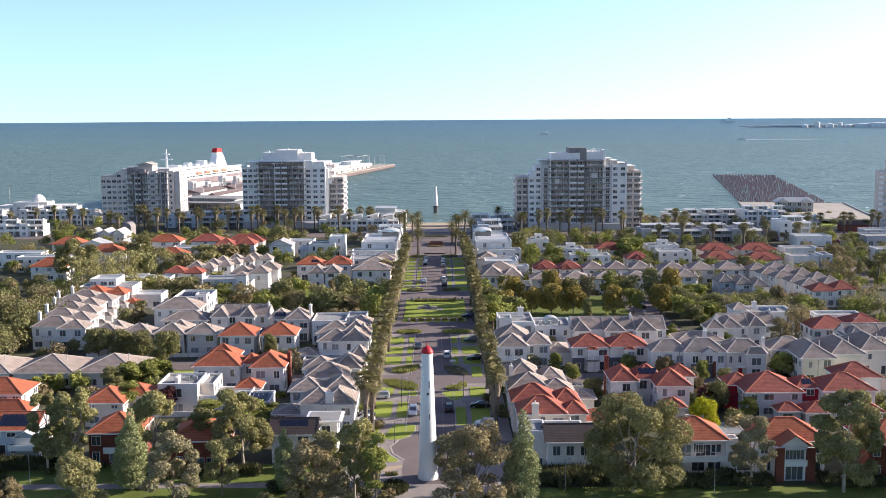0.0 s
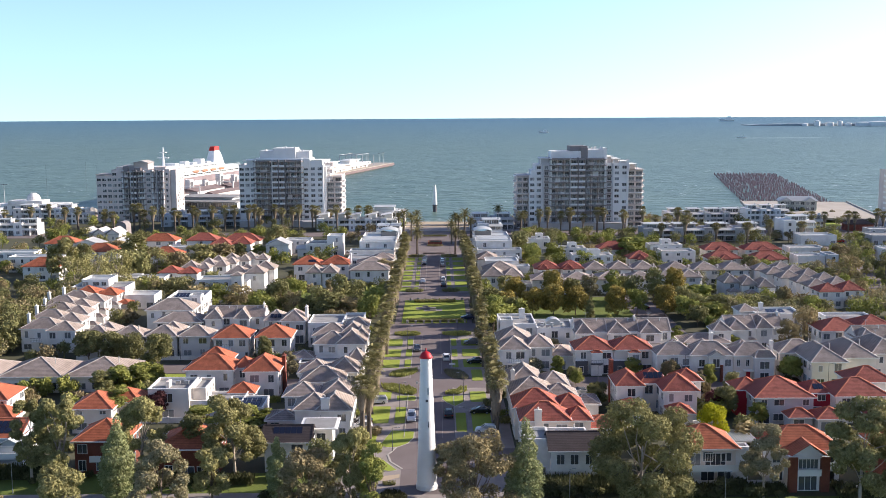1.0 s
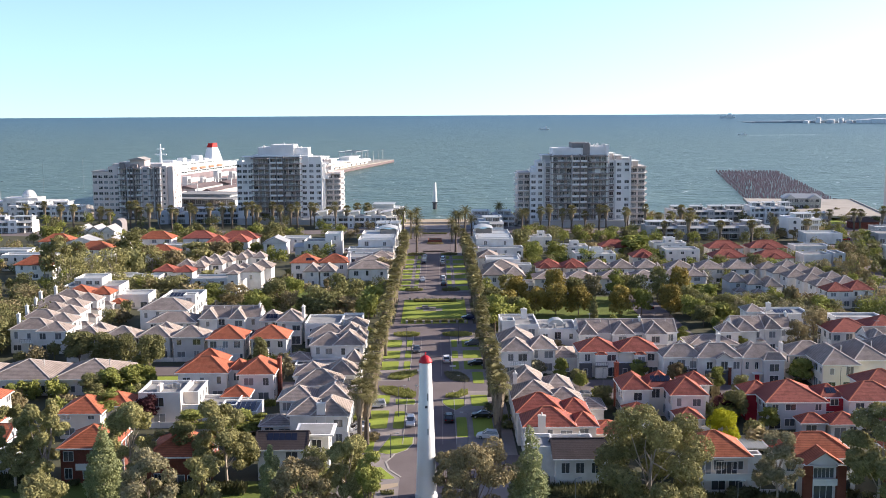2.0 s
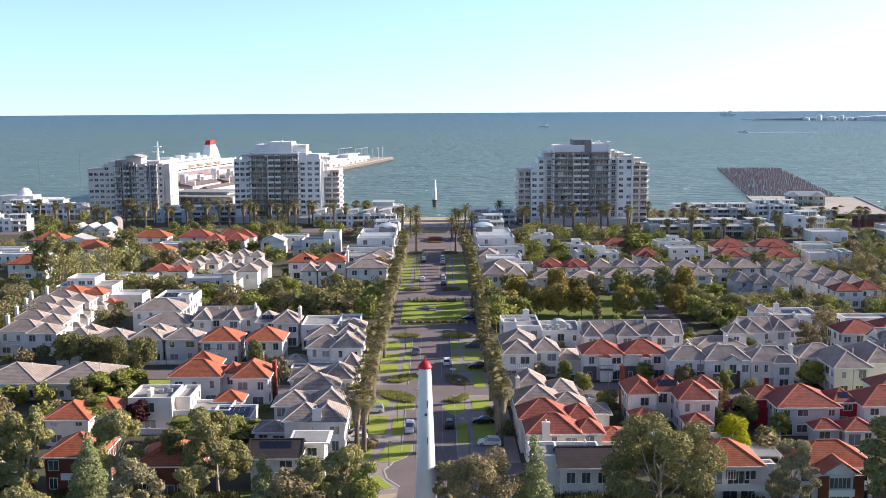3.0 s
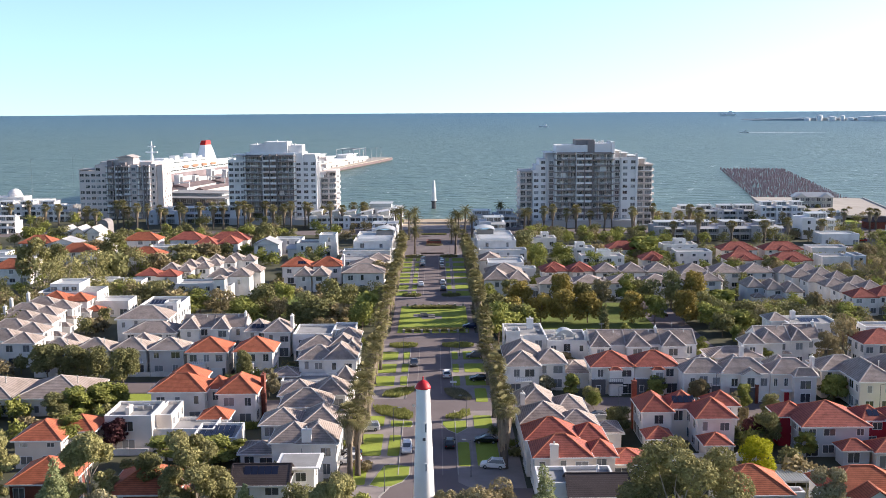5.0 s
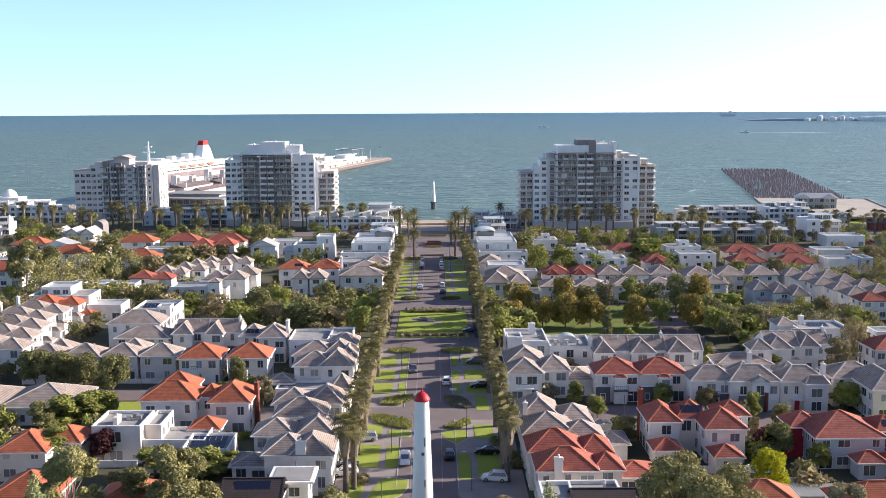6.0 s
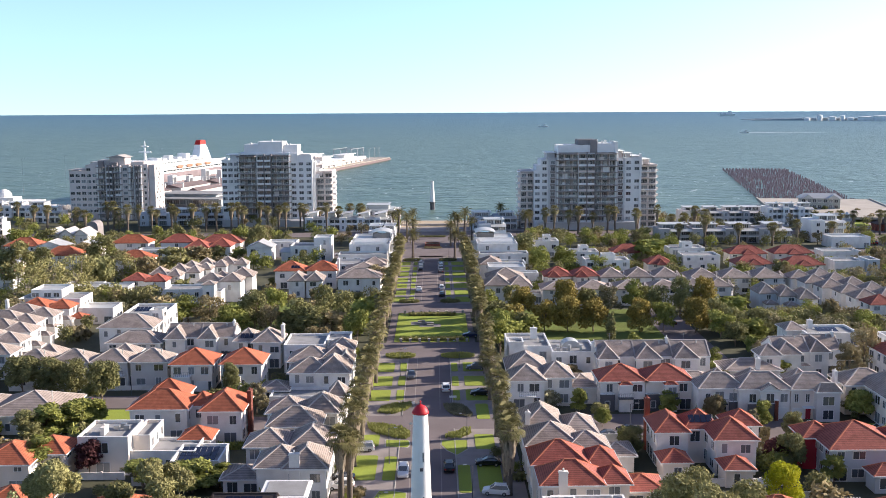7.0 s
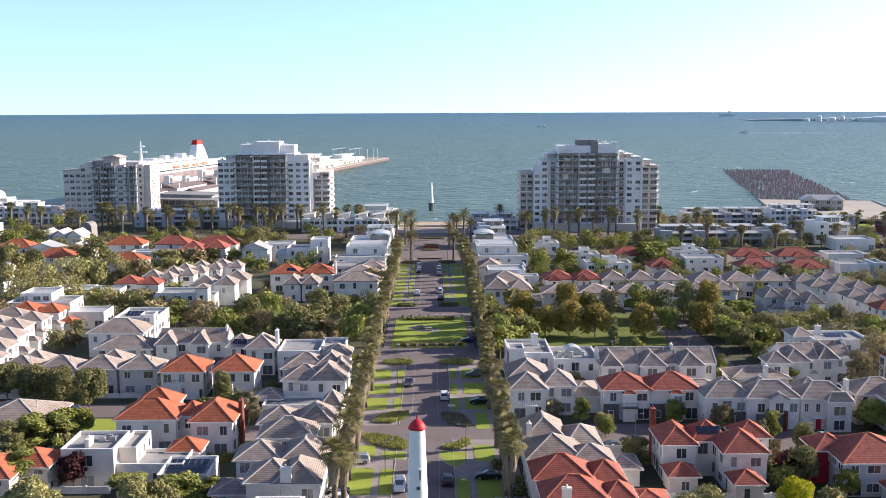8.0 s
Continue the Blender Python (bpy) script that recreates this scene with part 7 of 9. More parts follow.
def beacon(x, y, base, height, r0, r1, label, red=True, pier=0.0):
    """A tapered eight-sided beacon tower with a cap, windows and a door."""
    e = thing("beacon_tower", pose(x, y, 0), label, "lighthouse")
    m = Mesh()
    n = 8
    m.tube([(0, 0, base), (0, 0, base + (height - base) * 0.5), (0, 0, height)], [r0, (r0 + r1) / 2, r1], 32, False)
    part("shaft", m, LHWHITE, e, smooth=True)
    if red:
        part("plinth", Mesh().tube([(0, 0, 0), (0, 0, 0.7)], [r0 + 0.12, r0 + 0.1], 24), LHWHITE, e)
        c = Mesh().tube([(0, 0, height), (0, 0, height + 0.14), (0, 0, height + 0.42), (0, 0, height + 0.72), (0, 0, height + 0.94), (0, 0, height + 1.08), (0, 0, height + 1.16)], [r1 + 0.16, r1 + 0.16, r1 * 1.02, r1 * 0.84, r1 * 0.6, r1 * 0.34, 0.14], 24)
        cp = part("cap", c, LHRED, e, "domed red cap", smooth=True)
        part("finial", Mesh().tube([(0, 0, height + 1.12), (0, 0, height + 1.45)], [0.13, 0.08], 8).tube([(0, 0, height + 1.4), (0, 0, height + 1.54), (0, 0, height + 1.66)], [0.05, 0.16, 0.04], 8), LHRED, cp)
        for z, w, hh in ((16.6, 0.6, 1.2), (11.0, 0.6, 1.0)):
            rr = r0 + (r1 - r0) * z / height
            o = far_window(e, pose(0.1, -rr * 0.985 + 0.02, z, -2.0), w, hh, 0)
        part("vent", Mesh().box(-0.2, 0.2, -0.06, 0.05, 0, 0.4), DTRIM, e, at=pose(0.1, -(r0 + (r1 - r0) * 0.55) + 0.02, 15.4))
        part("door", Mesh().box(-0.5, 0.5, -0.08, 0.05, 0.7, 2.7), DTRIM, e, at=pose(0, r0 - 0.03, 0, 0, 0, 180))
    else:
        part("plinth", Mesh().tube([(0, 0, -2), (0, 0, base)], [r0 * 0.9, r0 * 0.9], 8).box(-r0 * 1.2, r0 * 1.2, -r0 * 1.2, r0 * 1.2, base - 0.4, base), DTRIM, e)
    return e


beacon(-2.0, 0.2, 0, 22.7, 1.75, 0.95, "tall tapered white beacon tower with a red domed cap")
beacon(-1.4, 512, 3.6, 16.6, 1.6, 0.75, "white tapered sea beacon on a dark timber base", False)

# boats and the far shore
def boat(x, y, z, s, label):
    e = thing("boat", pose(x, y, z, 0, 0, 80) @ Matrix.Scale(s, 4), label, "boat")
    hl = Mesh()
    for yy, w, zt in ((-6, 1.6, 1.4), (3, 1.8, 1.6), (8, 0.1, 2.2)):
        hl.v += [(-w * 0.7, yy, -0.6), (w * 0.7, yy, -0.6), (w, yy, zt), (-w, yy, zt)]
    for i in range(2):
        a = i * 4
        hl.f += [(a, a + 1, a + 5, a + 4), (a + 1, a + 2, a + 6, a + 5), (a + 2, a + 3, a + 7, a + 6), (a + 3, a, a + 4, a + 7)]
    hl.f += [(0, 3, 2, 1)]
    part("hull", hl, SHIPW, e)
    part("cabin", Mesh().box(-1.2, 1.2, -3, 2, 1.5, 3.2).box(-0.8, 0.8, -2.6, 0.5, 3.2, 4.4), SHIPW, e)
    return e


def sea_z(r):
    return -1.2 + (42.5 * ((r - 1500) / 3350) ** 2 if r > 1500 else 0)


def far(px_deg, r):
    """A place on the sea at a bearing to the right of the boulevard's axis, r metres from the sheet's centre."""
    a = radians(px_deg)
    return r * math.sin(a), -150 + r * math.cos(a), sea_z(r)


for deg, r, s, lb in ((6.0, 3000, 2.0, "white work boat far out on the bay"), (16.6, 2500, 1.5, "small white motor boat with a wake"), (15.8, 4300, 4.2, "distant cargo ship near the horizon")):
    x, y, z = far(deg, r)
    boat(x, y, z, s, lb)
x, y, z = far(16.8, 2510)
tagged(part("wake", Mesh().add([(x, y - 6, z + 0.2), (x + 420, y - 60, sea_z(2540) + 0.3), (x + 420, y - 40, sea_z(2560) + 0.3), (x, y + 6, z + 0.4)], [(0, 1, 2, 3)]), SHIPW), "thin white boat wake", "wake", kind="structure")
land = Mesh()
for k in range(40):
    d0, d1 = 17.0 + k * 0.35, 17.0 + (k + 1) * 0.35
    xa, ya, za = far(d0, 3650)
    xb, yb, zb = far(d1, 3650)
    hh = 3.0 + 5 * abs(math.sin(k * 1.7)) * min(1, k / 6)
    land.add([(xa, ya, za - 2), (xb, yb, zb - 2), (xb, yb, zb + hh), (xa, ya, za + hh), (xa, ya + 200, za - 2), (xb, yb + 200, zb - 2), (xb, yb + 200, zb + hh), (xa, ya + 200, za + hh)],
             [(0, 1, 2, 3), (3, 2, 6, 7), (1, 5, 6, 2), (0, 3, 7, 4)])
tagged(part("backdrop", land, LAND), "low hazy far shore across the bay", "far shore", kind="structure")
for deg, w, hh in ((20.3, 18, 26), (20.9, 26, 18), (21.4, 16, 24), (21.8, 22, 14), (22.6, 60, 18), (23.3, 70, 22), (24.2, 60, 26), (19.7, 20, 12)):
    x, y, z = far(deg, 3640)
    e = thing("storage_tank", pose(x, y - 4, z), "white storage tank on the far shore", "storage tank", "far shore tanks")
    part("shell", Mesh().tube([(0, 0, -2), (0, 0, hh * 0.65), (0, 0, hh * 0.65 + 2)], [w / 2, w / 2, w * 0.1], 16), SHIPW, e)

# ---- planting ----
TREES = {}
TRNG = random.Random(11)


def leaf_cloud(m, rng, lobes, count, size, flat=0.0):
    """Many small bent leaf sprays over a set of lobes (x, y, z, rx, rz)."""
    tot = sum(l[3] * l[3] + l[3] * l[4] for l in lobes)
    for x, y, z, rx, rz in lobes:
        n = int(count * (rx * rx + rx * rz) / tot)
        for _ in range(n):
            u, a = rng.uniform(-0.95, 1), rng.uniform(0, 2 * math.pi)
            q = math.sqrt(max(0.0, 1 - u * u))
            k = rng.uniform(0.6, 1.06) ** 0.6
            d = Vector((q * math.cos(a), q * math.sin(a), u))
            p = Vector((x + rx * k * d.x, y + rx * k * d.y, z + rz * k * d.z))
            nrm = (d * 0.8 + Vector((rng.uniform(-0.9, 0.9), rng.uniform(-0.9, 0.9), rng.uniform(-0.6, 1.0)))).normalized()
            s = nrm.cross(Vector((rng.uniform(-1, 1), rng.uniform(-1, 1), rng.uniform(-1, 1)))).normalized()
            t = nrm.cross(s)
            w, l = size * rng.uniform(0.4, 0.85), size * rng.uniform(0.8, 1.6)
            bend = nrm * (-0.25 * l)
            m.add([p - s * w * 0.5, p + s * w * 0.5, p + s * w * 0.35 + t * l + bend, p - s * w * 0.35 + t * l + bend], [(0, 1, 2, 3)])


def limb(m, a, b, r0, r1, rng, n=6):
    a, b = Vector(a), Vector(b)
    mid = (a + b) / 2 + Vector((rng.uniform(-1, 1), rng.uniform(-1, 1), 0.4)) * (b - a).length * 0.08
    m.tube([a, mid, b], [r0, (r0 + r1) / 2, r1], n)


KINDS = {  # leaf, bark, leaf count, leaf size, bare trunk share, shape, words
    "euc": (L_EUC, GUM, 20000, 0.30, 0.06, "lobes", "spreading grey-green eucalypt with pale limbs"),
    "gum": (L_EUC, GUM, 28000, 0.32, 0.0, "lobes", "broad old eucalypt with a crown reaching the ground"),
    "round": (L_EUC, BARK, 11000, 0.27, 0.12, "dense", "rounded green tree with a dense crown"),
    "poplar": (L_POP, BARK, 12000, 0.26, 0.05, "column", "upright pale green tree with a tapering crown"),
    "grey": (L_DUSK, BARK, 11000, 0.29, 0.08, "lobes", "soft grey-green tree beside the park path"),
    "olive": (L_OLIVE, BARK, 11500, 0.29, 0.08, "lobes", "bushy bronze-green tree with an uneven crown"),
    "dark": (L_DARK, BARK, 5200, 0.30, 0.08, "dense", "dark green leafy tree with dense crown"),
    "green": (L_GREEN, BARK, 5200, 0.28, 0.12, "dense", "fresh green leafy tree near houses"),
    "thin": (L_DUSK, GUM, 9500, 0.25, 0.16, "lobes", "open-crowned eucalypt with a thin pale trunk"),
    "yellow": (L_YEL, BARK, 8000, 0.22, 0.10, "dense", "bright yellow-green tree among houses"),
    "yellowg": (L_GREEN, BARK, 2000, 0.45, 0.12, "dense", "yellowish green tree in the park"),
    "cone": (L_FIG, BARK, 4200, 0.42, 0.03, "cone", "tall bronze-green fig tree with a domed crown"),
    "purple": (L_PURP, BARK, 2200, 0.40, 0.16, "dense", "purple-leaved tree among green ones"),
    "cypress": (L_DARK, BARK, 1200, 0.35, 0.04, "column", "narrow dark cypress on the lawn"),
}


def tree(kind, x, y, h, w):
    w *= 1.18 if kind == "cone" else 1.22 if y > 125 else 1.1 if y > 90 else 1.0
    leaf, bark, count, size, bare, shape, words = KINDS[kind]
    if y > 105:                                # fewer, larger sprays where no single leaf can be told apart
        count, size = min(count, 3000 if kind == "cone" else 1800), max(size, 0.48)
    made = TREES.setdefault((kind, y > 105), [])
    turn = TRNG.uniform(0, 360)
    if len(made) >= (4 if kind == "euc" else 3):
        src, h0, w0 = TRNG.choice(made)
        c = copy_thing(src, pose(x, y, 0, 0, 0, turn) @ Matrix.Diagonal((w / w0, w / w0, h / h0, 1)))
        return c
    rng = random.Random(hash_of(kind) + len(made) * 17)
    e = thing("tree", pose(x, y, 0, 0, 0, turn), words, "tree")
    tr, cr = Mesh(), Mesh()
    zb = h * bare
    R = w / 2
    lobes = []
    if shape == "column":
        for k in range(9):
            f = k / 8
            r = R * (0.55 + 0.5 * math.sin(math.pi * min(1, f * 0.9 + 0.15))) * (1 - 0.62 * f * f)
            lobes.append((rng.uniform(-0.15, 0.15) * R, rng.uniform(-0.15, 0.15) * R, zb + (h - zb) * (0.08 + 0.86 * f), r * 0.9, h * 0.09))
    elif shape == "cone":
        for k in range(18):
            f = rng.random()
            r = R * (1 - 0.5 * f ** 3)
            a = k * 2.4 + rng.uniform(-0.4, 0.4)
            lobes.append((r * 0.62 * math.cos(a), r * 0.62 * math.sin(a), zb + (h - zb) * (0.2 + 0.66 * f), R * rng.uniform(0.36, 0.48), h * rng.uniform(0.12, 0.17)))
    else:
        nl = 34 if shape == "lobes" else 18
        for k in range(nl):
            a = k * 2.4 + rng.uniform(-0.4, 0.4)
            f = rng.uniform(0.0, 1.0)
            rr = R * (0.80 if shape == "lobes" else 0.6) * math.sqrt(rng.uniform(0.2, 1)) * (1.0 - 0.45 * f * f)
            z = zb + (h - zb) * (0.2 + 0.66 * f)
            s = rng.uniform(0.14, 0.27) if shape == "lobes" else rng.uniform(0.28, 0.42)
            lobes.append((rr * math.cos(a), rr * math.sin(a), z, R * s, R * s * rng.uniform(0.55, 0.85)))
    top = max(l[2] + l[4] for l in lobes)
    wide = max(math.hypot(l[0], l[1]) + l[3] for l in lobes)
    lobes = [(l[0] * R / wide, l[1] * R / wide, zb + (l[2] - zb) * (h - zb) / (top - zb), l[3] * R / wide, l[4] * (h - zb) / (top - zb)) for l in lobes]
    leaf_cloud(cr, rng, lobes, count, size)
    r0 = 0.012 * h + 0.006 * w
    crook = (rng.uniform(-0.3, 0.3), rng.uniform(-0.3, 0.3), h * 0.55)
    tr.tube([(0, 0, -0.1), (0.05, 0.05, h * 0.12), (crook[0] * 0.5, crook[1] * 0.5, h * 0.33), crook], [r0 * 1.25, r0, r0 * 0.75, r0 * 0.35], 8)
    for l in lobes[:12]:
        z0 = rng.uniform(0.16, 0.5) * h
        k = z0 / (h * 0.55)
        limb(tr, (crook[0] * k * 0.8, crook[1] * k * 0.8, z0), (l[0], l[1], l[2] + l[4] * 0.2), r0 * 0.42, r0 * 0.1, rng, 5)
    part("trunk", tr, bark, e, smooth=True)
    part("crown", cr, leaf, e)
    made.append((e, h, w))
    return e


def hash_of(s):
    return sum(ord(c) * (i + 3) for i, c in enumerate(s))


PALMS = []


def palm(x, y, h, skirt=0.8, words="fan palm with a thick thatch of dead fronds", spread=2.6):
    """A fan palm: leaning trunk, hanging dead fronds, a crown of arching fans."""
    fit = [p for p in PALMS if p[2] == words]
    if len(fit) >= 4:
        src, h0, _ = TRNG.choice(fit)
        k = TRNG.uniform(0.8, 1.2)
        return copy_thing(src, pose(x, y, 0, TRNG.uniform(-2, 2), TRNG.uniform(-2, 2), TRNG.uniform(0, 360)) @ Matrix.Diagonal((k, k, h / h0, 1)))
    rng = random.Random(50 + len(PALMS))
    if skirt > 0.6:
        skirt, spread = (0.55, 0.8, 0.68, 0.45)[len(fit)], (2.5, 2.2, 2.9, 2.6)[len(fit)]
    e = thing("palm_tree", pose(x, y, 0), words, "palm tree", "palms")
    part("trunk", Mesh().tube([(0, 0, -0.1), (0, 0, 0.5), (0.05, 0.02, h * 0.5), (0.1, 0, h - 1.0)], [0.62, 0.50, 0.42, 0.36], 10), PALMB, e, smooth=True)
    if skirt:
        sk = Mesh()
        z0 = (h - 1.2) * (1 - skirt)
        n = int(760 * skirt)
        for i in range(n):
            f = (i + rng.random()) / n
            z = z0 + (h - 1.3 - z0) * f
            a = rng.uniform(0, 6.283)
            r = 0.60 + 0.66 * f ** 0.8 * rng.uniform(0.6, 1.1)
            l = rng.uniform(0.9, 1.6)
            c, s_ = math.cos(a), math.sin(a)
            w = rng.uniform(0.07, 0.17)
            p0 = Vector((0.3 * c, 0.3 * s_, z + 0.35))
            p1 = Vector((r * c, r * s_, z - l * 0.3))
            p2 = Vector((r * 0.92 * c, r * 0.92 * s_, max(0.1, z - l)))
            t = Vector((-s_, c, 0)) * w
            sk.add([p0 - t * 0.4, p0 + t * 0.4, p1 + t, p1 - t, p2 + t * 0.7, p2 - t * 0.7], [(0, 1, 2, 3), (3, 2, 4, 5)])
        part("dead_frond_skirt", sk, PALMT, e, "brown hanging thatch of dead fronds")
    cr = Mesh()
    nf = 34
    for i in range(nf):
        a = i * 2.399 + rng.uniform(-0.2, 0.2)
        el = math.radians(75 - 115 * (i / nf) ** 0.9 + rng.uniform(-8, 8))
        c, s_ = math.cos(a), math.sin(a)
        out, up = Vector((c, s_, 0)), Vector((0, 0, 1))
        base = Vector((0.08, 0, h - 1.0))
        if skirt:      # fans
            tip = base + (out * math.cos(el) + up * math.sin(el)) * spread * 0.55
            cr.bar(base, tip, 0.05, 0.04)
            side = Vector((-s_, c, 0))
            fwd = (tip - base).normalized()
            for j in range(9):
                b_ = (j - 4) / 4 * 1.3
                d = (fwd * math.cos(b_) + side * math.sin(b_)).normalized()
                q = tip + d * spread * 0.34
                r = tip + d * spread * 0.56 - up * spread * (0.14 + 0.1 * rng.random())
                wv = side.cross(d).normalized().cross(d) * 0.10
                cr.add([tip - wv * 0.3, tip + wv * 0.3, q + wv, q - wv, r], [(0, 1, 2, 3), (3, 2, 4)])
        else:          # feathers
            pts = []
            for k in range(6):
                f = k / 5
                e2 = el - 1.1 * f * f
                pts.append(base + (out * math.cos((el + e2) / 2) + up * math.sin((el + e2) / 2)) * spread * 1.25 * f)
            side = Vector((-s_, c, 0))
            for k in range(5):
                cr.bar(pts[k], pts[k + 1], 0.05, 0.04)
                for j in range(3):
                    p = pts[k].lerp(pts[k + 1], (j + 0.5) / 3)
                    fl = spread * 0.3 * math.sin(math.pi * min(0.95, (k + j / 3 + 0.8) / 5.6))
                    dd = (pts[k + 1] - pts[k]).normalized()
                    for sg in (-1, 1):
                        q = p + side * sg * fl + dd * fl * 0.5 - up * fl * 0.45
                        cr.add([p - dd * 0.09, p + dd * 0.09, q], [(0, 1, 2)])
    part("crown", cr, L_PALM, e)
    PALMS.append((e, h, words))
    return e


# two lines of fan palms along the boulevard
for k, y in enumerate((30, 36.5, 44, 51, 59, 77, 85, 92, 99.5, 107, 114.5, 122, 141, 149, 157, 165, 173, 181, 196, 203, 210, 217, 224, 231, 238, 246, 254, 262, 270, 278, 286)):
    if y > 40:
        palm(-14.0 + TRNG.uniform(-0.5, 0.5), y + TRNG.uniform(-1, 1), 10.5 + TRNG.uniform(-1.2, 1.0))
    if y not in (77,):
        palm(11.7 + TRNG.uniform(-0.4, 0.4), y + TRNG.uniform(-1, 1), 10.9 + TRNG.uniform(-1.2, 1.2))
for x, y, hh in ((-13.6, 27.2, 11.0), (-14.8, 25.6, 12.2)):
    palm(x, y, hh, 0.35, "slender fan palm with a bare grey trunk")
# date palms at the sea front
for x, y, hh in ((-9.2, 296, 11), (8.2, 295, 11), (-13, 345, 13), (-17, 356, 14), (-11, 372, 12), (11, 350, 12), (14, 362, 13), (10, 378, 10), (17, 344, 11), (34, 400, 12), (-38, 402, 11), (-10, 333, 12), (7, 330, 11), (-20, 364, 12), (44, 372, 11)):
    palm(x, y, hh, 0, "tall date palm with a feathery crown", 3.4)
for k in range(30):
    x = -185 + k * 5.0 + TRNG.uniform(-2, 2)
    palm(x, 396 + TRNG.uniform(-10, 12), 12 + TRNG.uniform(-2.5, 2.5), 0.35, "slender fan palm with a bare grey trunk")
for k in range(15):
    palm(46 + k * 6.2 + TRNG.uniform(-2, 2), 368 + TRNG.uniform(-8, 12), 11.5 + TRNG.uniform(-2.5, 2), 0.35, "slender fan palm with a bare grey trunk")
for x, y in ((150, 325), (160, 322), (120, 326), (108, 324), (136, 328), (178, 330), (186, 372), (196, 366), (205, 372), (214, 362), (222, 374), (230, 366), (238, 376), (246, 360), (-210, 410), (-222, 420), (-236, 428), (-250, 424), (-200, 402), (-262, 430), (-276, 424)):
    palm(x, y, 11 + TRNG.uniform(-2, 2), 0.35, "slender fan palm with a bare grey trunk")
tree("euc", -70.7, 4.0, 15.0, 8.3)
tree("euc", -65.6, 3.9, 15.7, 9.8)
tree("poplar", -53.0, -4.8, 14.6, 7.0)
tree("round", -57.0, -18.9, 11.0, 9.2)
tree("euc", -51.9, 6.0, 14.8, 10.3)
tree("grey", -43.3, -14.5, 13.0, 10.2)
tree("round", -36.9, -7.8, 10.2, 6.5)
tree("euc", -35.5, 4.1, 15.2, 13.2)
tree("poplar", -26.2, -6.0, 11.4, 5.0)
tree("olive", -20.0, -15.0, 11.9, 12.3)
tree("euc", -14.0, -11.9, 14.8, 9.5)
tree("dark", -20.2, -0.6, 8.8, 7.1)
tree("green", -10.4, -15.2, 12.8, 5.6)
tree("olive", 5.6, -17.6, 15.6, 15.0)
tree("poplar", 13.2, -16.4, 17.4, 7.4)
tree("gum", 33.0, -7.2, 17.4, 21.5)
tree("yellow", 52.3, 20.5, 8.4, 8.0)
tree("thin", 53.7, -5.5, 12.7, 9.3)
tree("euc", 68.4, -8.5, 17.4, 14.0)
tree("olive", -70.9, -13.9, 5.3, 6.2)
tree("grey", 1.2, -1.1, 8.2, 4.6)
tree("dark", -43.2, 8.9, 10.8, 6.5)
for kind_, x_, y_, h_, w_ in (("cone", 36.6, 151, 9.8, 7.4), ("cone", 30.2, 152, 8.8, 7.0), ("cone", 43.6, 151, 9.6, 7.6), ("cone", 21.5, 150, 8.4, 6.8), ("cone", 56.2, 150, 9.6, 6.6), ("yellowg", 62.8, 150, 8.6, 7.2), ("cone", 71.2, 148, 10.2, 7.2), ("green", 76.5, 142, 7.6, 7.6),
                              ("cone", 26.2, 172, 9.2, 6.6), ("cone", 38.6, 173, 11.2, 7.0), ("grey", 51.0, 171, 9.4, 7.6), ("green", 59.2, 174, 10.6, 6.4), ("dark", 65.4, 170, 9.6, 7.4), ("dark", 72.4, 171, 12.0, 7.0), ("cone", 79.6, 172, 11.8, 7.0)):
    tree(kind_, x_, y_, h_, w_)
tree("green", 78.8, 122.9, 4.9, 3.5)
for x_, y_, h_, w_ in ((17.5, 140, 8.2, 7.4), (19.5, 132, 7.2, 7.0), (24.5, 136, 7.4, 6.4), (16.5, 158, 8.4, 7.6)):
    tree("green", x_, y_, h_, w_)
for kd, x_, y_, h_, w_ in (("dark", 77.5, 132, 6.5, 6.5), ("green", 83, 136, 6.2, 7.5), ("dark", 81, 146, 7.4, 8.0), ("dark", 79, 158, 7.8, 7.6), ("green", 86, 164, 7.0, 8.4), ("dark", 88, 147, 6.8, 8.6), ("olive", 78, 113, 5.4, 4.8), ("green", 82, 118, 4.6, 4.4), ("dark", 57.5, 118, 4.6, 4.8), ("green", 66.5, 112, 4.4, 4.2), ("dark", 63.5, 176, 8.4, 7.0), ("dark", 46.0, 178, 7.4, 6.6)):
    tree(kd, x_, y_, h_, w_)
tree("cypress", 46.7, 140.5, 7.8, 2.1)
tree("euc", 23.2, 179.3, 8.5, 6.7)
tree("dark", 38.4, 166.8, 7.4, 4.6)
tree("dark", 15.6, 149.2, 9.2, 9.1)
tree("green", 16.2, 124.2, 11.2, 7.6)
tree("green", 15.0, 167.4, 9.0, 7.3)
tree("dark", 22.3, 139.1, 8.2, 6.6)
tree("green", 39.7, 258.0, 9.6, 8.5)
tree("green", 49.7, 261.7, 9.0, 9.6)
tree("dark", 36.3, 279.0, 12.3, 10.0)
tree("green", 83.5, 270.4, 9.9, 13.3)
tree("green", 98.5, 292.4, 8.1, 11.8)
tree("dark", 74.0, 277.9, 6.7, 6.8)
tree("green", 59.7, 244.6, 8.2, 7.2)
tree("round", 93.3, 154.3, 5.5, 9.8)
tree("round", 99.4, 154.2, 6.0, 10.6)
tree("round", 105.1, 152.6, 5.8, 9.8)
tree("round", 111.1, 148.3, 5.9, 11.4)
tree("round", 118.0, 146.8, 5.8, 10.6)
tree("olive", 150.0, 200.0, 11.5, 10.5)
tree("dark", 141.5, 203.0, 6.5, 8.0)
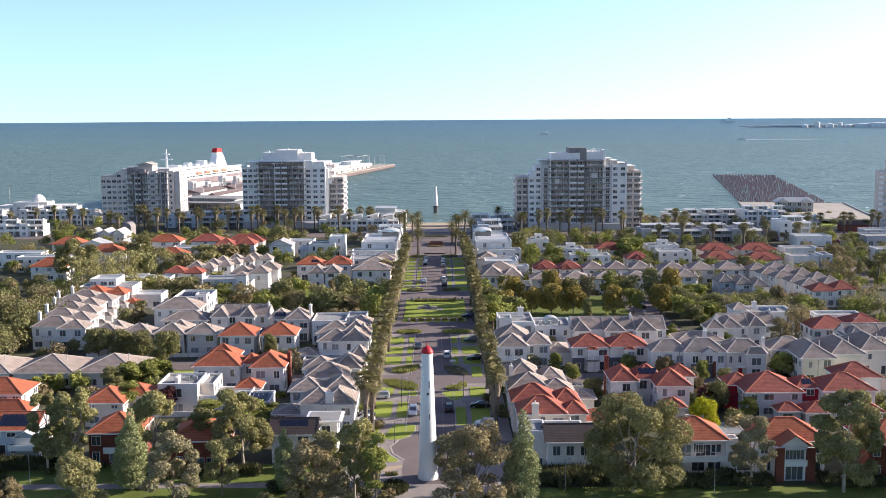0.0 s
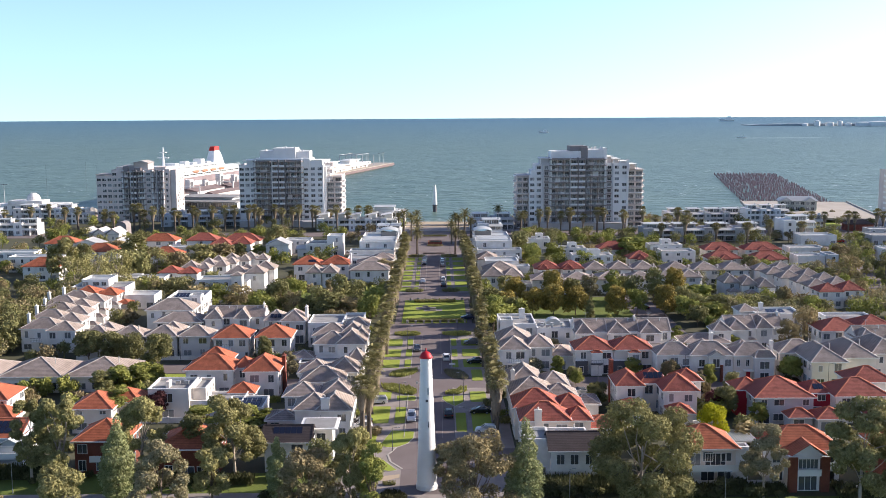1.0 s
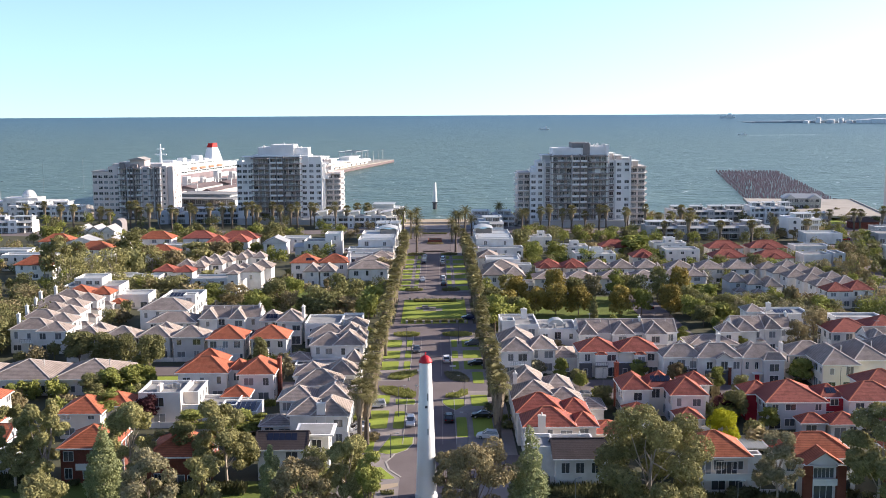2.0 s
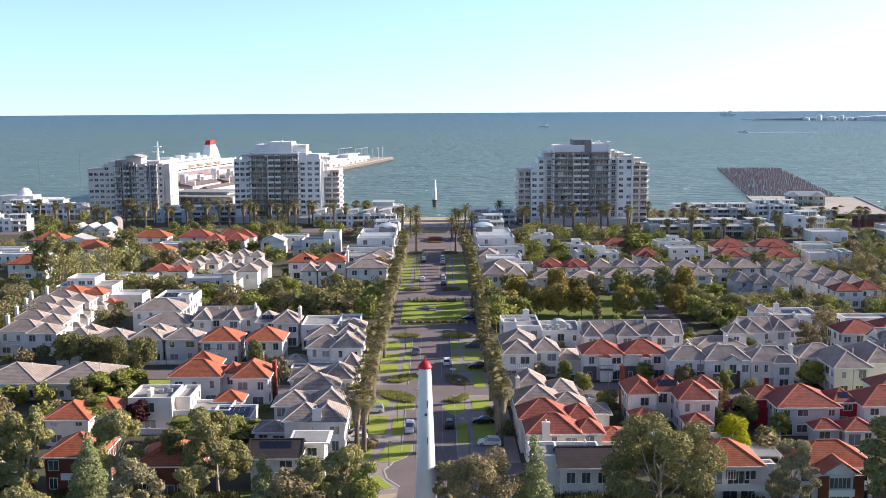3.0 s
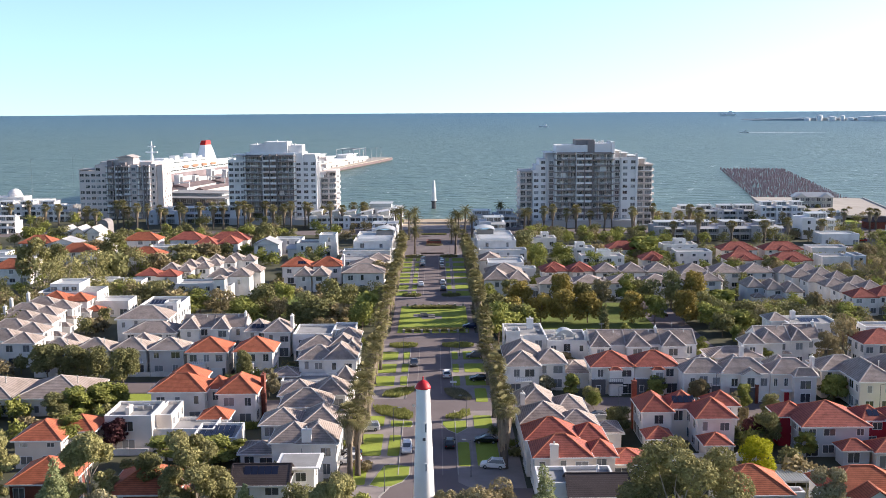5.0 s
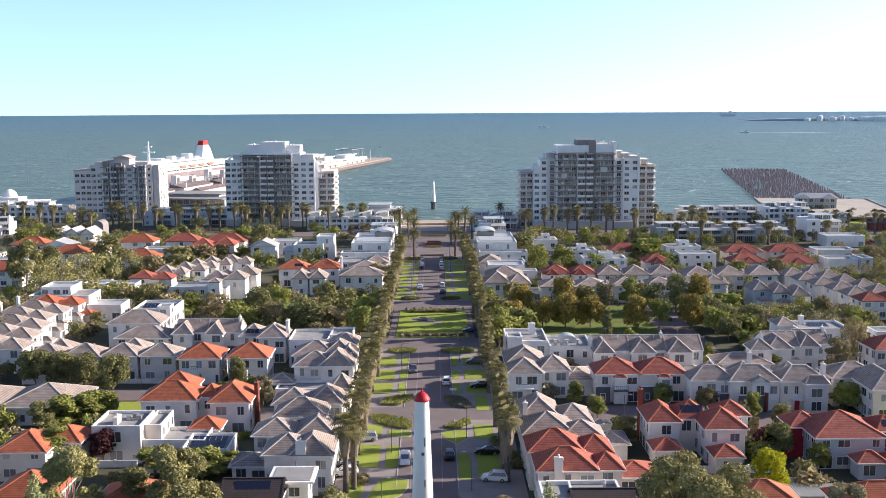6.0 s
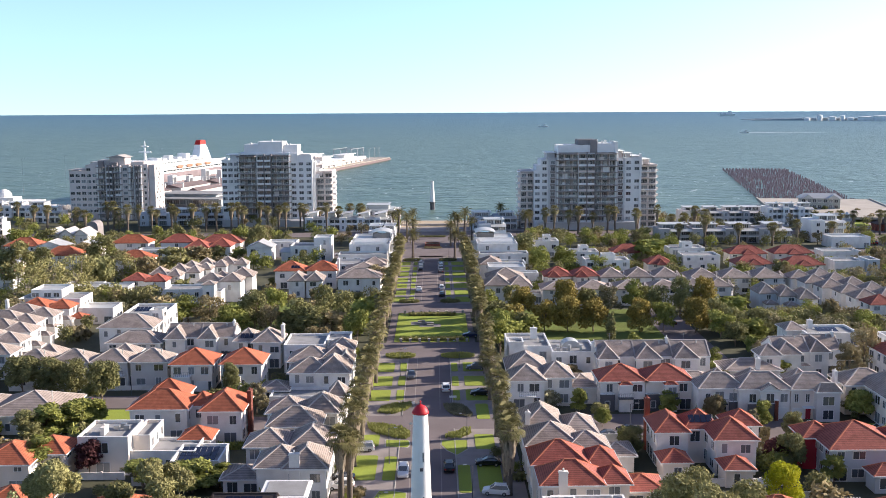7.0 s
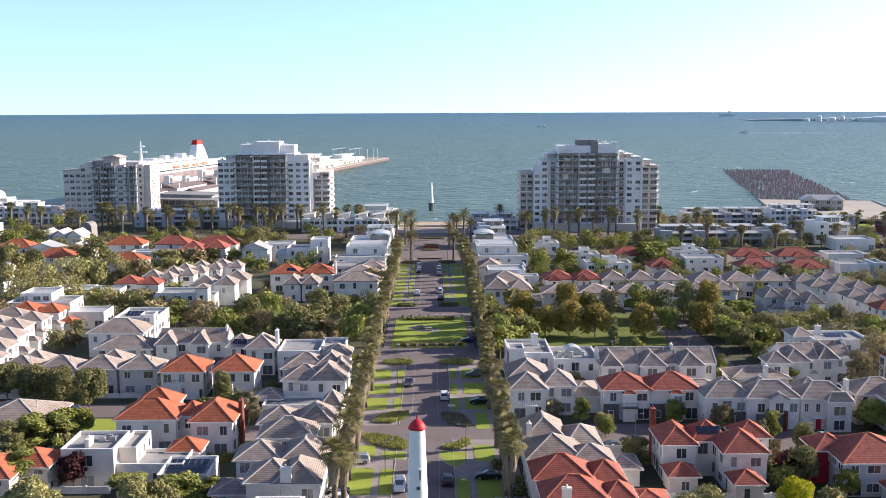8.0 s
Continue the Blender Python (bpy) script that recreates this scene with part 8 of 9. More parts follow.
palm(162, 198, 9.5, 0, "tall date palm with a feathery crown", 3.4)
tree("dark", 180.0, 232.0, 8.5, 10.0)
tree("olive", 171.0, 262.0, 8.0, 8.5)
tree("euc", 124.5, 236.7, 7.1, 7.4)
tree("olive", 100.1, 106.5, 10.5, 8.4)
tree("olive", 100.6, 122.4, 5.9, 7.4)
tree("green", 47.6, 75.4, 4.6, 4.6)
tree("olive", 54.6, 68.1, 5.6, 4.5)
tree("green", 62.6, 62.9, 5.6, 3.8)
tree("olive", 58.3, 47.9, 5.5, 2.9)
tree("dark", 60.1, 39.9, 6.7, 6.0)
tree("green", 65.5, 34.8, 4.7, 4.9)
tree("green", 83.7, 69.3, 6.1, 7.1)
tree("round", 32.2, 66.9, 4.4, 4.4)
tree("green", 29.0, 74.0, 5.1, 3.8)
tree("purple", 58.2, 42.5, 4.9, 5.0)
tree("dark", 35.0, 48.3, 5.5, 4.5)
tree("dark", 39.8, 57.0, 2.1, 4.2)
tree("dark", -31.5, 157.3, 12.6, 7.1)
tree("dark", -26.7, 164.5, 9.7, 7.2)
tree("dark", -37.6, 150.4, 10.0, 9.2)
tree("olive", -45.2, 150.6, 8.5, 7.7)
tree("dark", -51.0, 157.7, 11.1, 9.5)
tree("green", -48.4, 181.1, 7.7, 6.8)
tree("green", -55.8, 150.8, 8.5, 9.3)
tree("olive", -65.1, 165.5, 8.1, 9.9)
tree("dark", -33.4, 146.9, 8.4, 9.1)
tree("olive", -28.1, 146.8, 6.9, 9.1)
tree("green", -19.3, 150.0, 9.3, 7.6)
tree("green", -17.5, 156.9, 10.3, 9.4)
tree("green", -20.6, 136.9, 9.6, 7.3)
tree("olive", -20.2, 218.2, 8.6, 11.4)
tree("dark", -40.6, 150.5, 6.2, 6.2)
tree("round", -114.1, 195.9, 7.1, 13.1)
tree("round", -102.6, 192.9, 7.1, 12.9)
tree("round", -91.5, 190.8, 6.7, 12.7)
tree("round", -80.6, 188.8, 5.9, 10.7)
tree("green", -71.6, 165.6, 8.1, 9.1)
tree("green", -74.5, 158.3, 7.9, 6.5)
tree("euc", -128.2, 191.7, 14.1, 13.2)
tree("euc", -123.8, 200.8, 14.1, 13.4)
tree("euc", -119.1, 210.4, 14.9, 13.7)
tree("dark", -115.2, 220.7, 12.5, 12.0)
tree("euc", -108.2, 225.9, 12.6, 12.1)
tree("olive", -101.1, 231.3, 10.9, 12.2)
tree("euc", -97.4, 255.4, 10.5, 15.1)
tree("olive", -92.1, 268.5, 8.7, 11.1)
tree("euc", -142.9, 221.4, 17.2, 12.3)
tree("dark", -143.0, 244.1, 12.3, 8.7)
tree("dark", -89.4, 90.0, 9.1, 9.1)
tree("dark", -82.9, 89.9, 8.5, 9.0)
tree("dark", -77.3, 87.7, 8.7, 6.9)
tree("dark", -69.5, 81.5, 10.0, 8.5)
tree("dark", -62.6, 100.4, 6.4, 5.2)
tree("dark", -44.2, 89.1, 7.3, 4.9)
tree("grey", -36.4, 75.2, 6.3, 5.7)
tree("green", -72.3, 59.1, 6.9, 7.8)
tree("green", -68.3, 62.2, 6.9, 7.8)
tree("dark", -75.1, 56.1, 6.8, 6.6)
tree("green", -66.9, 68.8, 5.5, 5.8)
tree("purple", -58.4, 39.5, 6.6, 4.9)
tree("green", -66.6, 37.2, 7.5, 7.9)
tree("green", -47.5, 33.3, 5.5, 8.5)
tree("green", -39.3, 32.0, 5.5, 8.3)
tree("dark", -64.0, 47.4, 5.0, 5.2)
tree("green", -35.4, 34.3, 4.1, 4.7)
tree("dark", -130.2, 269.6, 13.1, 11.4)
tree("green", -180.8, 317.6, 11.0, 10.5)
tree("dark", -170.7, 326.1, 9.9, 10.6)
tree("olive", -142.8, 284.4, 9.0, 14.3)
tree("green", -80.1, 290.0, 5.7, 7.0)
tree("green", -114.8, 324.3, 6.2, 7.6)
tree("dark", -76.3, 314.3, 12.1, 9.8)
tree("olive", 91.2, 92.7, 9.9, 7.9)
tree("olive", 110.2, 153.9, 7.9, 5.0)

# garden trees along the side street
for k_, x_, y_, h_, w_ in (('green', 46.5, 72.9, 4.0, 4.2), ('green', 54.1, 71.7, 4.6, 4.4), ('round', 56.3, 70.5, 4.0, 3.6), ('green', 64.9, 69.7, 4.2, 4.0), ('grey', 59.5, 59.8, 5.0, 3.2), ('green', 32.2, 65.2, 4.0, 3.8), ('dark', 34.8, 52.6, 4.0, 4.5), ('dark', 54.5, 42.6, 3.6, 4.5), ('dark', 66.1, 56.5, 5.5, 4.5), ('dark', 83.6, 72.9, 4.2, 4.6), ('olive', 31.0, 98.4, 4.2, 4.0), ('green', 78.2, 97.5, 5, 4)):
    tree(k_, x_, y_, h_, w_)
# more park trees, unseen beyond the houses; those on the right shade the lawn
for x, y, hh, ww in ((82, -9, 16, 12), (93, -5, 17, 13), (104, -11, 15, 12), (118, -6, 17, 14), (-92, -6, 14, 10), (26, -34, 9, 8), (134, -9, 16, 13)):
    tree("euc", x, y, hh, ww)


# shrubs and small trees in the gardens between the houses
HOUSE_RECTS = []
for ob in list(scene.objects):
    if ob.name.startswith("wall") and ob.parent and ob.type == 'MESH':
        vs = [ob.parent.matrix_basis @ v.co for v in ob.data.vertices]
        HOUSE_RECTS.append((min(v.x for v in vs) - 0.5, max(v.x for v in vs) + 0.5, min(v.y for v in vs) - 0.5, max(v.y for v in vs) + 0.5))
KEEP_OPEN = [(203, 212, 330, 366), (-17.5, 15, -40, 440), (-75, 70, 64, 74), (-110, -62, 79, 90), (28, 112, 55, 67), (-300, 300, 295, 313), (-300, 300, 365, 385), (20, 62, 138, 182), (-72, -60, 63, 80), (62, 72, 108, 185), (-52, -36, 36, 56), (-200, 200, -60, 4)]


def is_free(x, y, r=0.0):
    return not any(a - r < x < b + r and c - r < y < d + r for a, b, c, d in HOUSE_RECTS + KEEP_OPEN)


SRNG = random.Random(23)
SHRUBS = {}


def shrub(x, y, h, w, kind):
    if len(SHRUBS.setdefault(kind, [])) >= 3:
        src, h0, w0 = SRNG.choice(SHRUBS[kind])
        return copy_thing(src, pose(x, y, 0, 0, 0, SRNG.uniform(0, 360)) @ Matrix.Diagonal((w / w0, w / w0, h / h0, 1)))
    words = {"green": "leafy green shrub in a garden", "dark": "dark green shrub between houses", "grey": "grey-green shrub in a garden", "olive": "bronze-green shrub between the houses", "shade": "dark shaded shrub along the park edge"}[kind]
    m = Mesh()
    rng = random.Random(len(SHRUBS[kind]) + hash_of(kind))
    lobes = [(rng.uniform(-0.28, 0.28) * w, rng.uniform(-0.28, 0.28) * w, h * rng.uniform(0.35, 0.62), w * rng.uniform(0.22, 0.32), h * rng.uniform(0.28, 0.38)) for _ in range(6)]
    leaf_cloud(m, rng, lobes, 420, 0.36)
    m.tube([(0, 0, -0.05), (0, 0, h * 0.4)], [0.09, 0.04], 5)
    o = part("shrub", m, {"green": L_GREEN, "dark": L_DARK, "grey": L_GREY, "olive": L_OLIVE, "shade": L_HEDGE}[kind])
    o.matrix_basis = pose(x, y, 0)
    tagged(o, words, "shrub", "garden shrubs")
    SHRUBS[kind].append((o, h, w))
    return o


count = 0
for _ in range(6000):
    x, y = SRNG.uniform(-125, 130), SRNG.uniform(5, 300)
    if abs(x) > (y + 165) * 0.46 or not is_free(x, y, 0.4):
        continue
    hh = SRNG.choice((1.6, 2.2, 2.8, 3.4, 4.2, 5.0)) * (1.0 if y < 120 else 1.35)
    shrub(x, y, hh, hh * SRNG.uniform(0.9, 1.3) + 0.4, SRNG.choice(("green", "dark", "dark", "grey", "olive")))
    count += 1
    if count >= 190:
        break
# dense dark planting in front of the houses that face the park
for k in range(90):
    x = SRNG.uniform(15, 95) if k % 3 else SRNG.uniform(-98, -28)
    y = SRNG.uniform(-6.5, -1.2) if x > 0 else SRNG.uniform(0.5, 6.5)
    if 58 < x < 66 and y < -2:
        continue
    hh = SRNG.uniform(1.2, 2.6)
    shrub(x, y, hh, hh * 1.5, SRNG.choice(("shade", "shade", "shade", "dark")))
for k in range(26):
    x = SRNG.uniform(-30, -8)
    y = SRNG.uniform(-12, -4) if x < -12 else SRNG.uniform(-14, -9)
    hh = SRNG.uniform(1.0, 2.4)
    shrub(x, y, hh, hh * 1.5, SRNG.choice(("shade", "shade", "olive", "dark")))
for x, y, hh, kd in ((-12.4, 29.4, 1.9, "olive"), (-13.6, 30.6, 1.7, "olive"), (-12.0, 31.0, 1.4, "olive"), (-16.4, 14, 2.2, "dark"), (-16.6, 19, 2.0, "green"), (-16.5, 23, 2.6, "dark"), (-16.4, 42, 2.0, "green"), (-16.4, 47, 2.3, "dark"), (-16.5, 56, 2.1, "green"), (-16.5, 61, 2.4, "dark"), (10.4, 48.6, 2.2, "dark"), (11.4, 47.8, 2.0, "dark"), (13.6, 36, 1.8, "dark"), (13.8, 41, 2.1, "green"), (13.8, 55, 2.0, "dark")):
    shrub(x, y, hh, hh * 1.3, kd)
for k in range(14):
    x, y = SRNG.uniform(2, 12), SRNG.uniform(-16, -6)
    hh = SRNG.uniform(1.0, 2.2)
    shrub(x, y, hh, hh * 1.5, SRNG.choice(("shade", "shade", "olive", "dark")))

# woods and garden trees too far or too dense to count
def woodland(name, label, leaf, spots, size, count):
    m = Mesh()
    rng = random.Random(len(spots))
    for x, y, h, w in spots:
        lobes = []
        for k in range(8):
            a, f = k * 2.4 + rng.uniform(-0.5, 0.5), rng.random()
            r = w * 0.3 * math.sqrt(rng.random())
            s_ = w * rng.uniform(0.16, 0.27)
            lobes.append((x + r * math.cos(a), y + r * math.sin(a), h * (0.3 + 0.5 * f), s_, s_ * rng.uniform(0.7, 1.0)))
        leaf_cloud(m, rng, lobes, count, size)
        m.tube([(x, y, -0.1), (x, y, h * 0.6)], [0.2, 0.08], 5)
    return tagged(part(name, m, leaf), label, "woods", kind="stuff")


WOODS = {"euc": [], "dark": [], "olive": [], "green": []}


def scatter(n, x0, x1, y0, y1, kinds, h0, h1, w0, w1, room):
    got = tries = 0
    while got < n and tries < n * 12:
        tries += 1
        x, y = SRNG.uniform(x0, x1), SRNG.uniform(y0, y1)
        if abs(x) < (y + 176) * 0.47 and is_free(x, y, room):
            WOODS[SRNG.choice(kinds)].append((x, y, SRNG.uniform(h0, h1), SRNG.uniform(w0, w1)))
            got += 1


scatter(150, -230, 200, 225, 430, ("green", "dark", "olive", "dark"), 5, 9, 5, 9, 1.2)
scatter(95, -190, -96, 88, 330, ("dark", "olive", "dark", "euc", "dark", "green"), 4, 7.5, 5, 8.5, 1.0)
scatter(32, -112, -60, 44, 64, ("dark", "green", "dark", "olive"), 3, 5.5, 3.5, 5.5, 0.6)
scatter(26, 76, 150, 136, 158, ("green", "dark", "euc"), 5, 6.5, 6, 9, 0.6)
scatter(14, -64, -20, 132, 172, ("dark", "green", "olive"), 3, 5, 4, 6, 0.6)
scatter(45, 100, 190, 100, 240, ("olive", "green", "euc"), 4, 8, 5, 8, 1.0)
scatter(30, 60, 110, 180, 300, ("olive", "green", "dark"), 4, 7, 4, 7, 0.8)
scatter(60, -110, 110, 5, 225, ("green", "dark", "olive"), 2.5, 5, 2.5, 4.5, 0.5)
scatter(75, -152, -113, 84, 165, ("dark", "dark", "dark", "olive"), 8, 12, 7, 10, 0.4)
scatter(34, -112, -66, 326, 364, ("dark", "green", "olive", "dark"), 4, 8, 5, 8, 0.4)
scatter(30, 44, 98, 318, 362, ("dark", "green", "green", "olive"), 4, 8, 5, 8, 0.4)
scatter(26, -190, -118, 326, 362, ("dark", "green", "dark"), 4, 7.5, 5, 8, 0.4)
scatter(14, 205, 245, 384, 470, ("olive", "dark"), 3, 5.5, 5, 8, 0.3)
scatter(46, 148, 245, 196, 362, ("olive", "dark", "green", "dark"), 4, 8, 5, 8.5, 0.6)
for k, words, leaf in (("euc", "grey-green gum trees massed between houses", L_DUSK), ("dark", "dark green trees massed between houses", L_DARK), ("olive", "bronze-green trees massed between houses", L_OLIVE), ("green", "fresh green trees massed between houses", L_GREEN)):
    woodland("woodland", words, leaf, WOODS[k], 0.5, 420)


# clipped beds and hedges
L_BED = leaf_mat("strappy_bed_leaves", (0.17, 0.19, 0.05), (0.36, 0.36, 0.13))


def hedge(pts, h, material, label, seed=1):
    """A clipped planting bed: a soil core under a skin of short leaf sprays."""
    rng = random.Random(seed)
    e = thing("hedge", pose(0, 0, 0), label, "hedge")
    xs_, ys_ = [p[0] for p in pts], [p[1] for p in pts]
    part("core", Mesh().poly([(p[0] * 0.9 + sum(xs_) / len(xs_) * 0.1, p[1] * 0.7 + sum(ys_) / len(ys_) * 0.3) for p in pts], 0.0, h * 0.5), material, e)
    m = Mesh()
    area = (max(xs_) - min(xs_)) * (max(ys_) - min(ys_))
    n = 0
    while n < min(5200, int(area * 70)):
        x, y = rng.uniform(min(xs_), max(xs_)), rng.uniform(min(ys_), max(ys_))
        inside = False
        for (xa, ya), (xb, yb) in zip(pts, pts[1:] + pts[:1]):
            if (ya > y) != (yb > y) and x < (xb - xa) * (y - ya) / (yb - ya) + xa:
                inside = not inside
        n += 1
        if not inside:
            continue
        p = Vector((x, y, h * rng.uniform(0.02, 0.72)))
        a = rng.uniform(0, 6.28)
        s = Vector((math.cos(a), math.sin(a), 0)) * rng.uniform(0.06, 0.14)
        t = Vector((rng.uniform(-0.5, 0.5), rng.uniform(-0.5, 0.5), 1)).normalized() * h * rng.uniform(0.25, 0.5)
        m.add([p - s, p + s, p + s * 0.5 + t, p - s * 0.5 + t], [(0, 1, 2, 3)])
    part("foliage", m, material, e)
    return e


def oval(x0, x1, y0, y1, n=14, lean=0.0):
    return [((x0 + x1) / 2 + (x1 - x0) / 2 * math.cos(2 * math.pi * k / n), (y0 + y1) / 2 + (y1 - y0) / 2 * math.sin(2 * math.pi * k / n) + lean * math.cos(2 * math.pi * k / n)) for k in range(n)]


hedge([(-13.6, 67.8), (-12.8, 64.0), (-11.3, 61.8), (-8.0, 59.0), (-5.6, 58.4), (-4.9, 60.0), (-5.0, 62.2), (-6.8, 65.4), (-10.3, 67.2)], 0.7, L_BED, "oval bed of low green strappy plants at the corner", 1)
hedge([(-11.9, 75.2), (-8.5, 74.3), (-6.0, 77.0), (-4.9, 80.0), (-5.2, 82.0), (-8.8, 81.3), (-11.4, 78.6)], 0.7, L_BED, "oval bed of low green strappy plants at the corner", 2)
hedge([(1.6, 58.9), (4.5, 58.5), (6.6, 61.2), (6.7, 64.4), (5.6, 64.4), (4.2, 62.6), (1.8, 60.6)], 0.7, L_BED, "oval bed of low green strappy plants at the corner", 3)
hedge([(1.4, 80.8), (2.0, 76.6), (3.4, 73.4), (6.8, 71.8), (7.4, 73.4), (6.6, 77.4), (5.2, 80.8)], 0.6, L_GREY, "oval bed of low grey-green plants at the corner", 4)
hedge(oval(-12.6, -4.9, 120.8, 126.0), 0.7, L_BED, "oval bed of low green plants at the corner", 5)
hedge(oval(1.2, 9.8, 120.6, 125.8), 0.7, L_BED, "oval bed of low green plants at the corner", 6)
hedge(rect(-9.5, 7.5, 140.2, 142.6), 1.0, L_DARK, "dark clipped hedge across the end of the green square", 7)
hedge(rect(-8.0, 6.0, 173.4, 175.6), 1.0, L_DARK, "dark clipped hedge across the end of the green square", 8)
hedge(oval(-11.5, -5.0, 194, 198), 0.9, L_DARK, "oval bed of low green plants at the corner", 9)
hedge(oval(1.5, 8.0, 194, 198), 0.9, L_DARK, "oval bed of low green plants at the corner", 10)
hedge(oval(-13, -5, 284, 290), 0.8, L_DARK, "oval bed of low green plants at the corner", 11)
hedge(oval(1.5, 9, 284, 290), 0.8, L_DARK, "oval bed of low green plants at the corner", 12)
e = thing("brick_planter", pose(-1.1, 331, 0), "low red-brown brick planter at the sea front circle", "planter")
part("wall", Mesh().box(-3.4, 3.4, -3, -2.6, 0, 1.5).box(-3.4, 3.4, 2.6, 3, 0, 1.5).box(-3.4, -3.0, -2.6, 2.6, 0, 1.5).box(3.0, 3.4, -2.6, 2.6, 0, 1.5), BRICK, e)
part("soil", Mesh().box(-3.0, 3.0, -2.6, 2.6, 0, 1.3), SOIL, e)
hedge(oval(-5, 3, 322, 326), 0.7, L_OLIVE, "low bronze planting in the sea front circle", 13)
hedge(rect(-7.6, 5, 362.6, 364.6), 0.8, L_DARK, "low dark hedge before the sea front road", 14)
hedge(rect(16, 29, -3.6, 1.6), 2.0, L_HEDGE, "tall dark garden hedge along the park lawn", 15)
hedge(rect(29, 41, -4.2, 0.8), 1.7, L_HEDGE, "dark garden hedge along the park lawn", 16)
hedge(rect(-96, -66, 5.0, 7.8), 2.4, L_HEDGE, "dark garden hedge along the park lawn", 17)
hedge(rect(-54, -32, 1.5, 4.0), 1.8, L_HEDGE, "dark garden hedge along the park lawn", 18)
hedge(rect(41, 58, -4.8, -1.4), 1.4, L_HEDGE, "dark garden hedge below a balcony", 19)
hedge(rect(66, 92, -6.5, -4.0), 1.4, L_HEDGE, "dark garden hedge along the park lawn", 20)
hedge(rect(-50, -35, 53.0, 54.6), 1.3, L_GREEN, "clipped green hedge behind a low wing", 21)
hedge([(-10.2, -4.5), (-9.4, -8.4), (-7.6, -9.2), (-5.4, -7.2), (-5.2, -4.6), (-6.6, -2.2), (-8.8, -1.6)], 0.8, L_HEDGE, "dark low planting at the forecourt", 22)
hedge(rect(-9.6, -7.4, 1.2, 2.4), 0.6, L_DARK, "dark low planting at the forecourt", 22)

# ---- cars ----
def paint(name, col, rough=0.25):
    return mat(name, col, rough, 0.03, 0.05, 2.0, bump=0.0, spec=0.6)


PAINTS = {"white": paint("white_car_paint", (0.75, 0.75, 0.74)), "black": paint("black_car_paint", (0.015, 0.015, 0.018)), "silver": paint("silver_car_paint", (0.42, 0.43, 0.44), 0.3),
          "grey": paint("grey_car_paint", (0.12, 0.125, 0.13)), "red": paint("red_car_paint", (0.35, 0.02, 0.02)), "blue": paint("dark_blue_car_paint", (0.02, 0.03, 0.08))}
TAIL = paint("red_tail_lamp", (0.4, 0.01, 0.01))
HEAD = paint("clear_head_lamp", (0.7, 0.7, 0.7), 0.1)
CARS = {}


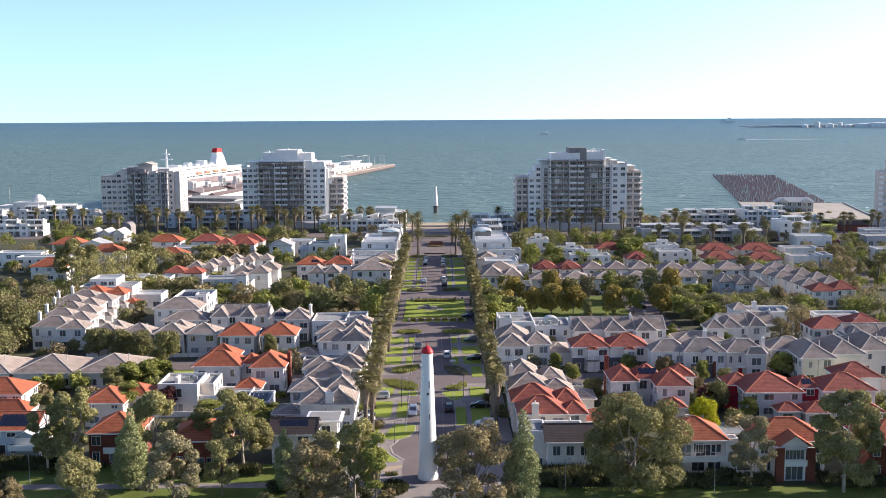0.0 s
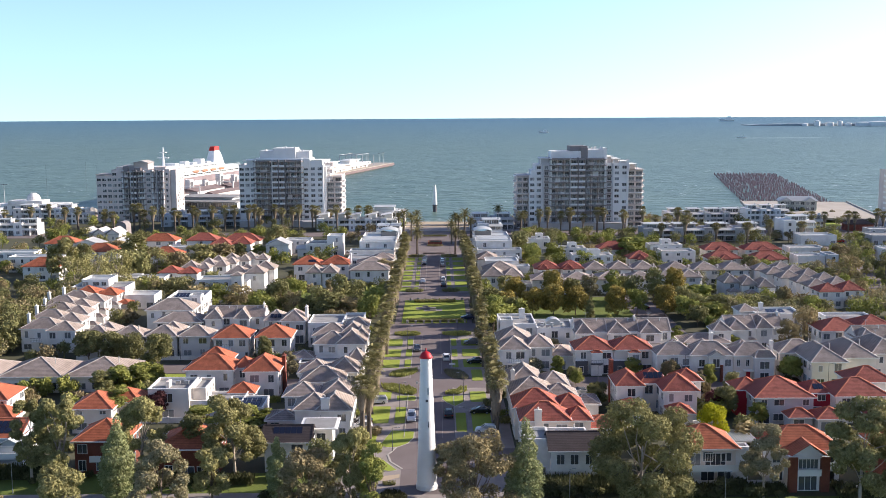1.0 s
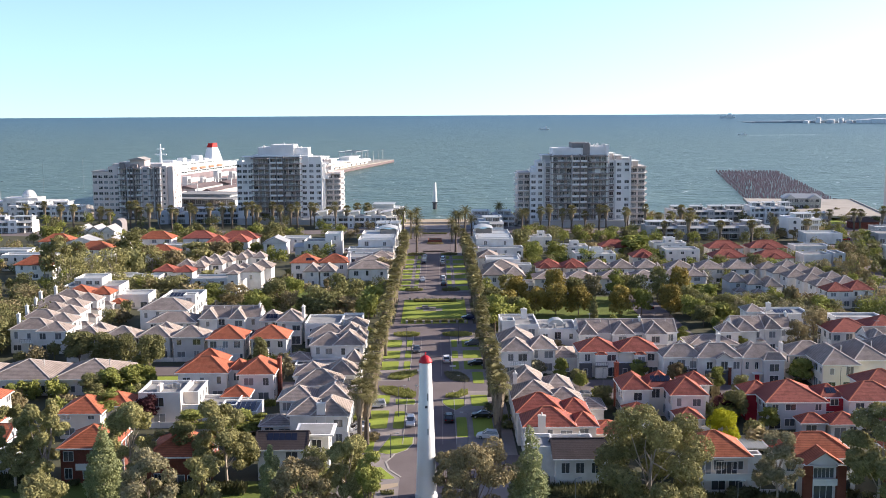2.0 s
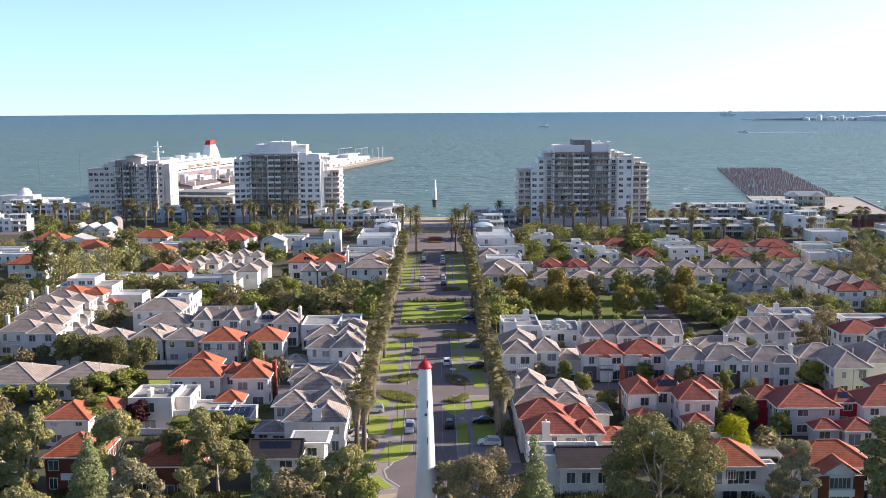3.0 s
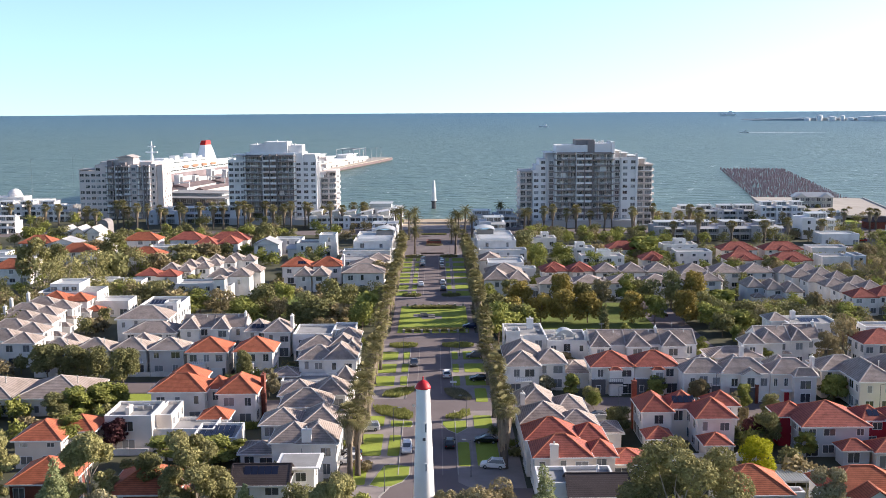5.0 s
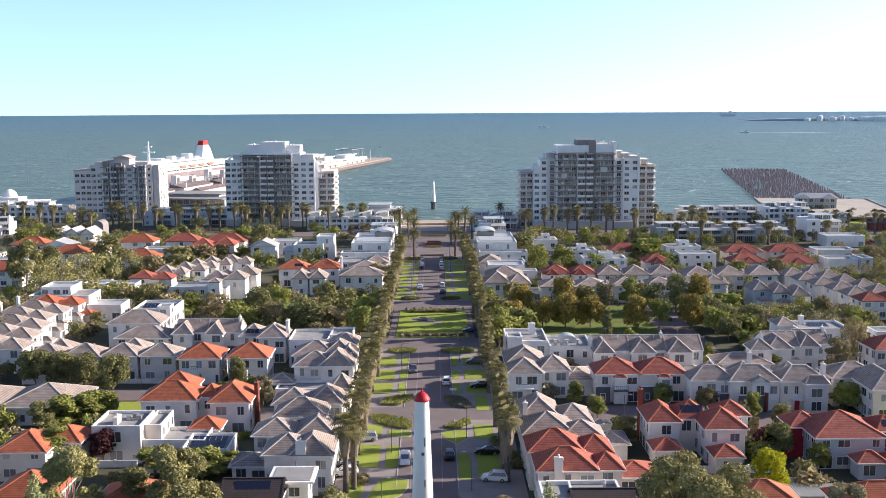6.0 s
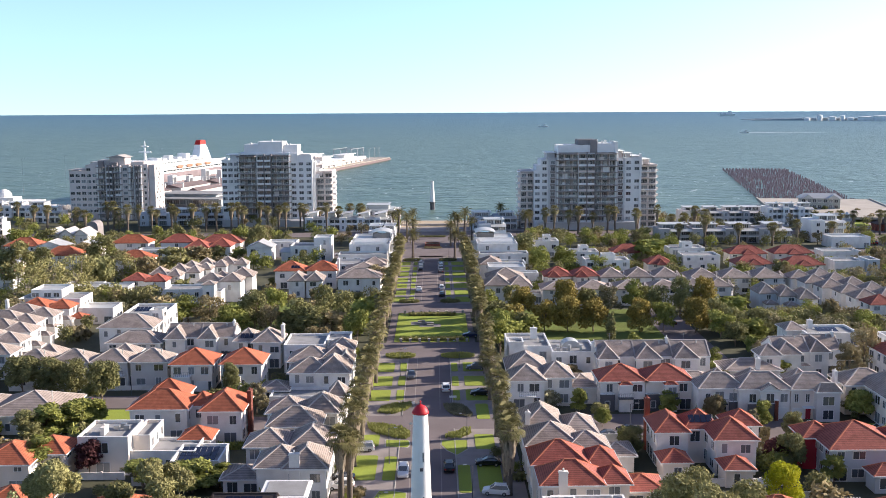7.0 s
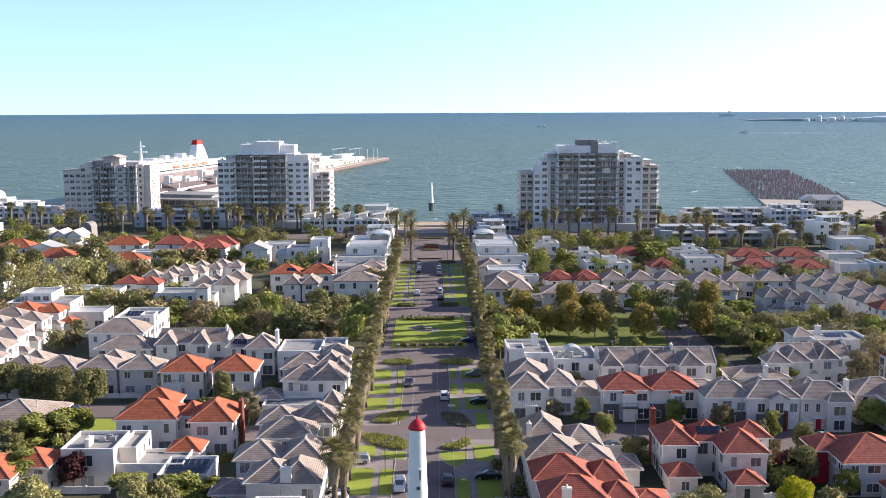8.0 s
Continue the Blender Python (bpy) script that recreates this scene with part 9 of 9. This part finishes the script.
def car(colour, x, y, turn, suv=False):
    near = y < 150
    key = (colour, suv, near)
    if key in CARS:
        return copy_thing(CARS[key], pose(x, y, 0.06, 0, 0, turn))
    hh = 1.68 if suv else 1.45
    e = thing("car", pose(x, y, 0.06, 0, 0, turn), f"parked {colour} {'wagon' if suv else 'sedan'} at the kerb", "car", "parked cars")
    tail = -2.12 if suv else -1.95
    prof = [(-2.18, 0.30), (-2.28, 0.55), (-2.24, 0.82), (tail, 0.98), (0.9, 1.0), (1.5, 0.93), (2.05, 0.80), (2.27, 0.58), (2.22, 0.30)]
    b_ = Mesh()
    n = len(prof)
    for x_, pinch, low in ((-0.91, 0.90, 0.0), (-0.80, 1.0, 0.06), (0.80, 1.0, 0.06), (0.91, 0.90, 0.0)):
        b_.v += [(x_, yy * pinch, zz + low * (zz > 0.7)) for yy, zz in prof]
    b_.f = [tuple(range(n)), tuple(reversed(range(3 * n, 4 * n)))]
    for q in range(3):
        b_.f += [(q * n + i, q * n + n + i, q * n + n + (i + 1) % n, q * n + (i + 1) % n) for i in range(n)]
    part("body", b_, PAINTS[colour], e, smooth=False)
    rear = -2.12 if suv else -1.8
    cab = [(rear, 1.0), (rear + (0.32 if suv else 0.75), hh), (0.2, hh), (1.12, 1.0)]
    c_ = Mesh()
    c_.v = [(-0.83, cab[0][0], 1.0), (-0.64, cab[1][0], hh), (-0.64, cab[2][0], hh), (-0.83, cab[3][0], 1.0), (0.83, cab[0][0], 1.0), (0.64, cab[1][0], hh), (0.64, cab[2][0], hh), (0.83, cab[3][0], 1.0)]
    c_.f = [(0, 1, 2, 3), (7, 6, 5, 4), (0, 4, 5, 1), (1, 5, 6, 2), (2, 6, 7, 3)]
    part("glass", c_, GLASS, e)
    part("roof", Mesh().add([(-0.70, cab[1][0] - 0.10, hh - 0.05), (0.70, cab[1][0] - 0.10, hh - 0.05), (0.70, cab[2][0] + 0.12, hh - 0.06), (-0.70, cab[2][0] + 0.12, hh - 0.06), (-0.55, cab[1][0] + 0.05, hh + 0.05), (0.55, cab[1][0] + 0.05, hh + 0.05), (0.55, cab[2][0] - 0.1, hh + 0.05), (-0.55, cab[2][0] - 0.1, hh + 0.05)],
                            [(4, 5, 6, 7), (0, 1, 5, 4), (1, 2, 6, 5), (2, 3, 7, 6), (3, 0, 4, 7), (0, 3, 2, 1)]), PAINTS[colour], e)
    for sx in (-1, 1) if near else ():
        for a_, b2 in ((0, 1), (2, 3)):
            part("pillar", Mesh().bar((sx * 0.84, cab[a_][0], cab[a_][1]), (sx * 0.65, cab[b2][0], cab[b2][1]), 0.1, 0.1), PAINTS[colour], e)
        part("mirror", Mesh().box(sx * 0.98 - 0.09, sx * 0.98 + 0.09, 0.82, 0.94, 0.98, 1.12), PAINTS[colour], e)
    for sy in (-1.35, 1.35):
        for sx in (-0.83, 0.83):
            w_ = part("wheel", Mesh().tube([(sx - 0.1, sy, 0.33), (sx + 0.1, sy, 0.33)], [0.33, 0.33], 12), TYRE, e)
            part("rim", Mesh().tube([(sx - 0.112 if sx < 0 else sx + 0.1, sy, 0.33), (sx - 0.1 if sx < 0 else sx + 0.112, sy, 0.33)], [0.2, 0.2], 10), STEEL, w_)
    for sx in (-0.68, 0.68):
        part("headlight", Mesh().box(sx - 0.18, sx + 0.18, 2.13, 2.24, 0.6, 0.74), HEAD, e)
        part("tail_light", Mesh().box(sx - 0.16, sx + 0.16, -2.27, -2.2, 0.66, 0.85), TAIL, e)
    CARS[key] = e
    return e


for c, x, y, turn, suv in (("white", -5.6, 39.6, 180, True), ("grey", -5.6, 103.0, 180, False), ("white", -5.5, 216, 180, False), ("black", -5.5, 262, 180, True), ("black", -5.5, 268.5, 180, False), ("grey", -5.5, 275.5, 180, True),
                           ("black", 2.2, 42.0, 0, True), ("white", 2.2, 92.0, 0, True), ("black", 2.2, 206.5, 0, True), ("white", 2.2, 219, 0, True), ("silver", 2.2, 262, 0, True), ("grey", 2.2, 256, 0, False), ("white", 2.2, 269, 0, True), ("black", 2.2, 275, 0, False),
                           ("white", -13.4, 52.0, 95, True), ("white", -15.6, 33.4, 92, True), ("black", -15.8, 37.0, 90, False), ("black", 9.0, 44.0, 88, False), ("black", 9.6, 88.0, 92, False), ("grey", 9.4, 110, 90, True), ("blue", 9.4, 145, 90, False),
                           ("white", 9.6, 30.5, 80, True)):
    car(c, x, y, turn, suv)
for c, x, y, turn, suv in (("black", 36.5, 61.5, 92, False), ("grey", 32.0, 58.5, 90, False), ("white", 72.0, 62.5, 0, True), ("black", 60.0, 59.0, 90, False), ("silver", 84.0, 60.5, 88, False), ("red", 46, 60.2, 90, False),
                           ("black", -60.0, 85.0, 90, False), ("blue", -75, 84, 90, False), ("white", -80, 56, 10, False), ("silver", -101, 85, 90, True), ("white", -40, 303, 90, False), ("red", 196, 328, 80, True), ("black", -66, 306, 90, False), ("silver", 32, 303, 90, True), ("white", 74, 306, 90, False),
                           ("white", 60, 375, 90, True), ("black", 100, 372, 90, False), ("red", 172, 374, 90, False), ("red", 188, 378, 90, True), ("red", 214, 350, 80, False), ("white", -50, 374, 90, False), ("grey", -100, 377, 90, True), ("black", 20, 377, 90, False), ("white", -22, 372, 90, False),
                           ("grey", 66.0, 130, 3, True), ("black", 67.5, 160, 2, False)):
    car(c, x, y, turn, suv)


# ---- street furniture ----
def street_lamp(x, y, h, label="slender dark street lamp on the verge", arm=1.0, turn=0.0, material=DTRIM):
    e = thing("street_lamp", pose(x, y, 0, 0, 0, turn), label, "street lamp", "street lamps")
    part("post", Mesh().tube([(0, 0, 0), (0, 0, 0.5), (0, 0, h)], [0.11, 0.07, 0.05], 8), material, e)
    hd = part("arm", Mesh().bar((0, 0, h - 0.1), (arm, 0, h + 0.1), 0.05, 0.05), material, e)
    part("lantern", Mesh().box(arm - 0.1, arm + 0.5, -0.14, 0.14, h + 0.04, h + 0.16), STEEL, hd)
    return e


for y in (18, 45, 104, 210, 245, 275):
    street_lamp(-8.7 if y == 18 else -8.2, y + (1.5 if y == 18 else 0), 4.6 if y == 18 else 6.5)
    street_lamp(5.6, y + 8, 6.5, turn=180)
for x, y in ((-72, -1.0), (21.5, -6.5), (46.5, -8.5), (-40, -0.8)):
    street_lamp(x, y, 5.5, "pale park lamp post beside the path", 0.5, 0, STEEL)
for x, y in ((36, 57), (58, 66.6), (-66, 90), (88, 57)):
    street_lamp(x, y, 7.0)
for x, y in ((-306, 640), (-270, 650), (-292, 690)):
    street_lamp(x, y, 26, "tall pale lamp mast at the port", 2.0, 0, STEEL)

# bollards at the ends of the green square
for k in range(8):
    for y in (139.4, 177.4):
        b_ = part("bollard", Mesh().box(-0.3, 0.3, -0.3, 0.3, 0, 0.75).box(-0.36, 0.36, -0.36, 0.36, 0.75, 0.86), KERB)
        b_.matrix_basis = pose(-9.2 + k * 2.5, y, 0.1)
        tagged(b_, "squat pale stone bollard at the lawn's edge", "bollard", "stone bollards")


def picnic_set(x, y):
    e = thing("picnic_table", pose(x, y, 0.12), "pale concrete picnic table with benches on the lawn", "picnic table")
    part("paving", Mesh().box(-3, 3, -2, 2, 0, 0.04), PAVE, e)
    part("tabletop", Mesh().box(-1, 1, -0.45, 0.45, 0.72, 0.8), KERB, e)
    for sx in (-0.7, 0.7):
        part("leg", Mesh().box(sx - 0.1, sx + 0.1, -0.3, 0.3, 0.04, 0.72), KERB, e)
    for sy in (-1.0, 1.0):
        part("bench", Mesh().box(-1, 1, sy - 0.2, sy + 0.2, 0.04, 0.46), KERB, e)


picnic_set(-1.5, 160)
picnic_set(-4.0, 163)


def street_sign(x, y):
    e = thing("street_sign", pose(x, y, 0.04), "small white direction sign on two posts", "sign")
    for sx in (-0.5, 0.5):
        part("post", Mesh().tube([(sx, 0, 0), (sx, 0, 1.3)], [0.03, 0.03], 6), STEEL, e)
    part("board", Mesh().box(-0.75, 0.75, -0.03, 0.03, 0.85, 1.3), TRIM, e)


street_sign(3.6, 83.2)
for x, y in ((-4.8, 61), (-4.6, 75)):
    e = thing("give_way_sign", pose(x, y, 0.05), "small pale traffic sign on a thin post", "sign")
    part("post", Mesh().tube([(0, 0, 0), (0, 0, 2.3)], [0.03, 0.03], 6), STEEL, e)
    part("board", Mesh().tube([(0, -0.03, 2.2), (0, 0.0, 2.2)], [0.32, 0.32], 12), TRIM, e)

# garden walls and fences
def garden_wall(x0, x1, y, h, material=WHITE, label="low white rendered garden wall"):
    n = max(1, int((x1 - x0) / 4))
    e = thing("garden_wall", pose(x0, y, 0), label, "wall")
    for k in range(n):
        a, b_ = (x1 - x0) * k / n, (x1 - x0) * (k + 1) / n
        part("panel", Mesh().box(a + 0.15, b_ - 0.15, -0.08, 0.08, 0, h - 0.15), material, e)
        part("pier", Mesh().box(a - 0.15, a + 0.15, -0.14, 0.14, 0, h), material, e)
    return e


for x0, x1, y, hh in ((28, 36, 56.5, 1.6), (36, 57, 33.2, 1.5), (57, 64, 27, 1.6), (-34, -18, 75.5, 1.8), (-35, -19, 24.5, 1.8), (-50, -36, 35.5, 1.5), (-64, -52, 38.5, 1.4), (-98, -78, 29.0, 1.2), (34, 62, 86.8, 1.6), (62, 80, 88, 1.8), (40, 56, -0.2, 1.2), (70, 92, -3.6, 1.2), (-94, -60, 94, 1.2)):
    garden_wall(x0, x1, y, hh)
